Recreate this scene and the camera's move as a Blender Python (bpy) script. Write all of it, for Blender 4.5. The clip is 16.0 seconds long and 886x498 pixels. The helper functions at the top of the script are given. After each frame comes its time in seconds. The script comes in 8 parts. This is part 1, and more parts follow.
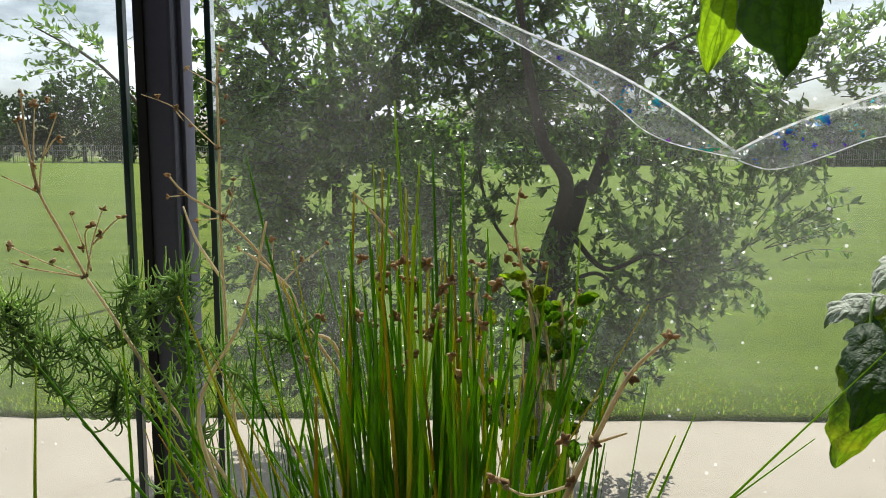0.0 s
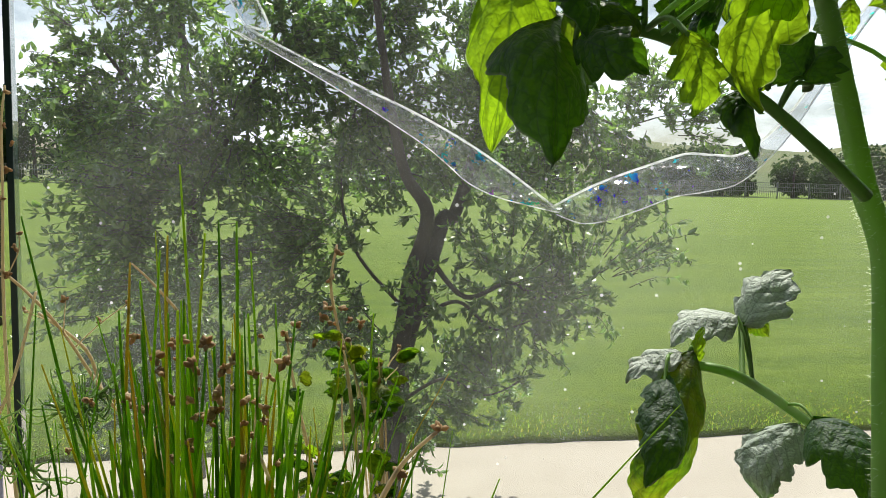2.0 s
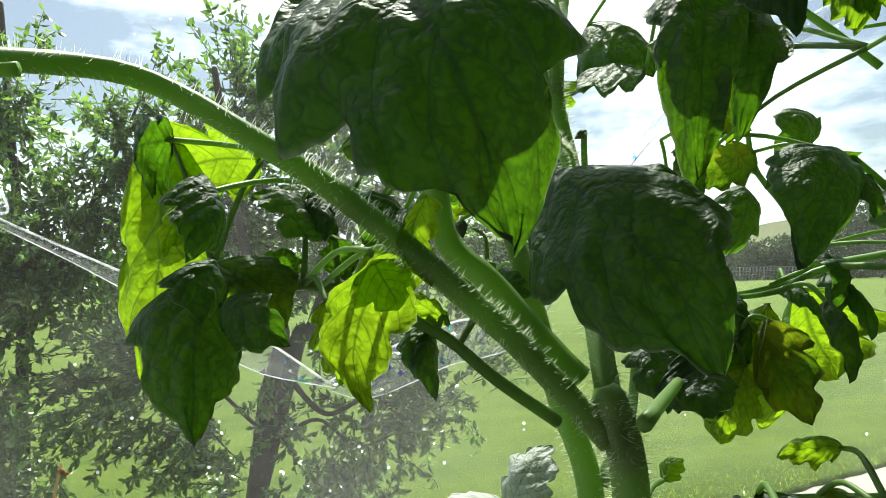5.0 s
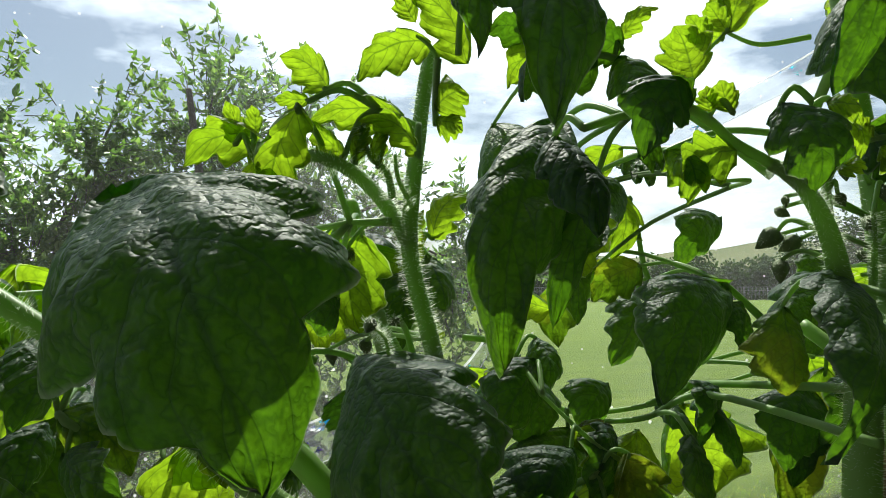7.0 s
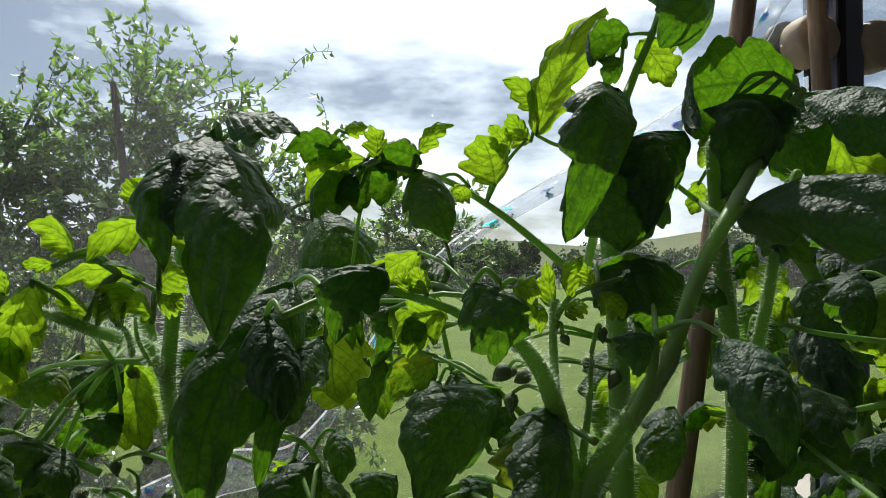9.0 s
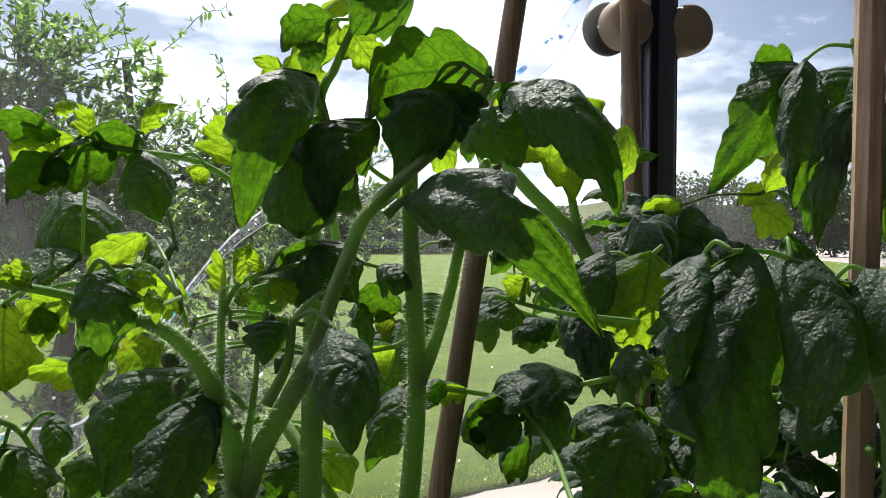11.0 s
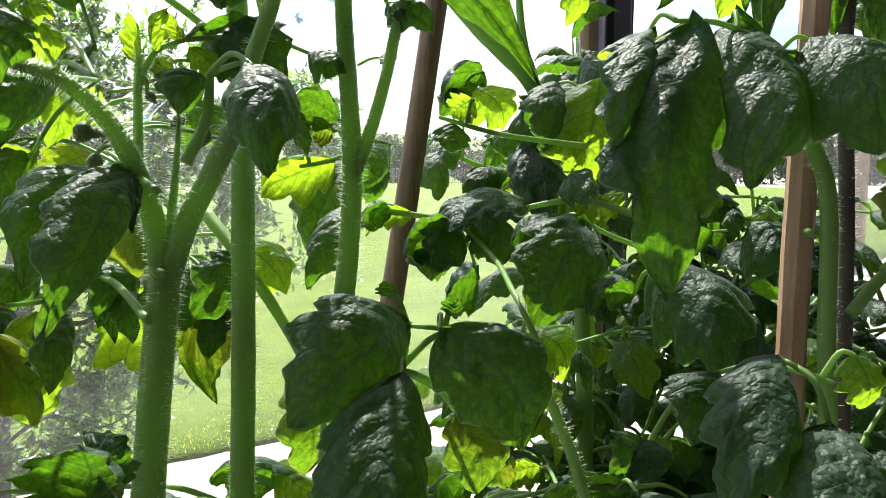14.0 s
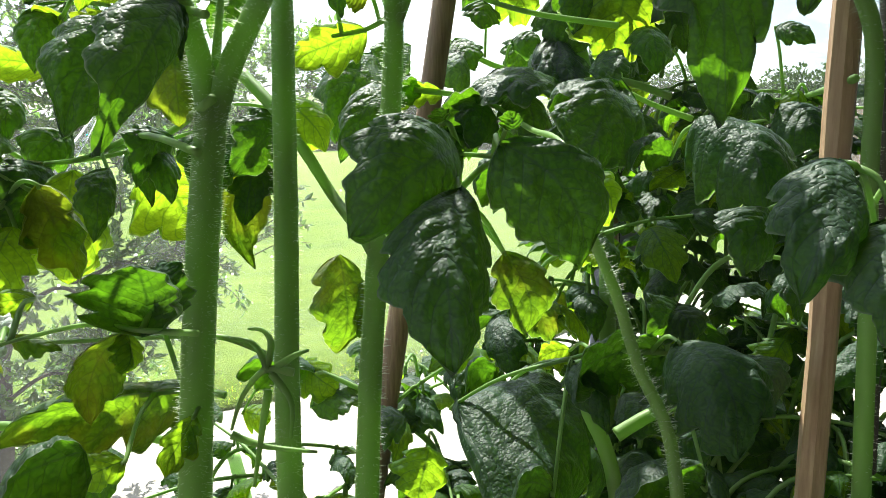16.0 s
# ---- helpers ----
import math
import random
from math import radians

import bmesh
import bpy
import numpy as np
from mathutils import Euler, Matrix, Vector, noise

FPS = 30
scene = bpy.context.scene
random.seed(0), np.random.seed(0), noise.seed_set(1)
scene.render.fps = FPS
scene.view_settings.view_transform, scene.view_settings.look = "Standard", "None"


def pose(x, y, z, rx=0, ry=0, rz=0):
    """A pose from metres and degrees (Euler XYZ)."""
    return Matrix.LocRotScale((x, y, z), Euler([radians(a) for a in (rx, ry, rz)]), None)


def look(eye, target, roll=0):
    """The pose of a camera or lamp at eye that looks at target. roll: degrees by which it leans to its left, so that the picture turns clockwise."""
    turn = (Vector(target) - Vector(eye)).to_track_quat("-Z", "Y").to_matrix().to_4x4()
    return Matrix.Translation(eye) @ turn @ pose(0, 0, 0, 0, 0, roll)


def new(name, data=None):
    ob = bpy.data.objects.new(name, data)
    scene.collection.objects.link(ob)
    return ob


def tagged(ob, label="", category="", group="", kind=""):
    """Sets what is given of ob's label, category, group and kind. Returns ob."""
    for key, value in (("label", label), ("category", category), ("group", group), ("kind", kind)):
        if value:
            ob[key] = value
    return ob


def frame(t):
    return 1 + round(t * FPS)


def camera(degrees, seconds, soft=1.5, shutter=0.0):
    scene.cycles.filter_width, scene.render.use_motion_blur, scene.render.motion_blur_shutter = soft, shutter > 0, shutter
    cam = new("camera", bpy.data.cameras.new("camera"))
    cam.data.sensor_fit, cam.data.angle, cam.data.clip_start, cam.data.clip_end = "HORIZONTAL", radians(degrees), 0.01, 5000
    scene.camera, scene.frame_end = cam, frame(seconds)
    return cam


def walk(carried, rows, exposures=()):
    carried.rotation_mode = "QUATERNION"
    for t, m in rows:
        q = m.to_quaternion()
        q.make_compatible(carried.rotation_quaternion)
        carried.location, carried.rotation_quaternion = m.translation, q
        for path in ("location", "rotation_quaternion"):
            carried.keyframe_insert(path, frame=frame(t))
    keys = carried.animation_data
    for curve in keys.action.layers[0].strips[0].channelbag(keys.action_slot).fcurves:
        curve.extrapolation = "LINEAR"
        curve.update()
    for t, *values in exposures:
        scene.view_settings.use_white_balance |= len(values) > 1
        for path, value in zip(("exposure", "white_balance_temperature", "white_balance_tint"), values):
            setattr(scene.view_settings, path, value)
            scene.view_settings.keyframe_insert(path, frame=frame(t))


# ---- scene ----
PATH = [
    (0.0, (0.0000, 0.0000, -0.0000), (-0.0000, 0.9917, -0.1283), 0.31),
    (0.5, (-0.0005, 0.0056, 0.0036), (0.0431, 0.9971, -0.1196), 0.69),
    (1.0, (0.0023, 0.0017, 0.0054), (0.1032, 0.9897, -0.1120), 1.18),
    (1.5, (0.0142, 0.0071, 0.0062), (0.1583, 0.9904, -0.1052), 1.56),
    (2.0, (0.0281, 0.0077, 0.0168), (0.2036, 0.9878, -0.0762), 1.38),
    (2.5, (0.0476, 0.0037, 0.0296), (0.2536, 0.9798, -0.0394), 0.71),
    (3.0, (0.0588, 0.0028, 0.0381), (0.2954, 0.9729, -0.0154), 0.27),
    (3.5, (0.0685, 0.0034, 0.0444), (0.3245, 0.9690, 0.0006), -0.04),
    (4.0, (0.0778, 0.0034, 0.0539), (0.3556, 0.9639, 0.0382), -0.63),
    (4.2, (0.0791, 0.0053, 0.0573), (0.3758, 0.9603, 0.0582), -0.92),
    (6.3, (0.1161, -0.0004, 0.0844), (0.4713, 0.9330, 0.1361), -1.31),
    (6.5, (0.1174, -0.0042, 0.0915), (0.4709, 0.9299, 0.1415), -1.05),
    (7.0, (0.1267, -0.0136, 0.1026), (0.4884, 0.9168, 0.1615), -0.33),
    (7.5, (0.1394, -0.0254, 0.1140), (0.5352, 0.8913, 0.1686), -0.53),
    (8.0, (0.1493, -0.0397, 0.1276), (0.5716, 0.8644, 0.1932), -0.29),
    (8.5, (0.1623, -0.0497, 0.1403), (0.5932, 0.8512, 0.1919), -0.04),
    (9.0, (0.1747, -0.0607, 0.1513), (0.6022, 0.8424, 0.1910), 0.23),
    (9.5, (0.1934, -0.0775, 0.1612), (0.6338, 0.8200, 0.1819), 0.79),
    (10.0, (0.2169, -0.0889, 0.1640), (0.6821, 0.7963, 0.1676), 0.79),
    (10.2, (0.2257, -0.0937, 0.1655), (0.6976, 0.7879, 0.1688), 0.78),
    (12.3, (0.2772, -0.1100, 0.1357), (0.8474, 0.7109, 0.1021), 0.04),
    (12.5, (0.2793, -0.1099, 0.1316), (0.8447, 0.7139, 0.0897), -0.01),
    (13.0, (0.2760, -0.1083, 0.1200), (0.8254, 0.7244, 0.0513), 0.21),
    (13.5, (0.2708, -0.1053, 0.1146), (0.8256, 0.7228, 0.0352), 0.42),
    (14.0, (0.2654, -0.1045, 0.1062), (0.8184, 0.7223, 0.0038), 0.31),
    (14.5, (0.2669, -0.1017, 0.0958), (0.8113, 0.7279, -0.0284), -0.06),
    (15.0, (0.2643, -0.1014, 0.0870), (0.8108, 0.7251, -0.0477), -0.04),
    (15.5, (0.2598, -0.1027, 0.0796), (0.8092, 0.7212, -0.0600), 0.05),
    (16.0, (0.2480, -0.0981, 0.0634), (0.8049, 0.7195, -0.0823), -0.02),
]
cam = camera(62.0, 16.0, soft=0.75)
walk(cam, [(t, look(eye, target, roll)) for t, eye, target, roll in PATH],
     exposures=[(0.0, 0.9, 6750, 10), (2.0, 1.08, 6800, 10), (3.5, 1.42, 6750, 7), (4.2, 1.48, 6700, 5), (6.5, 1.32, 6600, 7), (7.5, 1.0, 6550, 9), (9.0, 0.84, 6500, 12), (10.2, 0.95, 6500, 14), (12.3, 1.92, 6450, 25), (13.5, 2.13, 6500, 20), (14.5, 2.3, 6500, 17), (16.0, 2.42, 6500, 11)])

# ---- daylight: hazy bright sky with broken cloud, sun ahead and high ----
SUN_AZ, SUN_EL = radians(14.0), radians(57.0)      # azimuth to the right of +y
world = bpy.data.worlds.new("sky")
scene.world = world
world.use_nodes = True
wn, wl = world.node_tree.nodes, world.node_tree.links
wn.clear()
w_out = wn.new("ShaderNodeOutputWorld")
w_bg = wn.new("ShaderNodeBackground")
w_sky = wn.new("ShaderNodeTexSky")
w_sky.sky_type = "NISHITA"
w_sky.sun_disc = False
w_sky.sun_elevation, w_sky.sun_rotation = SUN_EL, SUN_AZ
w_sky.dust_density = 2.0
w_co = wn.new("ShaderNodeTexCoord")
w_map = wn.new("ShaderNodeMapping")
w_map.inputs["Scale"].default_value = (1.6, 1.6, 4.5)
w_map.inputs["Location"].default_value = (0.35, 0.2, 0.4)
w_noise = wn.new("ShaderNodeTexNoise")
w_noise.inputs["Scale"].default_value = 1.7
w_noise.inputs["Detail"].default_value = 7.0
w_noise.inputs["Roughness"].default_value = 0.58
w_ramp = wn.new("ShaderNodeValToRGB")
w_ramp.color_ramp.elements[0].position, w_ramp.color_ramp.elements[1].position = 0.43, 0.64
w_mix = wn.new("ShaderNodeMixRGB")
w_dot = wn.new("ShaderNodeVectorMath")
w_dot.operation = "DOT_PRODUCT"
w_dot.inputs[1].default_value = (math.sin(SUN_AZ) * math.cos(SUN_EL), math.cos(SUN_AZ) * math.cos(SUN_EL), math.sin(SUN_EL))
w_near = wn.new("ShaderNodeMapRange")
w_near.inputs["From Min"].default_value, w_near.inputs["From Max"].default_value = -0.2, 1.0
w_near.inputs["To Min"].default_value, w_near.inputs["To Max"].default_value = 0.75, 2.1
w_cloud = wn.new("ShaderNodeVectorMath")
w_cloud.operation = "SCALE"
w_cloud.inputs[0].default_value = (10.6, 11.2, 12.6)
wl.new(w_co.outputs["Generated"], w_map.inputs["Vector"])
wl.new(w_map.outputs["Vector"], w_noise.inputs["Vector"])
wl.new(w_noise.outputs["Fac"], w_ramp.inputs["Fac"])
wl.new(w_ramp.outputs["Color"], w_mix.inputs["Fac"])
wl.new(w_sky.outputs["Color"], w_mix.inputs["Color1"])
wl.new(w_co.outputs["Generated"], w_dot.inputs[0])
wl.new(w_dot.outputs["Value"], w_near.inputs["Value"])
wl.new(w_near.outputs["Result"], w_cloud.inputs["Scale"])
wl.new(w_cloud.outputs["Vector"], w_mix.inputs["Color2"])
wl.new(w_mix.outputs["Color"], w_bg.inputs["Color"])
w_bg.inputs["Strength"].default_value = 0.05
wl.new(w_bg.outputs["Background"], w_out.inputs["Surface"])

sun = new("sun", bpy.data.lights.new("sun", "SUN"))
sun.data.energy, sun.data.angle, sun.data.color = 5.0, radians(0.6), (1.0, 0.95, 0.86)
sun.matrix_world = look((0, 0, 8), (-math.sin(SUN_AZ) * math.cos(SUN_EL) * 5, -math.cos(SUN_AZ) * math.cos(SUN_EL) * 5, 8 - math.sin(SUN_EL) * 5))


# ---- materials ----
class Nodes:
    """A small wrapper that keeps node building short."""

    def __init__(self, name):
        self.mat = bpy.data.materials.new(name)
        self.mat.use_nodes = True
        self.tree = self.mat.node_tree
        self.tree.nodes.clear()
        self.out = self.tree.nodes.new("ShaderNodeOutputMaterial")

    def add(self, kind, **values):
        n = self.tree.nodes.new("ShaderNode" + kind)
        for key, value in values.items():
            key = key.replace("_", " ")
            if hasattr(value, "is_output"):
                self.tree.links.new(value, n.inputs[key])
            else:
                n.inputs[key].default_value = value
        return n

    def link(self, a, b):
        self.tree.links.new(a, b)

    def noise(self, scale, detail=3.0, rough=0.55, vector=None):
        n = self.add("TexNoise", Scale=scale, Detail=detail, Roughness=rough)
        self.link(vector or self.add("TexCoord").outputs["Object"], n.inputs["Vector"])
        return n.outputs["Fac"]

    def ramp(self, fac, stops):
        n = self.add("ValToRGB", Fac=fac)
        while len(n.color_ramp.elements) < len(stops):
            n.color_ramp.elements.new(0.5)
        for e, (p, c) in zip(n.color_ramp.elements, stops):
            e.position, e.color = p, (*c, 1)
        return n.outputs["Color"]

    def mix(self, fac, a, b, how="MIX"):
        n = self.add("MixRGB")
        n.blend_type = how
        for key, value in (("Fac", fac), ("Color1", a), ("Color2", b)):
            if hasattr(value, "is_output"):
                self.link(value, n.inputs[key])
            else:
                n.inputs[key].default_value = value if key == "Fac" else (*value, 1)
        return n.outputs["Color"]

    def math(self, op, a, b=0.0):
        n = self.add("Math")
        n.operation = op
        for i, value in enumerate((a, b)):
            if hasattr(value, "is_output"):
                self.link(value, n.inputs[i])
            else:
                n.inputs[i].default_value = value
        return n.outputs["Value"]

    def bump(self, height, strength, distance):
        return self.add("Bump", Height=height, Strength=strength, Distance=distance).outputs["Normal"]

    def finish(self, shader):
        self.link(shader, self.out.inputs["Surface"])
        return self.mat


def surface(name, stops, scale, rough=0.7, bump=0.3, distance=0.002, fine=None, metal=0.0, spec=0.4):
    """A plain surface: two scales of colour variation, fine relief and uneven gloss."""
    k = Nodes(name)
    big = k.noise(scale, 4.0)
    small = k.noise(fine or scale * 9, 4.0, 0.65)
    col = k.mix(0.35, k.ramp(big, stops), k.ramp(small, stops), "MIX")
    rgh = k.math("ADD", k.math("MULTIPLY", small, 0.25), rough - 0.12)
    p = k.add("BsdfPrincipled", Base_Color=col, Roughness=rgh, Metallic=metal, Specular_IOR_Level=spec,
              Normal=k.bump(small, bump, distance))
    return k.finish(p.outputs["BSDF"])


def mown_turf(name, stops):
    """Short grass: mowing lines along the path, clumps and fine blades."""
    k = Nodes(name)
    place = k.add("TexCoord").outputs["Object"]
    mp = k.add("Mapping", Vector=place)
    mp.inputs["Scale"].default_value = (0.25, 2.4, 1.0)
    lines = k.noise(1.0, 4.0, 0.6, mp.outputs["Vector"])
    clumps = k.noise(7.0, 4.0, 0.6)
    blades = k.noise(70.0, 3.0, 0.7)
    mix = k.math("ADD", k.math("MULTIPLY", lines, 0.45), k.math("ADD", k.math("MULTIPLY", clumps, 0.3), k.math("MULTIPLY", blades, 0.25)))
    col = k.ramp(mix, [(p * 0.55 + 0.225, c) for p, c in stops])
    p = k.add("BsdfPrincipled", Base_Color=col, Roughness=0.9, Specular_IOR_Level=0.15,
              Normal=k.bump(k.math("ADD", blades, clumps), 0.9, 0.03))
    return k.finish(p.outputs["BSDF"])


def leafy(name, stops, glow, scale=6.0, rough=0.5, share=0.45, bump=0.25, spec=0.4):
    """A thin leaf or blade: reflects on its face and lets light through; varies from piece to piece."""
    k = Nodes(name)
    rnd = k.math("FRACT", k.math("ADD", k.add("NewGeometry").outputs["Random Per Island"], k.add("ObjectInfo").outputs["Random"]))
    n = k.noise(scale, 3.0)
    f = k.math("ADD", k.math("MULTIPLY", rnd, 0.7), k.math("MULTIPLY", n, 0.3))
    col = k.ramp(f, stops)
    p = k.add("BsdfPrincipled", Base_Color=col, Roughness=rough, Specular_IOR_Level=spec, Normal=k.bump(n, bump, 0.001))
    tr = k.add("BsdfTranslucent", Color=k.mix(1.0, col, glow, "MULTIPLY"))
    m = k.add("MixShader", Fac=share)
    k.link(p.outputs["BSDF"], m.inputs[1])
    k.link(tr.outputs["BSDF"], m.inputs[2])
    return k.finish(m.outputs["Shader"])


def veined_leaf(name, dark, mid, lit, vein_lit, yellow=0.0, share=0.42, net=0.5):
    """Tomato leaf: blistered face with thin pale veins and a hairy margin painted pale like rim light; against the sun
    the blade glows and the veins stay dark.
    The side veins follow the same plan as the relief of leaflet(), at whole numbers of a."""
    k = Nodes(name)
    uv = k.add("SeparateXYZ", Vector=k.add("UVMap").outputs["UV"])
    across = k.math("ABSOLUTE", k.math("SUBTRACT", k.math("MULTIPLY", uv.outputs["X"], 2.0), 1.0))
    rnd = k.add("ObjectInfo").outputs["Random"]
    cloud = k.noise(30.0, 4.0)
    fine = k.noise(420.0, 3.0, 0.6)
    bent = k.noise(110.0, 2.0)
    wob = k.math("MULTIPLY", k.math("SUBTRACT", bent, 0.5), 0.2)
    a = k.math("ADD", k.math("SUBTRACT", k.math("MULTIPLY", uv.outputs["Y"], 6.0), k.math("MULTIPLY", across, 1.9)), wob)

    def to_line(x):
        return k.math("SUBTRACT", 0.5, k.math("ABSOLUTE", k.math("SUBTRACT", k.math("FRACT", x), 0.5)))

    def thin(d, w):
        return k.ramp(d, [(0.0, (1, 1, 1)), (w, (0, 0, 0))])

    lat = thin(to_line(a), 0.075)
    rib = thin(across, 0.055)
    small = k.add("TexVoronoi", Scale=300.0)
    small.feature = "DISTANCE_TO_EDGE"
    k.link(k.add("TexCoord").outputs["Object"], small.inputs["Vector"])
    mesh = thin(small.outputs["Distance"], 0.16)
    vein = k.math("MAXIMUM", k.math("MAXIMUM", rib, k.math("MULTIPLY", lat, 0.8)), k.math("MULTIPLY", mesh, net * 0.6))
    # rim light caught by the margin hairs, put into the colour
    margin = k.ramp(across, [(0.955, (0, 0, 0)), (1.0, (1, 1, 1))])
    body = k.ramp(k.math("ADD", k.math("MULTIPLY", cloud, 0.65), k.math("MULTIPLY", rnd, 0.35)), [(0.25, dark), (0.75, mid)])
    front = k.mix(k.math("MAXIMUM", k.math("MULTIPLY", vein, 0.5), k.math("MULTIPLY", margin, 0.8)), body, vein_lit)
    blot = k.mix(cloud, lit, (lit[0] * 0.5, lit[1] * 0.7, lit[2] * 0.6))
    glow = k.mix(k.math("MULTIPLY", vein, 0.85), blot, (lit[0] * 0.14, lit[1] * 0.22, lit[2] * 0.35))
    pucker = k.math("ABSOLUTE", k.math("SUBTRACT", k.noise(210.0, 2.0), 0.5))
    # shading between puckers, painted as dark creases in the glow colour
    crease = k.ramp(pucker, [(0.0, (1, 1, 1)), (0.085, (0, 0, 0))])
    glow = k.mix(k.math("MULTIPLY", crease, net), glow, (lit[0] * 0.16, lit[1] * 0.26, lit[2] * 0.4))
    glow = k.mix(k.math("MULTIPLY", margin, 0.7), glow, (0.80, 0.85, 0.62))
    if yellow:
        patch = k.math("MULTIPLY", k.ramp(k.noise(45.0, 3.0), [(0.46, (0, 0, 0)), (0.64, (1, 1, 1))]), yellow)
        front = k.mix(patch, front, (0.36, 0.30, 0.03))
        glow = k.mix(patch, glow, (0.75, 0.55, 0.03))
    puff = k.math("MULTIPLY", k.math("SQRT", to_line(a)), k.math("ADD", 0.55, k.math("MULTIPLY", bent, 0.9)))
    hgt = k.math("ADD", k.math("MULTIPLY", puff, 0.32), k.math("ADD", k.math("MULTIPLY", pucker, 1.3), k.math("MULTIPLY", fine, 0.16)))
    p = k.add("BsdfPrincipled", Base_Color=front, Roughness=k.math("ADD", 0.38, k.math("MULTIPLY", fine, 0.30)),
              Specular_IOR_Level=0.25, Normal=k.bump(hgt, 0.9, 0.0021))
    tr = k.add("BsdfTranslucent", Color=glow, Normal=k.bump(hgt, 0.6, 0.0016))
    m = k.add("MixShader", Fac=share)
    k.link(p.outputs["BSDF"], m.inputs[1])
    k.link(tr.outputs["BSDF"], m.inputs[2])
    return k.finish(m.outputs["Shader"])


def glass_pane():
    """Clear pane with a fine film of dust and dried drops."""
    k = Nodes("dusty_glass")
    clear = k.add("BsdfTransparent", Color=(0.93, 0.96, 0.95, 1))
    gloss = k.add("BsdfGlossy", Roughness=0.02, Color=(1, 1, 1, 1))
    m1 = k.add("MixShader", Fac=k.math("MULTIPLY", k.add("Fresnel", IOR=1.3).outputs["Fac"], 0.45))
    k.link(clear.outputs["BSDF"], m1.inputs[1])
    k.link(gloss.outputs["BSDF"], m1.inputs[2])
    spots = k.add("TexVoronoi", Scale=55.0, Randomness=1.0)
    k.link(k.add("TexCoord").outputs["Object"], spots.inputs["Vector"])
    drop = k.math("LESS_THAN", spots.outputs["Distance"], k.math("MULTIPLY", k.noise(16.0, 3.0), 0.115))
    film = k.ramp(k.noise(3.2, 5.0, 0.6), [(0.42, (0, 0, 0)), (0.75, (1, 1, 1))])
    speck = k.ramp(k.noise(420.0, 2.0), [(0.66, (0, 0, 0)), (0.74, (1, 1, 1))])
    dirt = k.math("ADD", k.math("ADD", 0.008, k.math("MULTIPLY", film, 0.046)), k.math("ADD", k.math("MULTIPLY", drop, 0.42), k.math("MULTIPLY", k.math("MULTIPLY", speck, film), 0.30)))
    dust = k.add("BsdfTranslucent", Color=(0.75, 0.78, 0.78, 1))
    m2 = k.add("MixShader", Fac=dirt)
    k.link(m1.outputs["Shader"], m2.inputs[1])
    k.link(dust.outputs["BSDF"], m2.inputs[2])
    return k.finish(m2.outputs["Shader"])


def cellophane():
    """Thin creased clear film; its rainbow glints are painted on as coloured glossy patches."""
    k = Nodes("cellophane")
    co = k.add("TexCoord").outputs["Object"]
    crease = k.noise(38.0, 5.0, 0.65, co)
    line = k.add("TexNoise", Scale=1.0, Detail=4.0)
    mp = k.add("Mapping", Vector=k.add("UVMap").outputs["UV"])
    mp.inputs["Scale"].default_value = (26.0, 90.0, 1.0)
    k.link(mp.outputs["Vector"], line.inputs["Vector"])
    nrm = k.bump(k.math("ADD", crease, line.outputs["Fac"]), 0.8, 0.003)
    clear = k.add("BsdfTransparent", Color=(0.86, 0.88, 0.90, 1))
    gloss = k.add("BsdfGlossy", Roughness=0.12, Color=(0.95, 0.95, 1, 1), Normal=nrm)
    milky = k.add("BsdfTranslucent", Color=(0.8, 0.82, 0.85, 1), Normal=nrm)
    m0 = k.add("MixShader", Fac=k.ramp(line.outputs["Fac"], [(0.46, (0.04, 0.04, 0.04)), (0.70, (0.26, 0.26, 0.26))]))
    k.link(clear.outputs["BSDF"], m0.inputs[1])
    k.link(milky.outputs["BSDF"], m0.inputs[2])
    m1 = k.add("MixShader", Fac=0.22)
    k.link(m0.outputs["Shader"], m1.inputs[1])
    k.link(gloss.outputs["BSDF"], m1.inputs[2])
    hue = k.add("HueSaturation", Hue=k.math("MULTIPLY", k.noise(45.0, 2.0, 0.5, co), 0.9), Saturation=1.0, Value=1.0, Color=(0.0, 0.25, 1.0, 1))
    spark = k.add("BsdfGlossy", Roughness=0.35, Color=hue.outputs["Color"], Normal=nrm)
    m2 = k.add("MixShader", Fac=k.ramp(k.noise(62.0, 4.0, 0.7, co), [(0.585, (0, 0, 0)), (0.63, (0.85, 0.85, 0.85))]))
    k.link(m1.outputs["Shader"], m2.inputs[1])
    k.link(spark.outputs["BSDF"], m2.inputs[2])
    return k.finish(m2.outputs["Shader"])


def grained_wood(name, dark, mid, light, stain):
    """Wooden cane: grain drawn out along its length, with darker weathered patches."""
    k = Nodes(name)
    mp = k.add("Mapping", Vector=k.add("TexCoord").outputs["Object"])
    mp.inputs["Scale"].default_value = (1.0, 1.0, 0.07)
    grain = k.noise(420.0, 4.0, 0.65, mp.outputs["Vector"])
    worn = k.noise(14.0, 4.0, 0.6)
    col = k.ramp(grain, [(0.3, dark), (0.55, mid), (0.75, light)])
    col = k.mix(k.ramp(worn, [(0.40, (0.65, 0.65, 0.65)), (0.62, (0, 0, 0))]), col, stain)
    p = k.add("BsdfPrincipled", Base_Color=col, Roughness=k.math("ADD", 0.45, k.math("MULTIPLY", grain, 0.3)), Specular_IOR_Level=0.35,
              Normal=k.bump(k.math("ADD", grain, worn), 0.5, 0.0012))
    return k.finish(p.outputs["BSDF"])


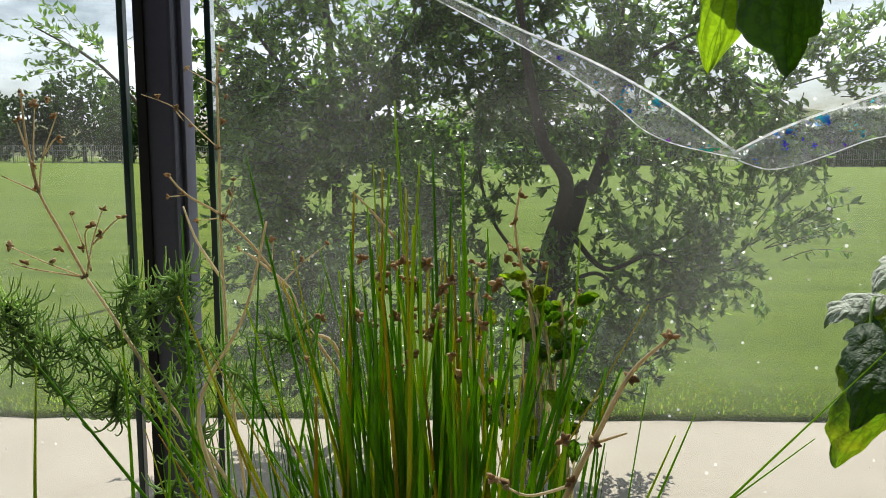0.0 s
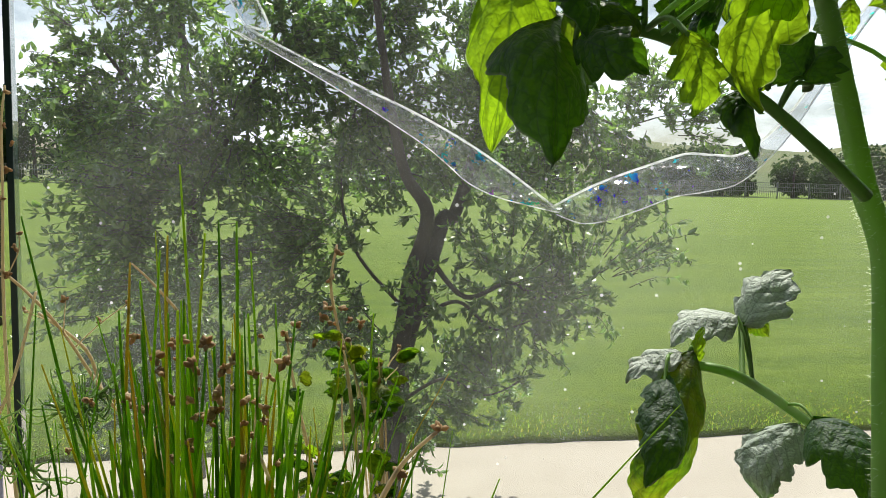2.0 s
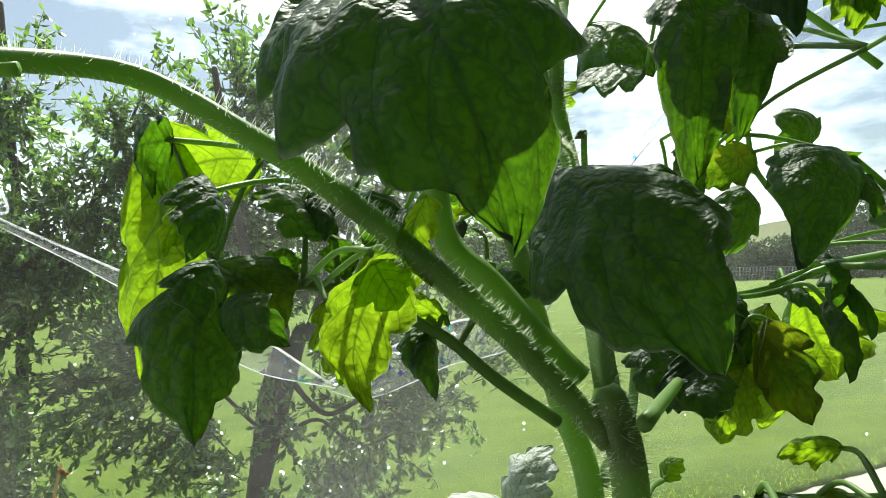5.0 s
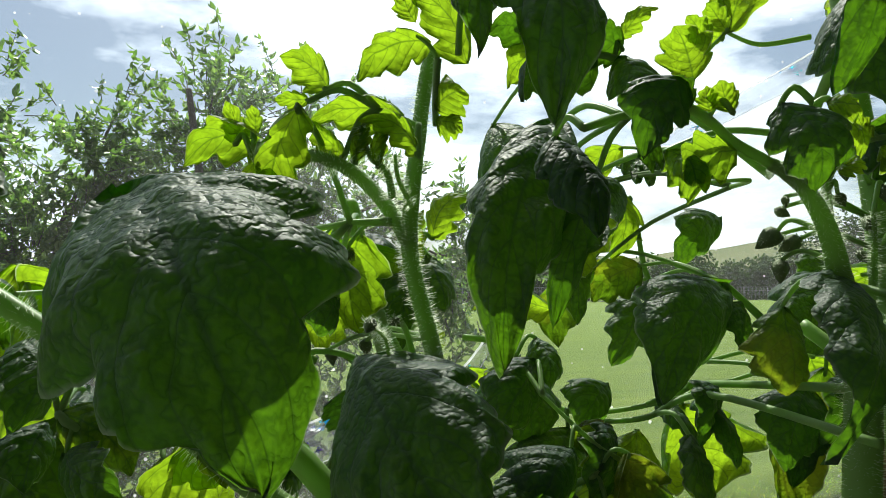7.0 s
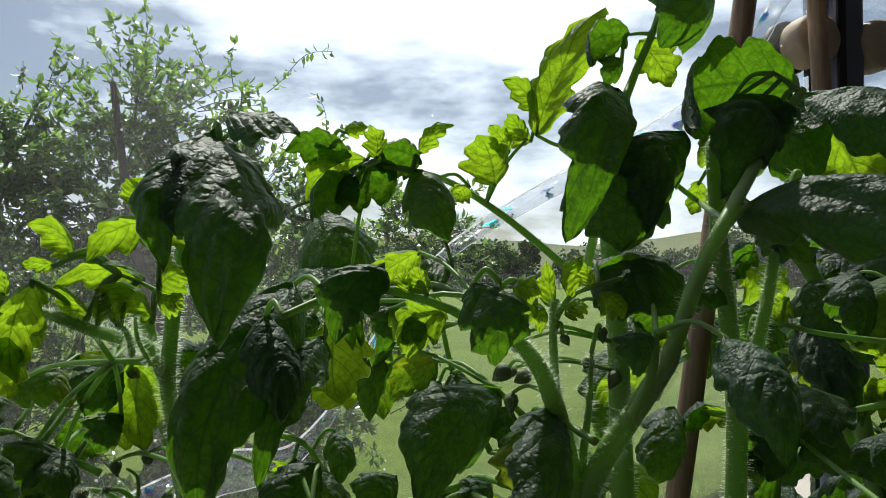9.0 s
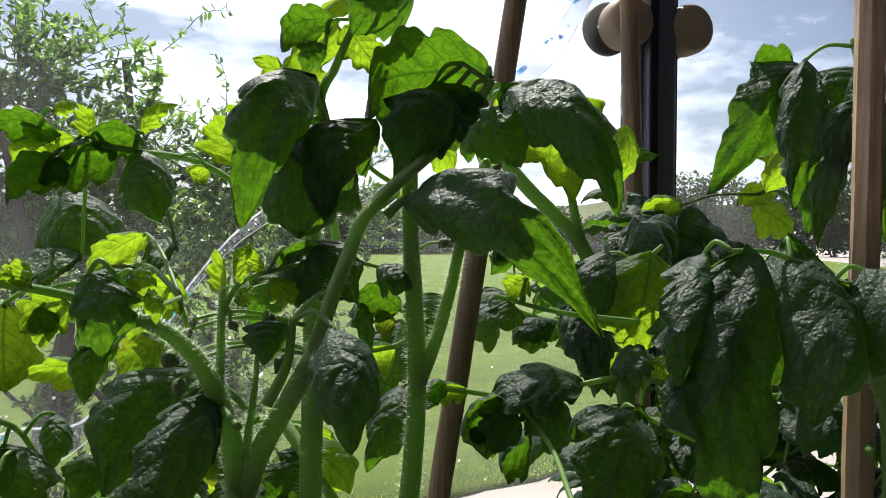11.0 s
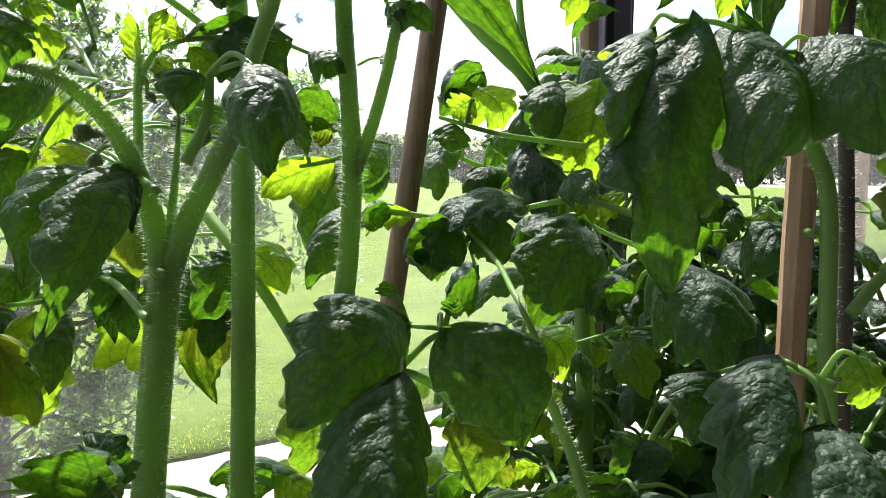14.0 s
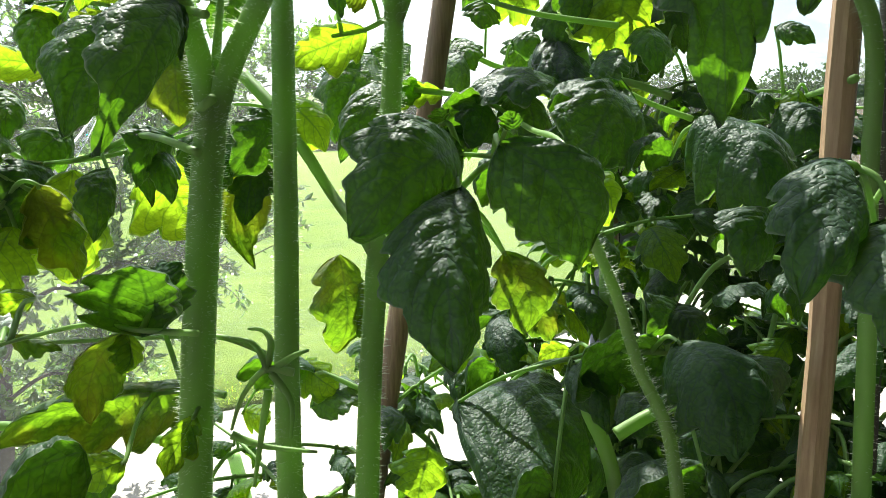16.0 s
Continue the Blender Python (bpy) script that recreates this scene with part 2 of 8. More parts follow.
# the dull blade also stands for shaded leaves, the two glowing ones for sunlit leaves
M_LEAF = veined_leaf("tomato_leaf", (0.013, 0.030, 0.018), (0.028, 0.058, 0.034), (0.36, 0.80, 0.02), (0.085, 0.130, 0.090), share=0.235)
M_LEAF_YOUNG_LIT = veined_leaf("young_lit_tomato_leaf", (0.022, 0.060, 0.020), (0.045, 0.105, 0.032), (0.62, 0.88, 0.025), (0.13, 0.22, 0.10), share=0.54, net=0.32)
M_LEAF_YELLOW = veined_leaf("ageing_tomato_leaf", (0.018, 0.044, 0.016), (0.036, 0.078, 0.024), (0.40, 0.68, 0.02), (0.10, 0.17, 0.07), 0.30, 0.38)
# near-white base colour paints the sun's sheen on green leaves
M_LEAF_SHEEN = veined_leaf("sheen_painted_tomato_leaf", (0.46, 0.52, 0.46), (0.74, 0.78, 0.72), (0.20, 0.38, 0.04), (0.12, 0.18, 0.12), share=0.25, net=0.7)
M_STEM = leafy("tomato_stem", [(0.0, (0.170, 0.295, 0.090)), (1.0, (0.265, 0.415, 0.140))], (1.7, 1.8, 0.95), scale=60.0, share=0.36, rough=0.42, bump=0.3)
M_HAIR = leafy("stem_hair", [(0.0, (0.65, 0.72, 0.55)), (1.0, (0.85, 0.88, 0.75))], (1.4, 1.4, 1.4), share=0.6)
M_BUD = surface("flower_bud", [(0.3, (0.06, 0.10, 0.035)), (0.7, (0.15, 0.21, 0.08))], 90.0, 0.6, 0.6, 0.0008)
M_RUSH = leafy("rush_blade", [(0.0, (0.06, 0.14, 0.022)), (0.38, (0.14, 0.26, 0.032)), (0.62, (0.22, 0.33, 0.045)), (0.76, (0.33, 0.32, 0.08)), (0.9, (0.27, 0.17, 0.07))], (2.4, 2.5, 0.9), share=0.52)
M_DRY = leafy("dry_stalk", [(0.0, (0.58, 0.49, 0.35)), (1.0, (0.84, 0.78, 0.65))], (1.3, 1.25, 1.1), share=0.5, rough=0.7)
M_SEED = leafy("seed_head", [(0.0, (0.30, 0.19, 0.09)), (0.5, (0.52, 0.36, 0.20)), (1.0, (0.72, 0.62, 0.46))], (1.3, 1.2, 1.05), share=0.4, rough=0.75)
M_FERN = leafy("needle_leaf", [(0.0, (0.20, 0.30, 0.15)), (1.0, (0.46, 0.55, 0.38))], (1.8, 1.9, 1.1), share=0.5)
M_TREE_LEAF = leafy("tree_leaf", [(0.0, (0.042, 0.092, 0.028)), (0.6, (0.095, 0.175, 0.046)), (1.0, (0.21, 0.31, 0.095))], (2.1, 2.2, 1.2), share=0.34, rough=0.25, spec=1.0)
M_FAR_LEAF = leafy("far_foliage", [(0.0, (0.012, 0.026, 0.010)), (1.0, (0.045, 0.085, 0.025))], (1.5, 1.7, 0.8), scale=0.3, share=0.3, rough=0.8, spec=0.1)
M_BARK = surface("bark", [(0.3, (0.035, 0.030, 0.024)), (0.7, (0.10, 0.085, 0.068))], 14.0, 0.85, 0.9, 0.006)
M_CANE = grained_wood("wooden_cane", (0.24, 0.14, 0.085), (0.44, 0.29, 0.185), (0.58, 0.43, 0.30), (0.17, 0.12, 0.09))
# paler copy of the cane wood: sunlight on the stake is in the colour
M_STAKE_LIT = grained_wood("sunlit_wooden_stake", (0.36, 0.22, 0.13), (0.54, 0.37, 0.23), (0.66, 0.50, 0.35), (0.30, 0.19, 0.125))
M_STEM_OLD = leafy("old_tomato_stem", [(0.0, (0.060, 0.050, 0.045)), (0.5, (0.105, 0.100, 0.070)), (1.0, (0.16, 0.19, 0.10))], (1.2, 1.2, 0.9), scale=60.0, share=0.12, rough=0.5, bump=0.4)
M_POST = surface("dark_grey_metal", [(0.3, (0.125, 0.128, 0.205)), (0.7, (0.180, 0.183, 0.275))], 8.0, 0.36, 0.08, 0.0005, 300.0, spec=0.6)
M_GLASS = glass_pane()
M_GLASS_EDGE = surface("glass_edge", [(0.3, (0.02, 0.055, 0.045)), (0.7, (0.06, 0.13, 0.11))], 5.0, 0.15, 0.05, 0.0005, spec=0.8)
M_FILM = cellophane()
M_KNOB = surface("pale_clamp_pad", [(0.3, (0.34, 0.26, 0.19)), (0.7, (0.48, 0.38, 0.29))], 30.0, 0.6, 0.2, 0.001)
M_BLACK = surface("black_rubber", [(0.3, (0.012, 0.012, 0.014)), (0.7, (0.03, 0.03, 0.032))], 30.0, 0.6, 0.2, 0.001)
M_LAWN = mown_turf("lawn_turf", [(0.3, (0.052, 0.092, 0.006)), (0.7, (0.098, 0.142, 0.013))])
M_PATH = surface("pale_concrete", [(0.3, (0.225, 0.198, 0.172)), (0.7, (0.31, 0.283, 0.252))], 1.6, 0.9, 0.4, 0.004, 90.0, spec=0.2)
M_HILL = surface("hillside", [(0.3, (0.05, 0.075, 0.035)), (0.7, (0.12, 0.12, 0.06))], 0.02, 0.95, 0.3, 1.0, 0.3, spec=0.1)
M_GALV = surface("weathered_steel", [(0.3, (0.11, 0.12, 0.12)), (0.7, (0.22, 0.23, 0.23))], 3.0, 0.5, 0.2, 0.002, metal=0.4)
M_TIMBER = surface("weathered_timber", [(0.3, (0.16, 0.10, 0.06)), (0.7, (0.28, 0.19, 0.12))], 5.0, 0.8, 0.5, 0.002)
M_SOIL = surface("potting_soil", [(0.3, (0.02, 0.014, 0.010)), (0.7, (0.06, 0.042, 0.03))], 18.0, 0.95, 1.0, 0.01, 120.0)
M_PAVING = surface("unseen_dark_floor", [(0.3, (0.045, 0.044, 0.043)), (0.7, (0.085, 0.082, 0.078))], 2.2, 0.8, 0.4, 0.003, 70.0)
M_WALL = surface("unseen_dark_surface", [(0.3, (0.042, 0.040, 0.038)), (0.7, (0.070, 0.066, 0.062))], 1.2, 0.9, 0.4, 0.004, 80.0)


# ---- building helpers ----
def mesh_of(name, bm, mats):
    me = bpy.data.meshes.new(name)
    bm.to_mesh(me)
    bm.free()
    for m in (mats if isinstance(mats, (list, tuple)) else (mats,)):
        me.materials.append(m)
    return me


def part(name, bm, material, parent=None, label="", smooth=True):
    ob = new(name, mesh_of(name, bm, material))
    if smooth:
        for p in ob.data.polygons:
            p.use_smooth = True
    if parent:
        ob.parent = parent
    if label:
        ob["label"] = label
    return ob


def thing(name, place=(0, 0, 0), **tags):
    ob = new(name)
    ob.location = place
    ob.empty_display_size = 0.05
    return tagged(ob, **tags)


def add_box(bm, lo, hi, bevel=0.0):
    lo, hi = Vector(lo), Vector(hi)
    m = Matrix.Translation((lo + hi) / 2) @ Matrix.Diagonal((*(hi - lo), 1))
    made = bmesh.ops.create_cube(bm, size=1, matrix=m)
    if bevel:
        edges = {e for v in made["verts"] for e in v.link_edges}
        bmesh.ops.bevel(bm, geom=list(edges), offset=bevel, segments=2, affect="EDGES", profile=0.5)
    return bm


def smooth_path(points, steps=6):
    """A curve through the points (Catmull-Rom), and along it the fraction from 0 to 1."""
    pts = [Vector(p) for p in points]
    if len(pts) == 2:
        return [pts[0].lerp(pts[1], i / steps) for i in range(steps + 1)]
    out = []
    for i in range(len(pts) - 1):
        a, b, c, d = pts[max(i - 1, 0)], pts[i], pts[i + 1], pts[min(i + 2, len(pts) - 1)]
        for s in range(steps):
            u = s / steps
            out.append(0.5 * (2 * b + (c - a) * u + (2 * a - 5 * b + 4 * c - d) * u * u + (3 * b - a - 3 * c + d) * u ** 3))
    return out + [pts[-1]]


def add_tube(bm, points, r0, r1, sides=8, steps=6, rough=0.0, rnd=None):
    """A tapered tube along a smooth curve, closed at both ends."""
    path = smooth_path(points, steps)
    n, rings = len(path), []
    ref = Vector((0.31, 0.87, 0.38))
    for i, p in enumerate(path):
        t = (path[min(i + 1, n - 1)] - path[max(i - 1, 0)]).normalized()
        a = t.cross(ref).normalized()
        b = t.cross(a)
        r = r0 + (r1 - r0) * i / (n - 1)
        ring = []
        for k in range(sides):
            q = 2 * math.pi * k / sides
            rr = r * (1 + (rnd.uniform(-rough, rough) if rough else 0))
            ring.append(bm.verts.new(p + (a * math.cos(q) + b * math.sin(q)) * rr))
        rings.append(ring)
    for i in range(n - 1):
        for k in range(sides):
            bm.faces.new((rings[i][k], rings[i][(k + 1) % sides], rings[i + 1][(k + 1) % sides], rings[i + 1][k]))
    bm.faces.new(rings[0][::-1])
    cap = [bm.verts.new(path[-1] + (v.co - path[-1]) * 0.6 + (path[-1] - path[-2]).normalized() * r1 * 0.6) for v in rings[-1]]
    for k in range(sides):
        bm.faces.new((rings[-1][k], rings[-1][(k + 1) % sides], cap[(k + 1) % sides], cap[k]))
    bm.faces.new(cap)
    return path


# ---- ground, lawn, distance ----
GROUND = -1.25


def grid_sheet(name, xs, ys, height, material, **tags):
    bm = bmesh.new()
    rows = [[bm.verts.new((x, y, height(x, y))) for x in xs] for y in ys]
    for j in range(len(ys) - 1):
        for i in range(len(xs) - 1):
            bm.faces.new((rows[j][i], rows[j][i + 1], rows[j + 1][i + 1], rows[j + 1][i]))
    return tagged(part(name, bm, material), **tags)


grid_sheet("ground", [-600, -60, -20, -8, 0, 8, 20, 60, 600], [-60, -8, 0, 8, 40, 120, 900], lambda x, y: GROUND, M_PATH,
           label="pale sandy concrete path between terrace and lawn", category="path", kind="structure")


def lawn_edge(x):
    return 3.36 + (0.19 * max(x - 3.0, 0) + 0.006 * max(x - 3.0, 0) ** 2)


bm = bmesh.new()
r = random.Random(5)
xs = [-90 + i * 3 for i in range(28)] + [-6 + i * 0.12 for i in range(150)] + [12 + i * 2.5 for i in range(1, 40)]
near = []
for x in xs:
    wob = r.uniform(-0.012, 0.012)
    near.append([bm.verts.new((x, lawn_edge(x) + wob, GROUND)), bm.verts.new((x, lawn_edge(x) + wob + 0.015, GROUND + 0.035)),
                 bm.verts.new((x, lawn_edge(x) + 0.6, GROUND + 0.04)), bm.verts.new((x, lawn_edge(x) + 6, GROUND + 0.04)),
                 bm.verts.new((x * 1.2, 160, GROUND + 0.05))])
for a, b in zip(near, near[1:]):
    for i in range(4):
        bm.faces.new((a[i], b[i], b[i + 1], a[i + 1]))
tagged(part("lawn", bm, M_LAWN), label="mown green lawn with a cut edge along the path", category="lawn", kind="structure")

# short grass along the cut edge, where single blades break the line
bm = bmesh.new()
r = random.Random(8)
for i in range(9000):
    x = r.uniform(-2.6, 5.5)
    y = lawn_edge(x) + abs(r.gauss(0, 0.35))
    h, a, w = r.uniform(0.012, 0.028), r.uniform(0, math.pi), 0.0022
    dx, dy = math.cos(a) * w, math.sin(a) * w
    lean = r.uniform(-0.015, 0.015), r.uniform(-0.02, 0.012)
    z = GROUND + 0.03
    bm.faces.new([bm.verts.new(v) for v in ((x - dx, y - dy, z), (x + dx, y + dy, z), (x + lean[0], y + lean[1], z + h))])
tagged(part("grass", bm, M_RUSH), label="short grass blades along the lawn edge", category="grass", kind="stuff")

# hills behind everything
grid_sheet("hills", [-420 + i * 12 for i in range(90)], [150, 170, 200, 240, 290, 350],
           lambda x, y: GROUND - 1 + (y - 150) * 0.09 * (0.55 + 0.9 * noise.noise(Vector((x * 0.006, 3.1, 0.4)))) + 2.0 * noise.noise(Vector((x * 0.03, y * 0.02, 0))) + max(0, x - 60) * 0.035 * (y - 150) / 150,
           M_HILL, label="low green and brown hills in the distance", category="hill", kind="structure")


def far_tree(place, height, width, seed):
    r = random.Random(seed)
    t = thing("far_tree", place, label="dark leafy tree in a distant hedgerow line", category="tree", group="far trees")
    bm = bmesh.new()
    add_tube(bm, [(0, 0, 0), (r.uniform(-.2, .2), 0, height * 0.4), (r.uniform(-.4, .4), 0, height * 0.75)], 0.25, 0.08, 6, 3)
    part("trunk", bm, M_BARK, t)
    bm = bmesh.new()
    lumps = [(Vector((r.uniform(-.36, .36) * width, r.uniform(-.3, .3) * width, height * r.uniform(0.10, 0.85))), r.uniform(0.16, 0.30) * width) for _ in range(15)]
    for c, rad in lumps:
        for _ in range(95):
            d = Vector((r.gauss(0, 1), r.gauss(0, 1), r.gauss(0, 1))).normalized() * rad * r.uniform(0.55, 1.08)
            p = c + d
            s = r.uniform(0.18, 0.42)
            u = Vector((r.gauss(0, 1), r.gauss(0, 1), r.gauss(0, 1))).normalized()
            v = u.cross(Vector((r.gauss(0, 1), r.gauss(0, 1), r.gauss(0, 1)))).normalized()
            bm.faces.new([bm.verts.new(p + q) for q in (-u * s, v * s * 0.6, u * s, -v * s * 0.6)])
    part("crown", bm, M_FAR_LEAF, t, smooth=False)


r = random.Random(21)
for i in range(84):
    x = -98 + i * 2.6 + r.uniform(-1.2, 1.2)
    y = 84 + r.uniform(-3, 9)
    tall = 9.5 if x < -22 else (5.2 if x < 20 else 6.4)
    far_tree((x, y, GROUND), tall * r.uniform(0.7, 1.2), r.uniform(4.5, 7.5), 100 + i)

for i in range(17):
    a = radians(47 + i * 1.2)
    far_tree((118 * math.sin(a), 118 * math.cos(a), GROUND), r.uniform(9, 14), r.uniform(7, 10), 300 + i)

# field fence before the far trees
fence = thing("fence", (0, 76, GROUND), label="grey wire mesh fence with posts along the far field side", category="fence")
for i in range(44):
    bm = bmesh.new()
    add_box(bm, (-88 + i * 4 - 0.05, -0.05, 0), (-88 + i * 4 + 0.05, 0.05, 1.9), 0.01)
    part("post", bm, M_GALV, fence)
for z in (0.15, 0.9, 1.35, 1.85):
    bm = bmesh.new()
    add_box(bm, (-88, -0.02, z - 0.025), (86, 0.02, z + 0.025))
    part("rail", bm, M_GALV, fence)
for j in range(5):
    bm = bmesh.new()
    for i in range(150):
        x = -88 + (j * 150 + i) * 0.23
        add_box(bm, (x - 0.012, -0.012, 0.15), (x + 0.012, 0.012, 1.85))
    part("wire_mesh", bm, M_GALV, fence)

# stakes along the far stretch of the path
for x, y, h in ((10.6, 5.1, 1.75), (13.4, 6.6, 1.7)):
    s = thing("timber_stake", (x, y, GROUND), label="square brown timber stake standing beside the path", category="post", group="stakes by the path")
    bm = bmesh.new()
    add_box(bm, (-0.06, -0.06, 0), (0.06, 0.06, h), 0.012)
    part("shaft", bm, M_TIMBER, s)

# unseen dark floor under the planters, added to weaken light bounced from below
bm = bmesh.new()
add_box(bm, (-7, -1.44, GROUND - 0.02), (8, 0.95, GROUND + 0.012), 0.004)
tagged(part("floor", bm, M_PAVING, smooth=False), label="dark grey floor added out of view to weaken bounced light", category="paving", kind="structure")

# unseen wall added behind the camera closes the place and cuts fill light
bm = bmesh.new()
add_box(bm, (-7, -1.75, GROUND), (8, -1.45, 2.448), 0.01)
tagged(part("wall_south", bm, M_WALL, smooth=False), label="plain dark grey wall added out of view behind the camera", category="wall", kind="structure")
# side wall added out of view, blocks sky light from the right
bm = bmesh.new()
add_box(bm, (1.25, -1.447, GROUND), (1.55, 0.02, 2.448), 0.01)
tagged(part("wall_east", bm, M_WALL, smooth=False), label="plain dark grey wall added out of view to shade the right side", category="wall", kind="structure")

# slab added above and behind the walker, unseen, keeps sky light off near leaf faces
bm = bmesh.new()
add_box(bm, (-7, -1.75, 2.452), (8, 0.2, 2.6), 0.01)
tagged(part("ceiling", bm, M_WALL, smooth=False), label="plain dark grey slab added overhead out of view to block sky light", category="ceiling", kind="structure")

# ---- the tree beyond the glass ----
TREE_TOP = (0.35, 2.8, GROUND)
tree = thing("tree", TREE_TOP, label="leafy dark green tree with several leaning trunks beside the path", category="tree")
tree_rnd = random.Random(77)
bm_leaf, bm_twig = bmesh.new(), bmesh.new()
limb_points = []


def local(p):
    return Vector(p) - Vector(TREE_TOP)


def limb(r0, r1, *points):
    bm = bmesh.new()
    path = add_tube(bm, [local(p) for p in points], r0 * 0.8, r1 * 0.7, 12, 7, 0.05, tree_rnd)
    limb_points.extend(path)
    part("limb", bm, M_BARK, tree)


def tree_leaf(bm, p, way, side, size):
    """A small pointed oval leaf, folded along its rib."""
    up = way.cross(side).normalized()
    w = size * 0.21
    a = p + way * size * 0.35
    b = p + way * size * 0.7
    tip = p + way * size - up * size * 0.12
    v = [bm.verts.new(q) for q in (p, a + side * w + up * w * .35, b + side * w * .8 + up * w * .25, tip, b - side * w * .8 + up * w * .25, a - side * w + up * w * .35, a, b)]
    for f in ((0, 1, 6), (1, 2, 7, 6), (2, 3, 7), (0, 6, 5), (6, 7, 4, 5), (7, 3, 4)):
        bm.faces.new([v[i] for i in f])


def twig(bm_t, bm_l, start, end, leaves, rnd, size):
    mid = start.lerp(end, 0.5) + Vector((rnd.uniform(-.06, .06), rnd.uniform(-.06, .06), rnd.uniform(-.02, .09))) * (end - start).length * 1.5
    path = smooth_path([start, mid, end], 4)
    add_tube(bm_t, [start, mid, end], 0.0024, 0.0008, 3, 3)
    for i in range(leaves):
        u = 0.18 + 0.82 * (i + rnd.random()) / leaves
        k = min(int(u * (len(path) - 1)), len(path) - 2)
        p = path[k].lerp(path[k + 1], u * (len(path) - 1) - k)
        t = (path[k + 1] - path[k]).normalized()
        way = (t * 0.6 + Vector((rnd.gauss(0, .7), rnd.gauss(0, .7), rnd.gauss(-0.25, .6)))).normalized()
        side = way.cross(Vector((rnd.gauss(0, .5), rnd.gauss(0, .5), 1))).normalized()
        tree_leaf(bm_l, p, way, side, size * rnd.uniform(0.65, 1.25))


def clump(centre, radius, count):
    """Leafy twigs that fill a loose ball, rising from the limb nearest to it."""
    c = local(centre)
    near = sorted(limb_points, key=lambda q: (q - c).length)[:5]
    for _ in range(int(count * 0.7)):
        d = Vector((tree_rnd.gauss(0, 1), tree_rnd.gauss(0, 1), tree_rnd.gauss(0, 1))).normalized()
        end = c + d * radius * tree_rnd.uniform(0.3, 1.2)
        start = tree_rnd.choice(near).lerp(end, tree_rnd.uniform(0.35, 0.75))
        if (end - start).length > 0.34:
            start = end + (start - end).normalized() * 0.34
        twig(bm_twig, bm_leaf, start, end, tree_rnd.randint(14, 24), tree_rnd, 0.039)


limb(0.075, 0.055, (0.30, 2.73, -1.27), (0.34, 2.73, -0.96), (0.36, 2.74, -0.66))
limb(0.050, 0.018, (0.36, 2.74, -0.66), (0.45, 2.78, -0.38), (0.53, 2.83, -0.14), (0.59, 2.91, -0.12), (0.68, 2.95, 0.16), (0.70, 2.99, 0.47), (0.67, 3.04, 0.87))
limb(0.045, 0.015, (0.36, 2.74, -0.66), (0.39, 2.70, -0.36), (0.44, 2.64, -0.11), (0.35, 2.63, 0.05), (0.28, 2.62, 0.37), (0.22, 2.62, 0.80))
limb(0.015, 0.003, (0.48, 2.78, -0.29), (0.60, 2.70, -0.42), (0.76, 2.66, -0.36), (0.88, 2.64, -0.42), (1.02, 2.63, -0.38))
limb(0.012, 0.003, (0.42, 2.74, -0.52), (0.56, 2.66, -0.43), (0.70, 2.62, -0.53), (0.86, 2.57, -0.47))
limb(0.040, 0.016, (-0.41, 3.12, -1.53), (-0.44, 3.14, -1.08), (-0.45, 3.16, -0.67), (-0.46, 3.19, -0.22), (-0.47, 3.21, 0.23), (-0.51, 3.24, 0.69), (-0.55, 3.27, 1.18))
limb(0.020, 0.006, (-0.46, 3.19, -0.17), (-0.31, 3.11, 0.16), (-0.15, 3.03, 0.49), (-0.02, 3.01, 0.80))
limb(0.010, 0.003, (0.36, 2.81, -0.46), (0.19, 2.86, -0.25), (0.14, 2.89, 0.05), (0.24, 2.87, 0.44), (0.33, 2.86, 0.74))
limb(0.016, 0.005, (0.68, 2.96, 0.27), (0.85, 2.88, 0.41), (1.06, 2.89, 0.50))
limb(0.020, 0.005, (-0.47, 3.21, 0.17), (-0.67, 3.22, 0.34), (-0.87, 3.28, 0.59))
limb(0.010, 0.002, (0.36, 2.70, -0.82), (0.50, 2.58, -0.70), (0.64, 2.50, -0.74), (0.76, 2.46, -0.68))
limb(0.012, 0.003, (0.85, 2.88, 0.41), (1.05, 2.90, 0.36), (1.25, 2.90, 0.26), (1.45, 2.91, 0.30))
clump((0.33, 2.58, -0.80), 0.20, 30)
clump((0.42, 2.62, -0.42), 0.18, 30)
clump((0.18, 2.70, -0.62), 0.24, 45)
clump((0.66, 2.52, -0.62), 0.20, 45)
clump((-0.66, 2.88, -0.03), 0.30, 134)
clump((-0.40, 2.90, 0.16), 0.29, 115)
clump((-0.17, 3.13, 0.17), 0.27, 66)
clump((-0.61, 3.10, -0.47), 0.33, 134)
clump((-0.24, 2.76, -0.31), 0.30, 134)
clump((-0.72, 3.04, -0.84), 0.25, 66)
clump((-0.37, 2.97, -0.84), 0.28, 100)
clump((-0.11, 2.80, 0.62), 0.24, 40)
clump((-0.48, 3.20, 0.77), 0.34, 93)
clump((0.10, 2.71, 0.37), 0.22, 40)
clump((0.72, 2.66, -0.31), 0.23, 85)
clump((0.94, 2.66, -0.36), 0.18, 47)
clump((0.87, 2.63, -0.52), 0.17, 37)
clump((0.61, 2.77, -0.77), 0.24, 78)
clump((0.47, 2.87, -0.97), 0.20, 44)
clump((0.04, 3.11, -0.69), 0.26, 32)
clump((0.15, 2.76, -0.15), 0.21, 32)
clump((0.42, 2.90, 0.23), 0.31, 115)
clump((0.68, 2.86, 0.50), 0.29, 88)
clump((0.95, 2.57, 0.16), 0.21, 51)
clump((1.15, 2.35, -0.18), 0.12, 6)
clump((1.55, 2.74, -0.32), 0.13, 3)
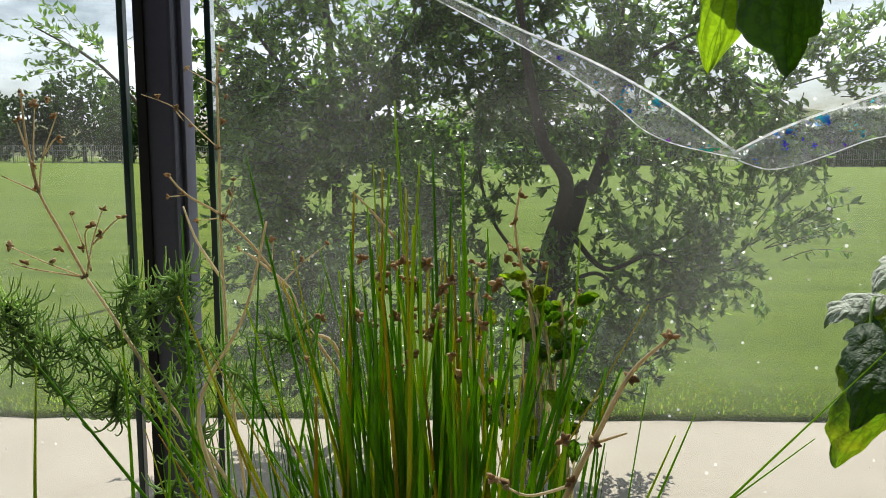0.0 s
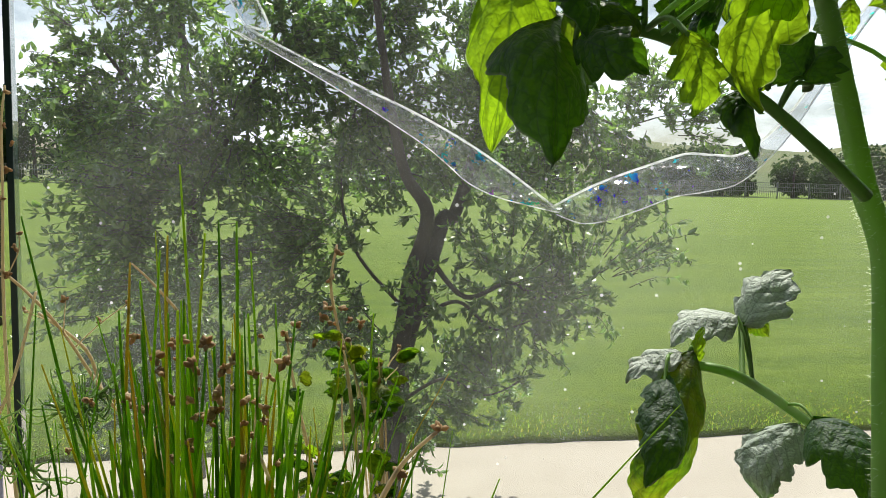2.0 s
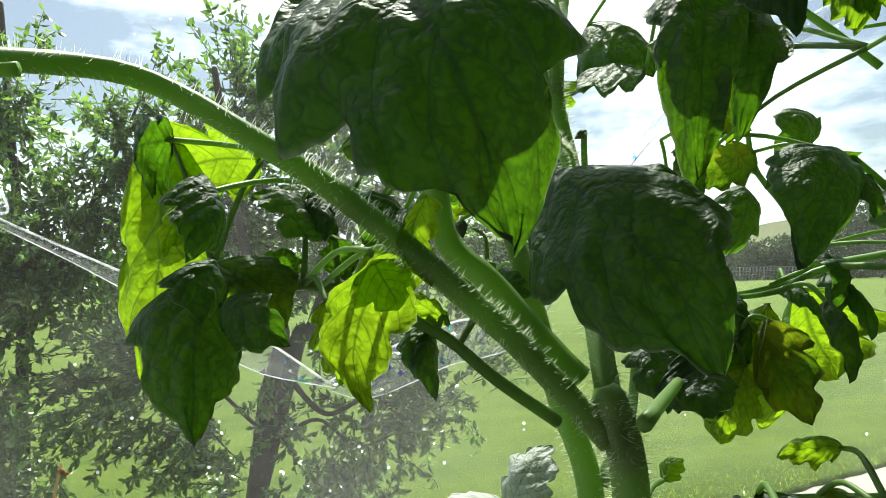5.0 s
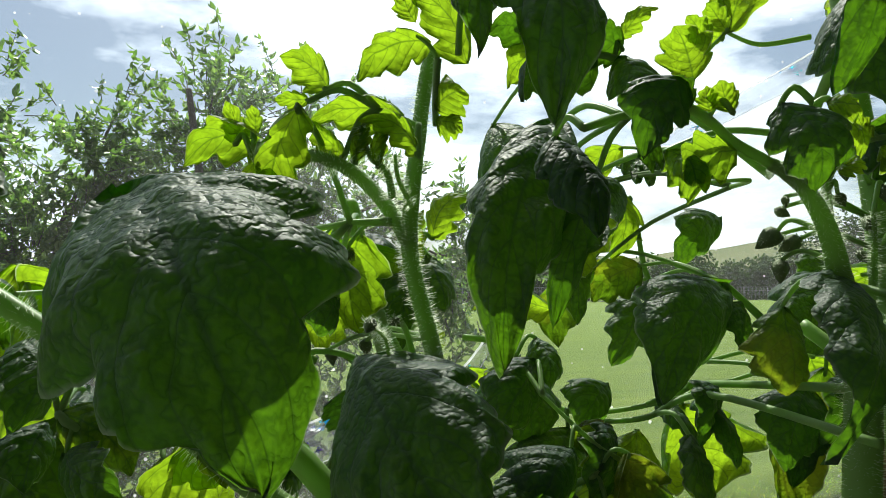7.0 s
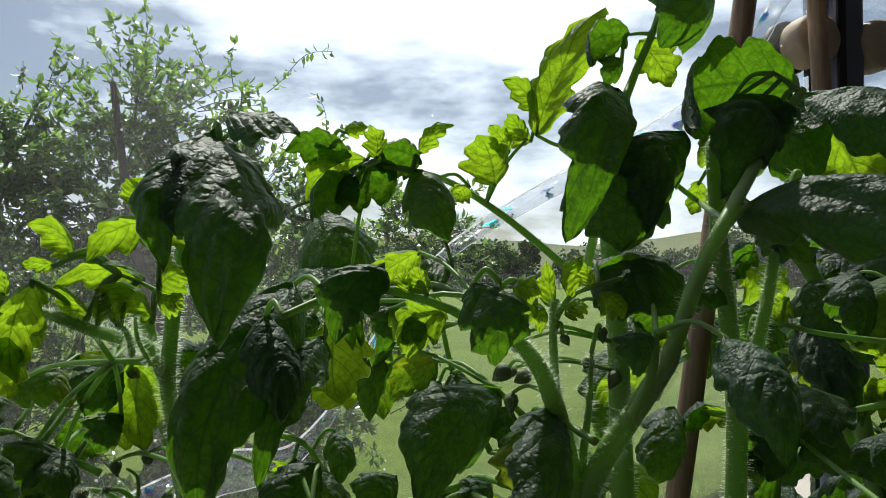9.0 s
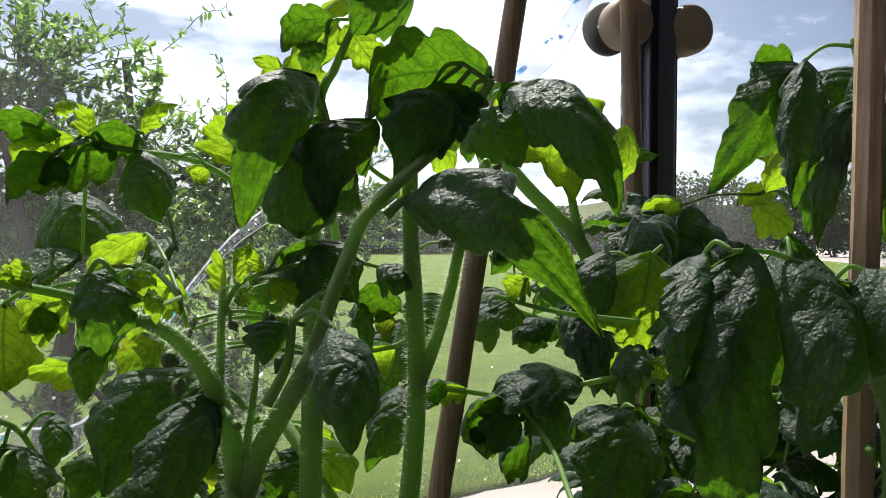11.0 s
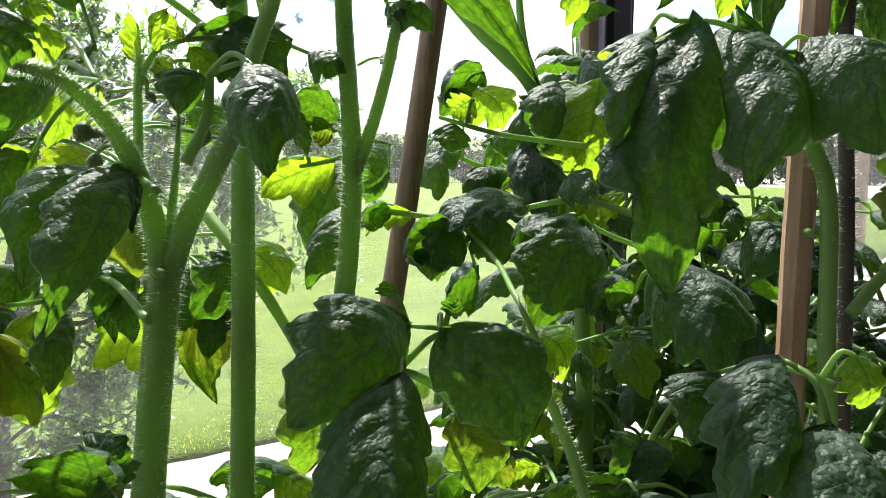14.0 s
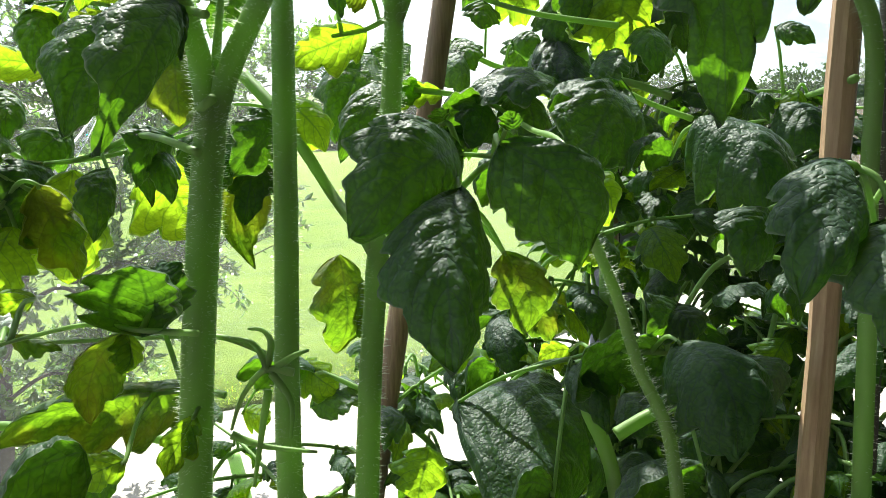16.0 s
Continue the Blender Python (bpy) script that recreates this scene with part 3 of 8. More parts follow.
clump((0.28, 2.77, 0.71), 0.29, 56)
clump((0.60, 2.70, 0.80), 0.27, 47)
clump((0.02, 3.29, 1.07), 0.18, 10)
clump((0.32, 2.98, 1.00), 0.20, 22)
clump((0.44, 2.87, 0.81), 0.21, 40)
clump((0.23, 3.14, 0.69), 0.27, 85)
clump((-0.00, 2.85, 0.52), 0.24, 85)
clump((0.60, 2.94, 0.51), 0.20, 32)
clump((0.93, 2.58, 0.91), 0.13, 3)
clump((0.99, 2.39, 0.95), 0.08, 0)
clump((0.69, 2.86, 0.73), 0.15, 6)
clump((0.02, 3.36, -0.01), 0.32, 115)
clump((0.27, 2.83, 0.23), 0.22, 69)
clump((-0.69, 2.92, 0.26), 0.26, 93)
clump((-0.38, 2.74, 0.15), 0.31, 144)
clump((-0.06, 2.99, 0.32), 0.27, 85)
clump((0.26, 2.96, 0.16), 0.31, 115)
clump((0.60, 2.72, 0.31), 0.24, 85)
clump((0.94, 2.99, 0.01), 0.27, 85)
clump((1.03, 2.86, -0.34), 0.24, 85)
clump((1.14, 2.84, -0.58), 0.13, 13)
clump((0.58, 2.98, -0.01), 0.27, 85)
clump((-0.71, 2.75, -0.27), 0.21, 62)
clump((-0.50, 2.88, -0.55), 0.29, 107)
clump((0.77, 2.91, -0.83), 0.18, 28)
clump((-0.70, 2.53, -0.73), 0.16, 28)
clump((1.52, 2.98, -0.17), 0.16, 6)
clump((1.19, 2.80, 0.20), 0.21, 32)
clump((-0.89, 3.25, 0.51), 0.26, 60)
clump((-0.62, 3.32, 0.60), 0.26, 60)
clump((-0.31, 3.06, 0.46), 0.25, 60)
clump((-0.93, 3.22, 0.18), 0.22, 60)
clump((0.02, 3.01, 0.51), 0.25, 50)
clump((-0.83, 3.31, 0.68), 0.25, 60)
clump((-0.56, 3.25, 0.73), 0.25, 50)
clump((-0.93, 3.20, 0.30), 0.25, 70)
clump((-0.75, 3.03, -0.14), 0.25, 60)
clump((-0.90, 3.04, -0.44), 0.25, 50)
clump((0.36, 2.87, 0.55), 0.20, 40)
clump((0.06, 2.65, -0.50), 0.20, 40)
clump((-0.02, 2.89, -0.20), 0.22, 40)
clump((1.00, 2.90, 0.46), 0.16, 24)
clump((1.01, 2.92, 0.38), 0.24, 34)
clump((1.34, 2.91, 0.27), 0.24, 26)
clump((1.23, 2.88, 0.05), 0.20, 20)
clump((0.91, 2.89, 0.16), 0.22, 40)
clump((1.48, 2.93, 0.40), 0.20, 14)
clump((1.13, 2.86, -0.10), 0.20, 26)
clump((1.63, 2.75, 0.25), 0.18, 34)
clump((1.34, 2.81, 0.44), 0.20, 40)
clump((1.21, 2.67, -0.05), 0.20, 34)
clump((1.38, 2.53, -0.18), 0.14, 10)
clump((1.01, 2.87, 0.54), 0.20, 34)
clump((1.53, 2.93, 0.50), 0.20, 30)

part("twigs", bm_twig, M_BARK, tree)["kind"] = "stuff"
part("crown", bm_leaf, M_TREE_LEAF, tree, smooth=False)

# a second, thinner tree further off
tree2 = thing("tree", (-2.42, 6.3, GROUND), label="thin young tree with sparse light leaves on the lawn", category="tree")
bm = bmesh.new()
T2 = Vector((-2.42, 6.3, GROUND))
add_tube(bm, [(0, 0, 0), (0.02, 0, 0.9), (-0.05, 0.0, 2.0), (-0.1, -0.1, 2.9)], 0.05, 0.012, 7, 5)
add_tube(bm, [(-0.03, 0, 1.5), (-0.4, -0.1, 1.95), (-0.9, -0.15, 2.25)], 0.02, 0.006, 6, 4)
part("trunk", bm, M_BARK, tree2)
bm_leaf2, bm_twig2 = bmesh.new(), bmesh.new()


def clump2(centre, radius, count):
    c = Vector(centre) - T2
    for _ in range(count):
        d = Vector((tree_rnd.gauss(0, 1), tree_rnd.gauss(0, 1), tree_rnd.gauss(0, 1))).normalized()
        end = c + d * radius * tree_rnd.uniform(0.2, 1.1)
        twig(bm_twig2, bm_leaf2, end.lerp(Vector((-0.3, -0.1, 1.95)), 0.45), end, tree_rnd.randint(8, 14), tree_rnd, 0.07)


clump2((-2.97, 6.17, 0.91), 0.37, 15)
clump2((-3.34, 6.14, 0.72), 0.28, 8)
clump2((-2.74, 6.12, 0.54), 0.23, 6)
clump2((-3.48, 6.19, 1.09), 0.28, 8)

part("twigs", bm_twig2, M_BARK, tree2)["kind"] = "stuff"
part("crown", bm_leaf2, M_TREE_LEAF, tree2, smooth=False)

# ---- glass screen: posts, clamps, panes ----
def screen_post(x, y, label):
    t = thing("screen_post", (x, y, GROUND + 0.012), label=label, category="post", group="posts of the glass screen")
    t.rotation_euler = (0, 0, radians(-11.4))
    bm = bmesh.new()
    add_box(bm, (-0.0145, -0.015, 0.012), (0.0145, 0.015, 2.6), 0.003)
    part("shaft", bm, M_POST, t, smooth=False)
    # black strip in place of the shadow in the post's left recess
    bm = bmesh.new()
    add_box(bm, (-0.0140, -0.0170, 0.014), (-0.0060, -0.0151, 2.59), 0.0006)
    part("seal_strip", bm, M_BLACK, t, "black strip painting the shaded recess along the post", smooth=False)
    for s in (-1, 1):
        bm = bmesh.new()
        add_box(bm, (s * 0.0165 - 0.0015, -0.007, 0.012), (s * 0.0165 + 0.0015, 0.007, 2.6), 0.0008)
        part("side_channel", bm, M_POST, t, smooth=False)
    bm = bmesh.new()
    add_box(bm, (-0.06, -0.06, 0), (0.06, 0.06, 0.012), 0.003)
    part("base_plate", bm, M_POST, t, smooth=False)
    return t


def add_disc(bm, centre, r, half, axis_turn, segments=28):
    """A short cylinder with rounded rims, its axis across the pane."""
    prof = [(0, -half), (r * 0.82, -half), (r * 0.95, -half * 0.8), (r, -half * 0.4), (r, half * 0.4), (r * 0.95, half * 0.8), (r * 0.82, half), (0, half)]
    rings = []
    for rad, h in prof:
        rings.append([bm.verts.new(Vector(centre) + axis_turn @ Vector((rad * math.cos(2 * math.pi * k / segments), h, rad * math.sin(2 * math.pi * k / segments)))) for k in range(segments if rad else 1)])
    for a, b in zip(rings, rings[1:]):
        for k in range(segments):
            q = (a[k % len(a)], a[(k + 1) % len(a)], b[(k + 1) % len(b)], b[k % len(b)])
            bm.faces.new(list(dict.fromkeys(q)))
    return bm


def add_clamps(post, z):
    for s in (-1, 1):
        bm = bmesh.new()
        add_disc(bm, (s * 0.031, -0.004, z), 0.022, 0.014, Matrix.Identity(3))
        clamp = part("clamp", bm, M_KNOB, post, "round beige clamp pad")
        bm = bmesh.new()
        add_disc(bm, (s * 0.031 - 0.006, 0.0165, z), 0.0235, 0.006, Matrix.Identity(3))
        part("gasket", bm, M_BLACK, clamp, "black rubber disc")


screen_post(-0.205, 0.555, "dark grey metal post holding glass panes of a screen")
post_far = screen_post(0.746, 0.359, "dark blue-grey metal post with round pane clamps")
add_clamps(post_far, 0.339 - GROUND)


def glass_panel(x0, y0, x1, y1, label):
    d = Vector((x1 - x0, y1 - y0, 0))
    length, ang = d.length, math.atan2(d.y, d.x)
    t = thing("glass_panel", (x0, y0, GROUND + 0.062), label=label, category="glass panel", group="panes of the glass screen")
    t.rotation_euler = (0, 0, ang)
    bm = bmesh.new()
    add_box(bm, (0.0052, -0.003, 0), (length - 0.0052, 0.003, 2.45))
    part("pane", bm, M_GLASS, t, smooth=False)
    for x in (0.0, length - 0.005):
        bm = bmesh.new()
        add_box(bm, (x, -0.003, 0), (x + 0.005, 0.003, 2.45), 0.0008)
        part("edge", bm, M_GLASS_EDGE, t, "green polished glass edge", smooth=False)
    for x in (0.15, length - 0.25):
        bm = bmesh.new()
        add_box(bm, (x, -0.02, -0.05), (x + 0.1, 0.02, 0.0), 0.004)
        part("shoe", bm, M_POST, t, smooth=False)


glass_panel(-1.50, 0.820, -0.236, 0.561, "clear dusty glass pane with a green edge")
glass_panel(-0.172, 0.548, 0.722, 0.366, "clear dusty glass pane with dried drops")
glass_panel(0.7665, 0.357, 1.95, 0.115, "clear dusty glass pane beyond the far post")

# ---- tomato plants ----
leaf_rnd = random.Random(4)
PLANT_AT, LEAF_AT = {}, {}


def tomato_plant(base, label):
    t = thing("tomato_plant", base, label=label, category="tomato plant", group="tomato plants behind the glass")
    return t


def root(ob):
    return ob if ob.parent is None else root(ob.parent)


def at(ob, p):
    return Vector(p) - root(ob).location


def stem(plant, r0, r1, hairs, *points, material=M_STEM):
    """A round, slightly ridged green stem with fine hairs."""
    bm = bmesh.new()
    path = add_tube(bm, [at(plant, p) for p in points], r0, r1, 12, 7, 0.025, leaf_rnd)
    ob = part("stem", bm, material, plant)
    PLANT_AT.setdefault(plant.name, []).extend(path)
    if hairs:
        bm = bmesh.new()
        n = len(path)
        for _ in range(hairs * 11):
            i = leaf_rnd.randrange(n - 1)
            p = path[i].lerp(path[i + 1], leaf_rnd.random())
            t = (path[i + 1] - path[i]).normalized()
            out = t.cross(Vector((leaf_rnd.gauss(0, 1), leaf_rnd.gauss(0, 1), leaf_rnd.gauss(0, 1)))).normalized()
            r = r0 + (r1 - r0) * i / (n - 1)
            a = p + out * r * 0.97
            tip = a + (out + t * leaf_rnd.uniform(-0.35, 0.35)).normalized() * leaf_rnd.uniform(0.0008, 0.0034)
            w = t * 0.00006
            bm.faces.new([bm.verts.new(q) for q in (a - w, a + w, tip)])
        part("hairs", bm, M_HAIR, ob, smooth=False)["kind"] = "stuff"
    return ob


def rachis(plant, r, *points):
    """The stalk of a compound leaf; its leaflets are its parts."""
    bm = bmesh.new()
    path = add_tube(bm, [at(plant, p) for p in points], r, r * 0.6, 8, 6, 0.03, leaf_rnd)
    ob = part("leaf", bm, M_STEM, plant)
    LEAF_AT[ob.name] = path
    return ob


def petiolule(leaf, r, a, b):
    bm = bmesh.new()
    add_tube(bm, [at(leaf, a), at(leaf, Vector(a).lerp(Vector(b), 0.5)), at(leaf, b)], r, r * 0.8, 7, 4)
    part("leaf_stalk", bm, M_STEM, leaf)


def leaflet(leaf, base, tip, side, width, arch, material, fold=None, curl=None, fine=1.0):
    """A lobed tomato leaflet: rib arched from base to tip, margin rolled under, blade blistered between the veins."""
    rnd = leaf_rnd
    b, e, s = at(leaf, base), at(leaf, tip), Vector(side).normalized()
    length = (e - b).length
    rib = (e - b).normalized()
    near = min(LEAF_AT.get(leaf.name, [b]), key=lambda q: (q - b).length)
    if 0.004 < (near - b).length < 0.07:
        bm = bmesh.new()
        add_tube(bm, [near, near.lerp(b, 0.55) + Vector((0, 0, 0.004)), b, b + rib * length * 0.05], 0.0010, 0.0007, 6, 4)
        part("leaf_stalk", bm, M_STEM, leaf)
    nrm = s.cross(rib).normalized()
    if nrm.z < 0:
        nrm, s = -nrm, -s
    up = Vector((0, 0, 1)) - rib * rib.z
    up = (nrm * 0.6 + (up.normalized() if up.length > 0.2 else nrm) * 0.4).normalized()
    fold = rnd.uniform(0.08, 0.5) if fold is None else fold
    curl = rnd.uniform(0.2, 0.95) if curl is None else curl
    lobes, ph = rnd.uniform(2.6, 3.9), (rnd.random(), rnd.random())
    deep = rnd.uniform(0.36, 0.6) if material is M_LEAF_YOUNG_LIT else rnd.uniform(0.2, 0.48)
    sway, twist = rnd.uniform(-0.12, 0.12), rnd.uniform(-0.4, 0.4)
    seed = Vector((rnd.uniform(0, 50), rnd.uniform(0, 50), rnd.uniform(0, 50)))
    size = max(length, width)
    puff = min(size * 0.026, 0.0012)
    cell = min(max(size * 0.085, 0.0035), 0.0075)
    rows = int(min(max(length / 0.0014, 24), 56) * fine)
    cols = int(min(max(width / 0.0014, 16), 36) * fine)
    cols += cols % 2
    bm = bmesh.new()
    uvs = bm.loops.layers.uv.new("UVMap")
    grid = []
    for i in range(rows + 1):
        v = i / rows
        c = b + rib * length * v + up * arch * length * 4 * v * (1 - v) + s * sway * length * math.sin(math.pi * v)
        c = c - up * max(v - 0.7, 0) ** 2 * length * 1.3
        shape = math.sin(math.pi * v ** 0.76) ** 0.72 * (1.0 - 0.12 * v) if 0 < v < 1 else 0.0
        lean = twist * (v - 0.25)
        s2, n2 = s * math.cos(lean) + nrm * math.sin(lean), nrm * math.cos(lean) - s * math.sin(lean)
        row = []
        for j in range(cols + 1):
            u = 2 * j / cols - 1
            k = abs(u)
            f = (v ** 0.85 * lobes + ph[u > 0]) % 1.0
            lobe = math.sin(math.pi * f ** 1.5) ** 0.55 if f > 0 else 0.0
            tooth = abs(math.sin(math.pi * (v * lobes * 2.5 + ph[u > 0] * 3)))
            jag = 1.0 - (deep * (1 - lobe) + 0.09 * (1 - tooth)) * k ** 2.4 * min(1, v * 6) + 0.10
            half = 0.60 * width * shape * jag
            turn = curl * k * k * 1.25
            x = u * half * (1 - 0.22 * turn * k)
            z = -fold * (math.sqrt(k * k + 0.07) - 0.265) * half * 0.9 - math.sin(min(turn, 1.5)) * k * half * 0.62
            a = v * 6.0 - k * 1.9
            z += puff * 0.65 * abs(math.sin(math.pi * a + 0.8 * noise.noise(seed + Vector((u * 4, v * 6, 7))))) ** 0.6 * min(1, k * 4)
            q = Vector((u * half, v * length, 0)) / cell
            z += cell * (0.42 if size < 0.03 else 0.30 if size < 0.045 else 0.20) * (abs(noise.noise(q * 0.9 + seed)) + 0.5 * abs(noise.noise(q * 2.1 - seed))) * (1 - 0.5 * k ** 4)
            z += 0.07 * size * noise.noise(seed + Vector((u * 1.5, v * 2.2, 0))) + 0.045 * size * noise.noise(seed + Vector((u * 3.2, v * 5.5, 3))) * (0.3 + k)
            fwd = rib * half * k * k * (0.26 if v < 0.75 else 1.04 * (1 - v))
            row.append(bm.verts.new(c + s2 * x + n2 * z + fwd))
        grid.append(row)
    for i in range(rows):
        for j in range(cols):
            f = bm.faces.new((grid[i][j], grid[i][j + 1], grid[i + 1][j + 1], grid[i + 1][j]))
            for loop, (jj, ii) in zip(f.loops, ((j, i), (j + 1, i), (j + 1, i + 1), (j, i + 1))):
                loop[uvs].uv = (jj / cols, ii / rows)
    return part("leaflet", bm, material, leaf)


def bud(plant, p, r):
    """A closed flower bud: pointed body with curved sepals."""
    bm = bmesh.new()
    q = at(plant, p)
    r *= 0.72
    near = min(PLANT_AT.get(plant.name, [q]), key=lambda s: (s - q).length)
    lean = Vector((leaf_rnd.gauss(0, .5), leaf_rnd.gauss(0, .5), -0.6)).normalized()
    a = lean.cross(Vector((1, 0, 0.2))).normalized()
    c = lean.cross(a)
    prof = ((0.15, -1.2), (0.75, -0.8), (1.0, -0.1), (0.8, 0.6), (0.4, 1.3), (0.08, 1.8))
    rings = [[bm.verts.new(q + lean * h * r + (a * math.cos(k * math.pi / 5) + c * math.sin(k * math.pi / 5)) * rad * r * (1 + 0.12 * (k % 2))) for k in range(10)] for rad, h in prof]
    for m, n in zip(rings, rings[1:]):
        for k in range(10):
            bm.faces.new((m[k], m[(k + 1) % 10], n[(k + 1) % 10], n[k]))
    bm.faces.new(rings[0][::-1])
    bm.faces.new(rings[-1])
    ob = part("flower_bud", bm, M_BUD, plant)
    if 0.004 < (near - q).length < 0.06:
        bm = bmesh.new()
        add_tube(bm, [q - lean * r, q.lerp(near, 0.4) + Vector((0, 0, 0.005)), near], 0.0007, 0.0009, 6, 5)
        part("bud_stalk", bm, M_STEM, ob)
    bm = bmesh.new()
    for _ in range(70):
        d = Vector((leaf_rnd.gauss(0, 1), leaf_rnd.gauss(0, 1), leaf_rnd.gauss(0, 1))).normalized()
        w = d.cross(lean).normalized() * 0.00006
        f = q + d * r * 0.85
        bm.faces.new([bm.verts.new(x) for x in (f - w, f + w, f + d * leaf_rnd.uniform(0.0008, 0.002))])
    part("hairs", bm, M_HAIR, ob, smooth=False)["kind"] = "stuff"


def withered(plant, *points):
    bm = bmesh.new()
    add_tube(bm, [at(plant, p) for p in points], 0.0014, 0.0005, 7, 6, 0.1, leaf_rnd)
    part("withered_stalk", bm, M_STEM, plant)


def cane(r, top, bottom, tie=None, wood=M_CANE, sides=16, label="round brown wooden cane supporting tomato plants"):
    """A straight wooden garden cane or stake, slightly uneven, pushed into the soil."""
    top, bottom = Vector(top), Vector(bottom)
    foot = bottom.lerp(top, ((-0.42) - bottom.z) / (top.z - bottom.z))
    t = thing("garden_cane", foot, label=label, category="cane", group="canes")
    bm = bmesh.new()
    axis = top - foot
    add_tube(bm, [axis * (k / 6) + Vector((leaf_rnd.uniform(-.0006, .0006), leaf_rnd.uniform(-.0006, .0006), 0)) for k in range(7)], r * 1.04, r * 0.96, sides, 4, 0.015 if sides > 8 else 0.06, leaf_rnd)
    part("shaft", bm, wood, t, smooth=sides > 8)
    if tie is not None:
        up = axis.normalized()
        a = up.cross(Vector((0, 1, 0))).normalized()
        b = up.cross(a)
        c = axis * ((tie - foot.z) / axis.z)
        bm = bmesh.new()
        loop = [c + (a * math.cos(q * 0.52) + b * math.sin(q * 0.52)) * (r * 1.22) + up * (0.0011 * q / 6 + 0.0008 * math.sin(q)) for q in range(26)]
        add_tube(bm, loop + [loop[-1] + a * 0.012 - up * 0.004], 0.0009, 0.0009, 7, 2)
        part("tie", bm, M_BLACK, t, "black wire tie round the cane")


def foliage(plant, lo, hi, count, seed, young=0.25):
    """Loose compound leaves that fill the inside of a plant."""
    rnd = random.Random(seed)
    for _ in range(count):
        p = Vector([rnd.uniform(a, b) for a, b in zip(lo, hi)])
        d = Vector((rnd.gauss(0, 1), rnd.gauss(-0.3, 0.8), rnd.uniform(-0.2, 0.6))).normalized()
        n = rnd.uniform(0.05, 0.09)
        q = p + d * n - Vector((0, 0, 0.012))
        lf = rachis(plant, 0.0014, p - d * 0.02 - Vector((0, 0, 0.03)), p, p.lerp(q, 0.55) + Vector((0, 0, 0.006)), q)
        for k, u in ((0, 1.0), (-1, 0.75), (1, 0.7), (-1, 0.4), (1, 0.35)):
            b = p.lerp(q, u)
            side = d.cross(Vector((0, 0, 1))).normalized()
            way = (d * (1.0 if k == 0 else 0.35) + side * k + Vector((rnd.gauss(0, .25), rnd.gauss(0, .25), rnd.uniform(-1.0, -0.15)))).normalized()
            size = rnd.uniform(0.026, 0.046) * (1.15 if k == 0 else 0.9)
            across = way.cross(Vector((rnd.gauss(0, .4), rnd.gauss(0, .4), 1))).normalized()
            leaflet(lf, b, b + way * size, across, size * rnd.uniform(0.5, 0.7), rnd.uniform(0.05, 0.3), M_LEAF_YOUNG_LIT if rnd.random() < young else M_LEAF, None, None, 0.6)



plant_a = tomato_plant((0.2000, 0.1500, -0.4200), 'tall tomato plant with thick hairy stem and flower buds')
stem(plant_a, 0.0044, 0.0040, 80, (0.1854, 0.1418, -0.0476), (0.1852, 0.1437, -0.0091), (0.1847, 0.1452, 0.0218), (0.1811, 0.1468, 0.0372))
stem(plant_a, 0.0030, 0.0023, 110, (0.1810, 0.1464, 0.0275), (0.1638, 0.1519, 0.0475), (0.1449, 0.1486, 0.0631), (0.1286, 0.1536, 0.0777), (0.1117, 0.1586, 0.0905), (0.0836, 0.1668, 0.1070), (0.0557, 0.1459, 0.1024))
leaf = rachis(plant_a, 0.0013, (0.0674, 0.1427, 0.1004), (0.0557, 0.1458, 0.0994), (0.0474, 0.1478, 0.0963))
leaflet(leaf, (0.0443, 0.1521, 0.1014), (0.0328, 0.1386, 0.0499), (-0.99, 0.10, -0.12), 0.0440, 0.10, M_LEAF_YOUNG_LIT, fold=0.25, curl=0.3)
leaf = rachis(plant_a, 0.0039, (0.1795, 0.1571, 0.0396), (0.1710, 0.1598, 0.0495), (0.1595, 0.1613, 0.0631), (0.1498, 0.1643, 0.0748), (0.1469, 0.1607, 0.1030), (0.1460, 0.1515, 0.1216))
stalk_a = leaf
leaflet(leaf, (0.1203, 0.1630, 0.1237), (0.1417, 0.1078, 0.0750), (-0.83, 0.15, -0.53), 0.0570, 0.20, M_LEAF, fold=0.10, curl=0.4)
leaf = rachis(plant_a, 0.0012, (0.0401, 0.1868, 0.1276), (0.0671, 0.1604, 0.1300), (0.0788, 0.1485, 0.1294))
leaflet(leaf, (0.0783, 0.1486, 0.1294), (0.1053, 0.1217, 0.1208), (-0.02, 0.28, -0.96), 0.0141, 0.12, M_LEAF, fold=0.2, curl=0.4)
leaf = stalk_a
leaflet(leaf, (0.1735, 0.1598, 0.0862), (0.1838, 0.1108, 0.0490), (-0.76, 0.28, -0.58), 0.0393, 0.22, M_LEAF, fold=0.25, curl=0.5)
leaf = rachis(plant_a, 0.0019, (0.1852, 0.1395, 0.0321), (0.2528, 0.2077, 0.0335), (0.2655, 0.2038, 0.0408))
leaflet(leaf, (0.2689, 0.2027, 0.0332), (0.2592, 0.2058, 0.0075), (0.77, -0.54, -0.35), 0.0210, 0.05, M_LEAF_YOUNG_LIT)
leaflet(leaf, (0.2440, 0.2105, 0.0412), (0.2390, 0.1969, 0.0217), (0.97, -0.23, -0.09), 0.0162, 0.05, M_LEAF)
leaflet(leaf, (0.2529, 0.2077, 0.0391), (0.2501, 0.1926, 0.0199), (0.91, -0.37, 0.16), 0.0190, 0.05, M_LEAF)
leaflet(leaf, (0.2763, 0.2004, 0.0481), (0.2902, 0.1961, 0.0141), (0.88, -0.28, 0.39), 0.0248, 0.10, M_LEAF_YELLOW)
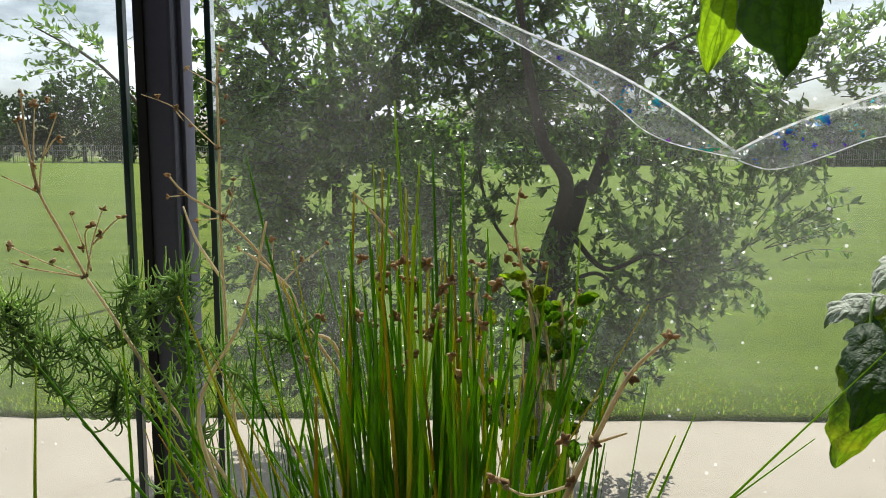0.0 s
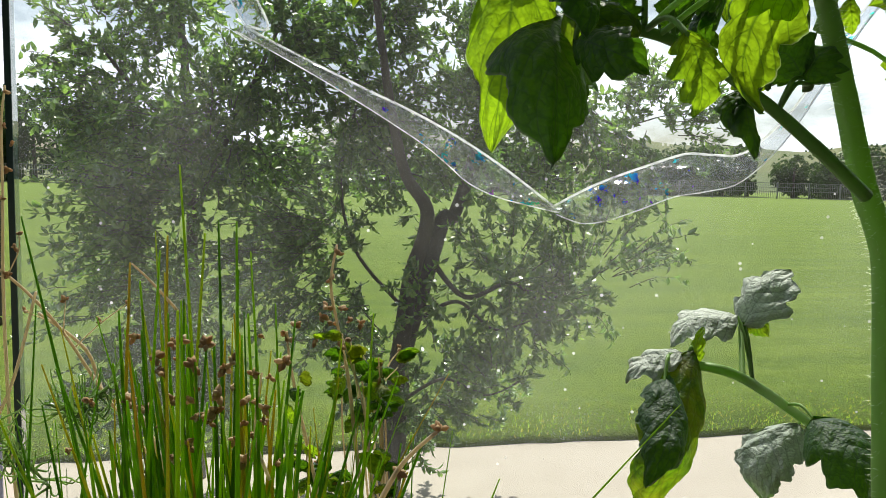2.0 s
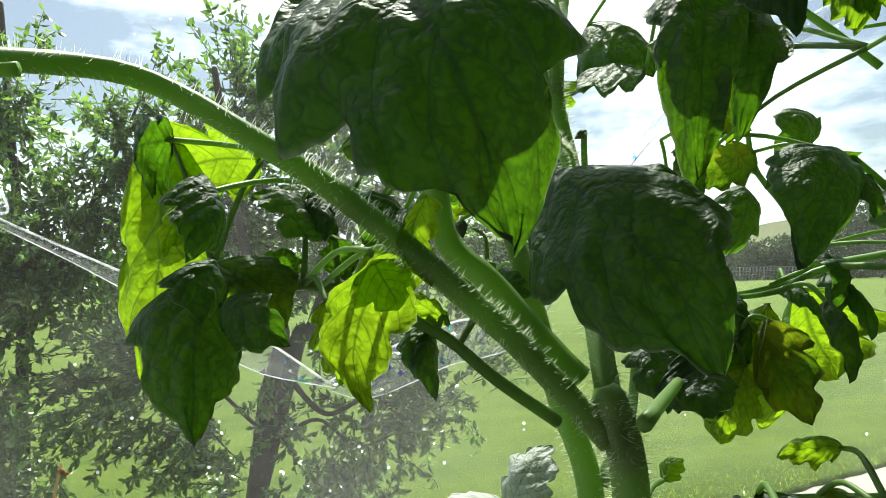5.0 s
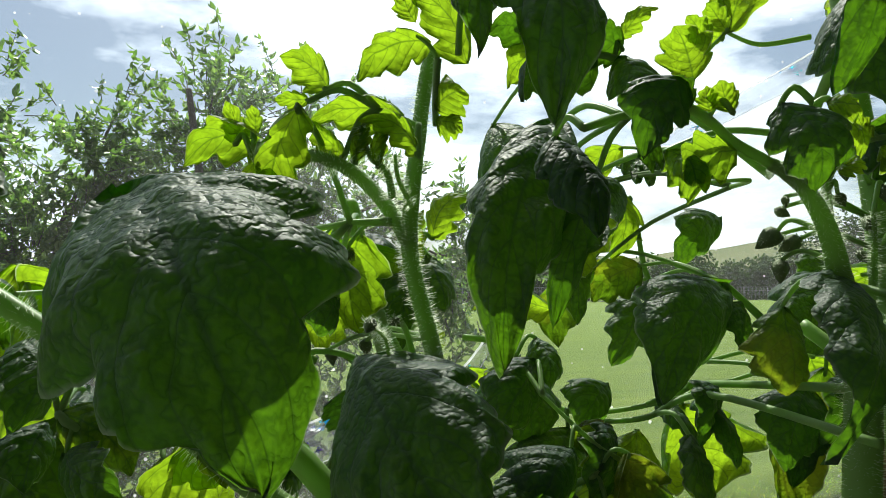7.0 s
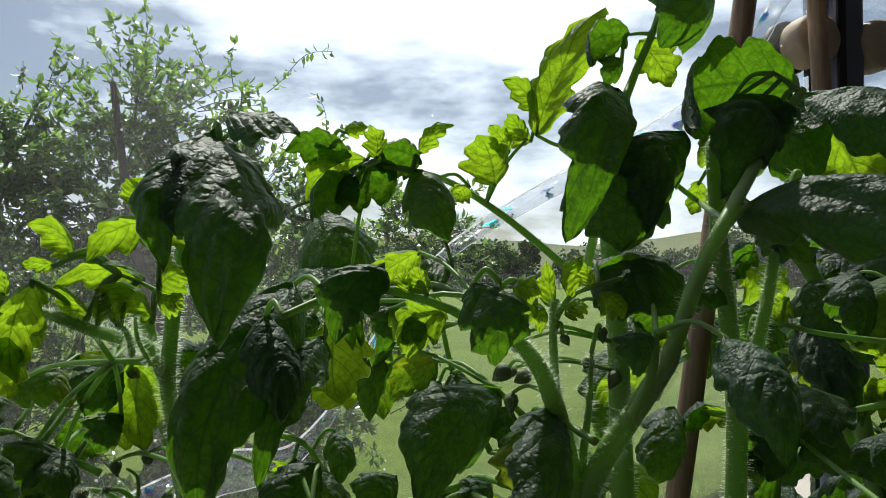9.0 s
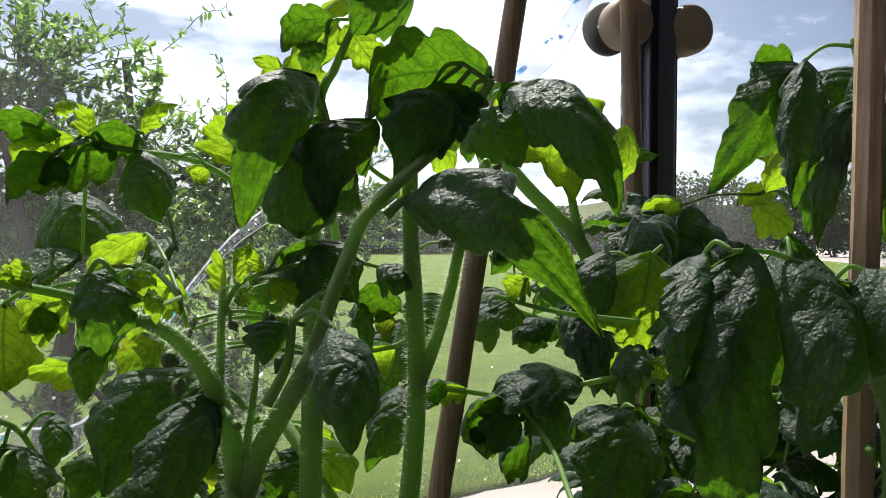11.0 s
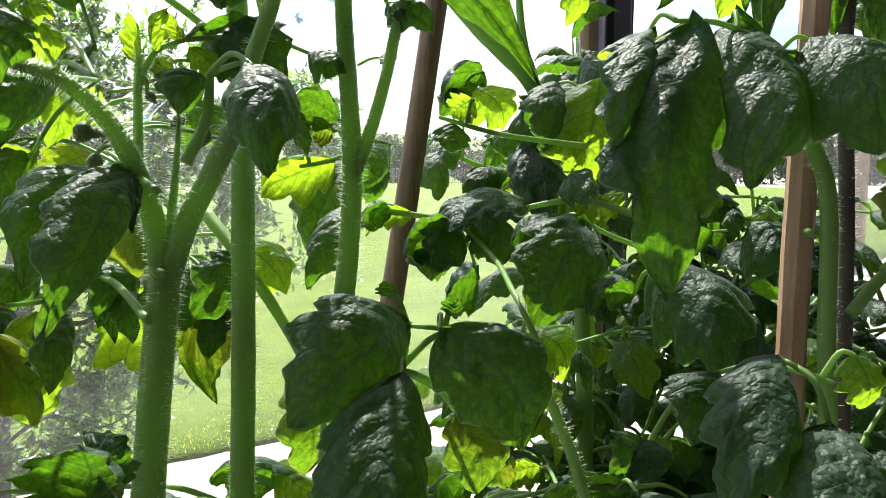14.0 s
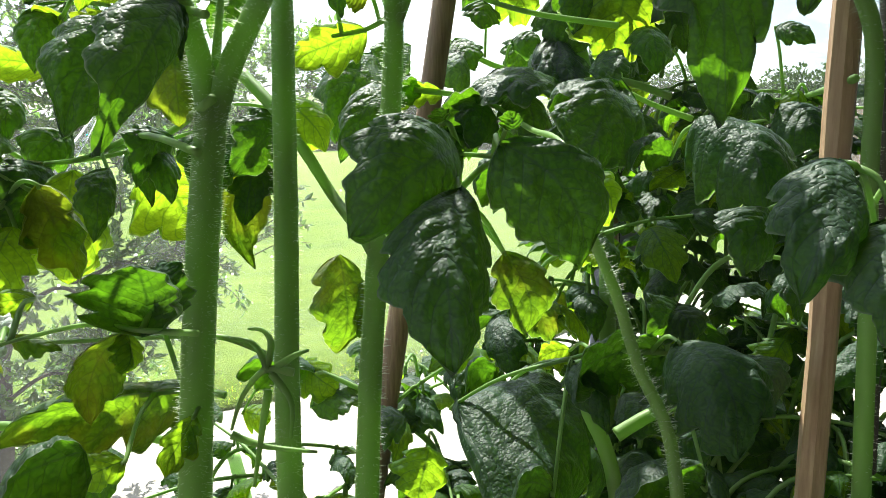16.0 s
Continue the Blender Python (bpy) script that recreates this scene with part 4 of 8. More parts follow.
leaf = rachis(plant_a, 0.0019, (0.1861, 0.1455, 0.0008), (0.1852, 0.1459, 0.0047), (0.1837, 0.1463, 0.0047))
leaflet(leaf, (0.1849, 0.1460, 0.0053), (0.1837, 0.1227, -0.0150), (0.89, -0.33, 0.33), 0.0403, 0.15, M_LEAF)
leaflet(leaf, (0.1798, 0.1471, 0.0002), (0.1602, 0.1514, -0.0205), (-0.09, 0.95, 0.29), 0.0230, 0.10, M_LEAF_SHEEN, fold=0.20, curl=0.20)
leaflet(leaf, (0.1810, 0.1464, -0.0096), (0.1811, 0.1380, -0.0170), (0.98, -0.11, 0.14), 0.0135, 0.10, M_LEAF)
leaflet(leaf, (0.2361, 0.1858, 0.0416), (0.2306, 0.1731, 0.0236), (0.86, -0.50, 0.09), 0.0209, 0.05, M_LEAF)
leaflet(leaf, (0.2370, 0.1962, 0.0468), (0.2242, 0.1832, 0.0253), (0.88, -0.34, -0.32), 0.0213, 0.05, M_LEAF)
leaflet(leaf, (0.2116, 0.1702, 0.0096), (0.2171, 0.1690, 0.0153), (-0.32, 0.82, 0.48), 0.0068, 0.05, M_LEAF_YOUNG_LIT)
leaf = rachis(plant_a, 0.0014, (0.1987, 0.1424, 0.0057), (0.2050, 0.1408, 0.0081), (0.2188, 0.1372, 0.0099))
leaflet(leaf, (0.2404, 0.1825, -0.0074), (0.2598, 0.1771, -0.0124), (-0.33, -0.87, -0.35), 0.0222, 0.10, M_LEAF_SHEEN, fold=0.20, curl=0.20)
leaflet(leaf, (0.2366, 0.1633, 0.0053), (0.2356, 0.1422, -0.0128), (0.86, -0.36, 0.37), 0.0260, 0.10, M_LEAF)

plant_b = tomato_plant((0.2500, 0.2500, -0.4200), 'tomato plant with a slender hairy stem and drooping lobed leaves')
stem(plant_b, 0.0053, 0.0031, 120, (0.2331, 0.2308, -0.1027), (0.2310, 0.2334, -0.0575), (0.2283, 0.2363, -0.0082), (0.2202, 0.2397, 0.0185), (0.2140, 0.2425, 0.0452), (0.2074, 0.2456, 0.0739), (0.1998, 0.2489, 0.1027), (0.1932, 0.2522, 0.1355))
stem(plant_b, 0.0027, 0.0016, 20, (0.2328, 0.2350, -0.0103), (0.2383, 0.2341, 0.0020), (0.2444, 0.2330, 0.0133), (0.2476, 0.2331, 0.0328))
leaf = rachis(plant_b, 0.0024, (0.2128, 0.2290, 0.0147), (0.1889, 0.2254, 0.0310), (0.1709, 0.2309, 0.0466), (0.1373, 0.2243, 0.0613), (0.1096, 0.2200, 0.0643), (0.1016, 0.2223, 0.0689))
leaflet(leaf, (0.0884, 0.2390, 0.1115), (0.0833, 0.2374, 0.0265), (-0.95, 0.32, 0.05), 0.0290, 0.08, M_LEAF_YOUNG_LIT, fold=0.30, curl=0.5)
leaflet(leaf, (0.1170, 0.2343, 0.1014), (0.0823, 0.2409, 0.0882), (-0.37, -0.12, 0.92), 0.0267, 0.05, M_LEAF_YOUNG_LIT, fold=0.15, curl=0.3)
leaflet(leaf, (0.1064, 0.2533, 0.0707), (0.0951, 0.2071, 0.0255), (-0.98, 0.10, 0.14), 0.0350, 0.20, M_LEAF, fold=0.2, curl=0.5)
leaflet(leaf, (0.1016, 0.2224, 0.0694), (0.1221, 0.2161, 0.0526), (0.64, 0.08, 0.76), 0.0226, 0.10, M_LEAF_YELLOW)
leaflet(leaf, (0.1041, 0.2195, 0.0583), (0.1190, 0.2002, 0.0488), (-0.48, 0.06, -0.88), 0.0163, 0.15, M_LEAF)
leaflet(leaf, (0.1292, 0.2011, 0.0592), (0.1340, 0.1988, 0.0362), (0.97, -0.13, 0.21), 0.0152, 0.08, M_LEAF_YOUNG_LIT)
leaflet(leaf, (0.1433, 0.1699, 0.0716), (0.1303, 0.1717, 0.0351), (0.94, 0.09, -0.33), 0.0197, 0.12, M_LEAF_YOUNG_LIT)
leaflet(leaf, (0.1340, 0.1723, 0.0709), (0.1411, 0.1698, 0.0573), (0.87, -0.13, 0.48), 0.0156, 0.10, M_LEAF_YOUNG_LIT)
leaflet(leaf, (0.1382, 0.2301, 0.0775), (0.1148, 0.2370, 0.0923), (0.49, 0.76, 0.43), 0.0279, 0.15, M_LEAF, fold=0.20, curl=0.20)
leaflet(leaf, (0.1305, 0.2327, 0.0902), (0.1339, 0.2222, 0.0770), (0.96, -0.05, 0.29), 0.0086, 0.10, M_LEAF)
leaflet(leaf, (0.1211, 0.2286, 0.0636), (0.1223, 0.2258, 0.0743), (-0.87, 0.45, 0.21), 0.0121, 0.10, M_LEAF)
leaflet(leaf, (0.1406, 0.2289, 0.0646), (0.1370, 0.2265, 0.0784), (-0.78, 0.62, -0.10), 0.0138, 0.10, M_LEAF)
leaflet(leaf, (0.1704, 0.2367, 0.0471), (0.1677, 0.2226, 0.0276), (0.99, -0.13, -0.04), 0.0113, 0.10, M_LEAF)
leaflet(leaf, (0.1686, 0.2372, 0.0486), (0.1621, 0.2280, 0.0340), (0.93, -0.25, -0.26), 0.0094, 0.10, M_LEAF)
leaflet(leaf, (0.1746, 0.2300, 0.0489), (0.1620, 0.2338, 0.0592), (-0.41, 0.58, -0.71), 0.0120, 0.10, M_LEAF_YOUNG_LIT)
leaflet(leaf, (0.1971, 0.2450, 0.0553), (0.1826, 0.2450, 0.0642), (-0.39, 0.68, -0.63), 0.0214, 0.15, M_LEAF)
leaflet(leaf, (0.1990, 0.2444, 0.0533), (0.2040, 0.2396, 0.0662), (-0.43, 0.78, 0.46), 0.0176, 0.15, M_LEAF)
leaf = rachis(plant_b, 0.0018, (0.2207, 0.2710, 0.0781), (0.2253, 0.2706, 0.0951), (0.2255, 0.2714, 0.1132), (0.2234, 0.2723, 0.1223))
leaflet(leaf, (0.2190, 0.2733, 0.1177), (0.1831, 0.2738, 0.1204), (-0.05, 0.60, -0.79), 0.0266, 0.15, M_LEAF)
leaflet(leaf, (0.2122, 0.2744, 0.1019), (0.1993, 0.2773, 0.0901), (0.67, -0.01, -0.74), 0.0219, 0.10, M_LEAF_YOUNG_LIT)
leaflet(leaf, (0.2255, 0.2714, 0.1132), (0.2133, 0.2541, 0.0824), (0.93, 0.02, -0.38), 0.0235, 0.15, M_LEAF)
leaflet(leaf, (0.2299, 0.2704, 0.1177), (0.2321, 0.2544, 0.0966), (0.99, -0.04, 0.13), 0.0222, 0.10, M_LEAF)
leaflet(leaf, (0.2255, 0.2714, 0.1132), (0.2284, 0.2717, 0.1370), (-0.77, 0.63, 0.09), 0.0101, 0.10, M_LEAF_YOUNG_LIT)
leaflet(leaf, (0.2322, 0.2701, 0.1245), (0.2456, 0.2675, 0.1449), (-0.62, 0.62, 0.49), 0.0169, 0.10, M_LEAF_YOUNG_LIT)
leaflet(leaf, (0.2577, 0.2603, 0.0565), (0.2474, 0.2638, 0.0735), (-0.45, 0.78, -0.44), 0.0157, 0.10, M_LEAF_YOUNG_LIT)
leaflet(leaf, (0.2318, 0.2687, 0.0905), (0.2338, 0.2675, 0.0769), (0.91, -0.38, 0.17), 0.0092, 0.10, M_LEAF_YOUNG_LIT)
bud(plant_b, (0.2182, 0.2707, 0.0566), 0.0029)
bud(plant_b, (0.2106, 0.2730, 0.0634), 0.0029)
bud(plant_b, (0.2051, 0.2743, 0.0588), 0.0029)

plant_c = tomato_plant((0.4000, 0.4800, -0.4200), 'tomato plant with a pale sunlit drooping leaf')
stem(plant_c, 0.0069, 0.0052, 0, (0.4638, 0.4268, -0.4705), (0.4460, 0.4477, -0.3094), (0.4207, 0.4456, -0.1811))
leaf = rachis(plant_c, 0.0033, (0.4207, 0.4456, -0.1811), (0.3288, 0.4043, -0.1253), (0.2395, 0.3350, -0.0776), (0.2154, 0.3393, -0.0711), (0.2030, 0.3416, -0.0670))
leaflet(leaf, (0.2523, 0.3589, -0.0564), (0.2772, 0.3588, -0.0245), (0.32, -0.92, -0.25), 0.0303, 0.10, M_LEAF_SHEEN, fold=0.20, curl=0.20)
leaflet(leaf, (0.2505, 0.3597, -0.0517), (0.2142, 0.3635, -0.0648), (-0.02, 0.94, 0.34), 0.0292, 0.10, M_LEAF_SHEEN, fold=0.20, curl=0.20)
leaflet(leaf, (0.2540, 0.3587, -0.0552), (0.2682, 0.3560, -0.0610), (0.39, 0.09, 0.92), 0.0096, 0.05, M_LEAF_YELLOW)
leaflet(leaf, (0.2145, 0.3402, -0.0642), (0.1848, 0.3351, -0.1479), (0.92, -0.22, -0.32), 0.0342, 0.22, M_LEAF_YELLOW)
leaflet(leaf, (0.1953, 0.3296, -0.0748), (0.1729, 0.2959, -0.1119), (0.91, -0.20, -0.37), 0.0253, 0.15, M_LEAF)
leaflet(leaf, (0.2166, 0.3391, -0.0716), (0.2194, 0.3408, -0.0527), (-0.62, 0.79, 0.02), 0.0080, 0.05, M_LEAF_YOUNG_LIT)
leaflet(leaf, (0.2096, 0.3407, -0.0662), (0.1807, 0.3436, -0.0781), (-0.04, 0.94, 0.34), 0.0190, 0.10, M_LEAF_SHEEN, fold=0.20, curl=0.20)
leaflet(leaf, (0.3247, 0.4046, -0.1279), (0.3006, 0.4028, -0.1755), (-0.42, 0.89, 0.18), 0.0344, 0.20, M_LEAF_SHEEN, fold=0.20, curl=0.20)
leaflet(leaf, (0.2993, 0.3597, -0.1082), (0.3049, 0.3196, -0.1361), (0.93, -0.12, 0.36), 0.0406, 0.20, M_LEAF)
petiolule(leaf, 0.0016, (0.2395, 0.3350, -0.0776), (0.2520, 0.3590, -0.0552))
stem(plant_a, 0.0032, 0.0021, 260, (0.1843, 0.1453, 0.0218), (0.1817, 0.1466, 0.0346), (0.1891, 0.1641, 0.0554), (0.1967, 0.1783, 0.0765), (0.2046, 0.1946, 0.0836), (0.1999, 0.1955, 0.1026), (0.1973, 0.1958, 0.1165), (0.1979, 0.1945, 0.1337), (0.1994, 0.1928, 0.1510), (0.2012, 0.1911, 0.1674), (0.2024, 0.1901, 0.1743))
stem(plant_a, 0.0026, 0.0012, 120, (0.1973, 0.1957, 0.1173), (0.1908, 0.1979, 0.1286), (0.1747, 0.1790, 0.1357), (0.1618, 0.1843, 0.1405), (0.1504, 0.1893, 0.1396))
stem(plant_a, 0.0011, 0.0006, 50, (0.1855, 0.1749, 0.1279), (0.1840, 0.1751, 0.1349), (0.1796, 0.1767, 0.1396), (0.1774, 0.1772, 0.1473))
stem(plant_a, 0.0008, 0.0005, 20, (0.1905, 0.1728, 0.1255), (0.1868, 0.1739, 0.1333), (0.1860, 0.1739, 0.1395))
leaf = rachis(plant_a, 0.0008, (0.1646, 0.1831, 0.1400), (0.1561, 0.1868, 0.1406), (0.1504, 0.1893, 0.1399))
leaflet(leaf, (0.1554, 0.1870, 0.1417), (0.1327, 0.1970, 0.1382), (0.32, 0.42, -0.85), 0.0149, 0.20, M_LEAF_YOUNG_LIT)
leaflet(leaf, (0.1498, 0.1766, 0.1366), (0.1517, 0.1771, 0.1147), (0.99, 0.11, 0.09), 0.0148, 0.12, M_LEAF_YOUNG_LIT)
leaflet(leaf, (0.1547, 0.1875, 0.1395), (0.1612, 0.1852, 0.1308), (0.81, 0.13, 0.57), 0.0100, 0.10, M_LEAF_YOUNG_LIT)
leaflet(leaf, (0.1461, 0.1910, 0.1430), (0.1438, 0.1913, 0.1547), (-0.86, 0.47, -0.18), 0.0069, 0.10, M_LEAF_YOUNG_LIT)
leaflet(leaf, (0.1503, 0.1890, 0.1445), (0.1502, 0.1886, 0.1535), (-0.88, 0.47, 0.01), 0.0058, 0.10, M_LEAF_YOUNG_LIT)
leaf = rachis(plant_a, 0.0008, (0.1916, 0.1710, 0.1472), (0.1873, 0.1728, 0.1496), (0.1816, 0.1751, 0.1520))
leaflet(leaf, (0.1880, 0.1725, 0.1496), (0.1645, 0.1826, 0.1503), (0.20, 0.53, -0.82), 0.0128, 0.25, M_LEAF_YOUNG_LIT)
leaflet(leaf, (0.1687, 0.1803, 0.1575), (0.1574, 0.1846, 0.1674), (-0.32, 0.68, -0.66), 0.0115, 0.20, M_LEAF_YOUNG_LIT)
leaflet(leaf, (0.1645, 0.1824, 0.1545), (0.1556, 0.1861, 0.1553), (0.12, 0.49, -0.86), 0.0056, 0.10, M_LEAF_YOUNG_LIT)
leaflet(leaf, (0.1902, 0.1667, 0.1385), (0.1761, 0.1722, 0.1488), (-0.30, 0.61, -0.73), 0.0092, 0.15, M_LEAF_YOUNG_LIT)
leaflet(leaf, (0.1732, 0.1795, 0.1389), (0.1652, 0.1823, 0.1498), (-0.57, 0.59, -0.57), 0.0075, 0.10, M_LEAF_YOUNG_LIT)
leaflet(leaf, (0.1761, 0.1783, 0.1377), (0.1788, 0.1765, 0.1489), (-0.74, 0.61, 0.28), 0.0061, 0.10, M_LEAF_YOUNG_LIT)
leaflet(leaf, (0.1818, 0.1759, 0.1365), (0.1845, 0.1741, 0.1473), (-0.72, 0.63, 0.29), 0.0054, 0.10, M_LEAF_YOUNG_LIT)
leaf = rachis(plant_a, 0.0007, (0.1914, 0.1556, 0.1609), (0.1892, 0.1563, 0.1645), (0.1865, 0.1574, 0.1667))
leaflet(leaf, (0.1899, 0.1560, 0.1652), (0.1724, 0.1640, 0.1570), (0.54, 0.42, -0.73), 0.0116, 0.20, M_LEAF_YOUNG_LIT)
leaflet(leaf, (0.1858, 0.1575, 0.1703), (0.1827, 0.1583, 0.1786), (-0.70, 0.63, -0.33), 0.0068, 0.10, M_LEAF_YOUNG_LIT)
leaflet(leaf, (0.1910, 0.1566, 0.1479), (0.1984, 0.1531, 0.1524), (-0.43, 0.23, 0.87), 0.0113, 0.15, M_LEAF_YOUNG_LIT)
leaflet(leaf, (0.1911, 0.1567, 0.1450), (0.1975, 0.1540, 0.1435), (0.27, 0.12, 0.95), 0.0085, 0.15, M_LEAF_YOUNG_LIT)
leaf = rachis(plant_a, 0.0009, (0.1958, 0.1529, 0.1616), (0.1972, 0.1516, 0.1763), (0.2054, 0.1472, 0.1887), (0.2123, 0.1438, 0.1931))
leaflet(leaf, (0.2043, 0.1515, 0.1914), (0.2001, 0.1076, 0.1411), (-1.00, 0.05, 0.04), 0.0292, 0.16, M_LEAF, fold=0.20, curl=0.45)
leaflet(leaf, (0.1956, 0.1384, 0.1825), (0.1890, 0.1232, 0.1543), (-0.98, 0.14, 0.15), 0.0140, 0.20, M_LEAF, fold=0.30, curl=0.6)
leaflet(leaf, (0.2063, 0.1440, 0.1932), (0.2246, 0.1353, 0.1917), (-0.41, -0.80, -0.44), 0.0219, 0.10, M_LEAF, fold=0.20, curl=0.20)
leaflet(leaf, (0.1976, 0.1522, 0.1592), (0.1852, 0.1572, 0.1793), (-0.45, 0.77, -0.46), 0.0132, 0.10, M_LEAF_YOUNG_LIT)
leaf = rachis(plant_a, 0.0015, (0.1926, 0.1976, 0.1239), (0.1868, 0.2004, 0.1239), (0.1810, 0.2031, 0.1239))
leaflet(leaf, (0.1827, 0.2378, 0.1202), (0.1725, 0.2271, 0.1037), (0.75, 0.23, -0.62), 0.0211, 0.20, M_LEAF)
leaflet(leaf, (0.1921, 0.2332, 0.1240), (0.1919, 0.2349, 0.0880), (0.98, 0.20, 0.00), 0.0248, 0.15, M_LEAF_YOUNG_LIT)
leaflet(leaf, (0.1850, 0.2376, 0.1005), (0.1768, 0.2301, 0.0894), (0.68, 0.26, -0.69), 0.0161, 0.20, M_LEAF)
leaflet(leaf, (0.1598, 0.1718, 0.1498), (0.1547, 0.1754, 0.1225), (0.94, 0.32, -0.13), 0.0145, 0.10, M_LEAF_YOUNG_LIT)
leaflet(leaf, (0.1463, 0.2555, 0.1097), (0.1686, 0.2452, 0.1052), (0.39, 0.51, 0.76), 0.0184, 0.25, M_LEAF_YELLOW)
leaflet(leaf, (0.1655, 0.2474, 0.0869), (0.1495, 0.2377, 0.0769), (0.41, 0.24, -0.88), 0.0253, 0.20, M_LEAF)
leaflet(leaf, (0.1561, 0.2518, 0.0889), (0.1681, 0.2305, 0.0746), (0.90, 0.41, 0.15), 0.0207, 0.20, M_LEAF)
bud(plant_a, (0.1835, 0.2391, 0.0815), 0.0031)
bud(plant_a, (0.1942, 0.2339, 0.0845), 0.0031)
bud(plant_a, (0.1885, 0.2353, 0.1161), 0.0031)
stem(plant_a, 0.0008, 0.0005, 0, (0.1913, 0.2359, 0.0703), (0.1908, 0.2359, 0.0776), (0.1873, 0.2374, 0.0807))
leaf = rachis(plant_a, 0.0014, (0.1786, 0.2410, 0.0791), (0.1639, 0.2462, 0.0870), (0.1493, 0.2514, 0.0948))
leaflet(leaf, (0.1947, 0.2760, 0.1069), (0.1867, 0.2808, 0.0799), (0.96, 0.13, -0.26), 0.0264, 0.15, M_LEAF_YOUNG_LIT)
leaflet(leaf, (0.2028, 0.2717, 0.1248), (0.2158, 0.2684, 0.0977), (0.90, -0.01, 0.43), 0.0257, 0.15, M_LEAF_YOUNG_LIT)
leaflet(leaf, (0.1944, 0.2854, 0.1303), (0.1882, 0.2888, 0.1140), (0.90, 0.34, -0.28), 0.0188, 0.15, M_LEAF_YOUNG_LIT)
leaflet(leaf, (0.1692, 0.2852, 0.1183), (0.1926, 0.2771, 0.1024), (0.59, 0.13, 0.80), 0.0187, 0.10, M_LEAF_YOUNG_LIT)
leaflet(leaf, (0.1799, 0.2938, 0.0862), (0.1610, 0.2864, 0.0759), (0.34, 0.35, -0.87), 0.0215, 0.15, M_LEAF)
leaflet(leaf, (0.1406, 0.1479, 0.0814), (0.1404, 0.1491, 0.0625), (0.99, 0.17, -0.00), 0.0098, 0.10, M_LEAF_YOUNG_LIT)
leaflet(leaf, (0.1642, 0.2471, 0.0714), (0.1523, 0.2408, 0.0616), (0.51, 0.29, -0.81), 0.0158, 0.20, M_LEAF)
leaflet(leaf, (0.0975, 0.2027, 0.0913), (0.0953, 0.1881, 0.0709), (0.84, 0.39, -0.37), 0.0186, 0.20, M_LEAF)
leaflet(leaf, (0.1006, 0.2029, 0.0694), (0.0974, 0.1921, 0.0552), (0.83, 0.34, -0.44), 0.0170, 0.20, M_LEAF)
leaflet(leaf, (0.0915, 0.2150, 0.1029), (0.0811, 0.2089, 0.0972), (0.01, 0.68, -0.74), 0.0260, 0.10, M_LEAF)
leaflet(leaf, (0.0960, 0.2142, 0.0876), (0.0877, 0.2184, 0.0724), (0.86, 0.34, -0.38), 0.0095, 0.10, M_LEAF_YOUNG_LIT)
leaf = rachis(plant_a, 0.0014, (0.2410, 0.2597, 0.0849), (0.2579, 0.2526, 0.0801), (0.2751, 0.2466, 0.0570), (0.3047, 0.2339, 0.0567), (0.3467, 0.2149, 0.0701))
leaflet(leaf, (0.2538, 0.2548, 0.0733), (0.2572, 0.2301, 0.0466), (0.98, -0.05, 0.17), 0.0318, 0.20, M_LEAF)
leaflet(leaf, (0.2748, 0.2362, 0.0500), (0.2625, 0.2222, 0.0273), (0.91, -0.21, -0.37), 0.0378, 0.20, M_LEAF)
leaflet(leaf, (0.3276, 0.2348, 0.0570), (0.3412, 0.2311, 0.0213), (0.89, -0.26, 0.37), 0.0467, 0.10, M_LEAF_YOUNG_LIT)
leaflet(leaf, (0.3625, 0.2195, 0.0614), (0.3499, 0.1995, 0.0307), (0.90, -0.43, -0.09), 0.0228, 0.20, M_LEAF)
leaflet(leaf, (0.4252, 0.2126, 0.0903), (0.3950, 0.1997, 0.0573), (0.73, -0.50, -0.47), 0.0242, 0.20, M_LEAF)
leaflet(leaf, (0.2727, 0.2570, 0.0836), (0.2710, 0.2433, 0.0646), (0.99, -0.13, 0.01), 0.0152, 0.20, M_LEAF)
leaflet(leaf, (0.2940, 0.2379, 0.0660), (0.2775, 0.2318, 0.0528), (0.65, -0.17, -0.74), 0.0220, 0.20, M_LEAF)
bud(plant_a, (0.1732, 0.1531, 0.0952), 0.0022)
bud(plant_a, (0.1787, 0.1509, 0.0961), 0.0013)
stem(plant_a, 0.0005, 0.0004, 20, (0.1776, 0.1519, 0.0866), (0.1765, 0.1520, 0.0919), (0.1738, 0.1529, 0.0945))

plant_e = tomato_plant((0.3150, 0.1000, -0.4200), 'tomato plant with a thick forked hairy stem and sprouting tips')
stem(plant_e, 0.0057, 0.0052, 260, (0.3029, 0.1317, -0.1281), (0.3078, 0.1367, -0.0731), (0.3131, 0.1419, -0.0149), (0.3189, 0.1459, 0.0368), (0.3240, 0.1482, 0.0744))
stem(plant_e, 0.0044, 0.0018, 120, (0.3231, 0.1479, 0.0689), (0.3208, 0.1490, 0.0900), (0.3148, 0.1472, 0.1082), (0.3065, 0.1445, 0.1225), (0.2944, 0.1414, 0.1329), (0.2818, 0.1387, 0.1367))
stem(plant_e, 0.0041, 0.0032, 100, (0.3239, 0.1474, 0.0689), (0.3290, 0.1432, 0.0873), (0.3355, 0.1344, 0.1051), (0.3420, 0.1245, 0.1237), (0.3418, 0.1226, 0.1268))
stem(plant_e, 0.0020, 0.0006, 60, (0.3246, 0.1481, 0.0762), (0.3259, 0.1471, 0.0918), (0.3279, 0.1461, 0.1099), (0.3291, 0.1465, 0.1259))
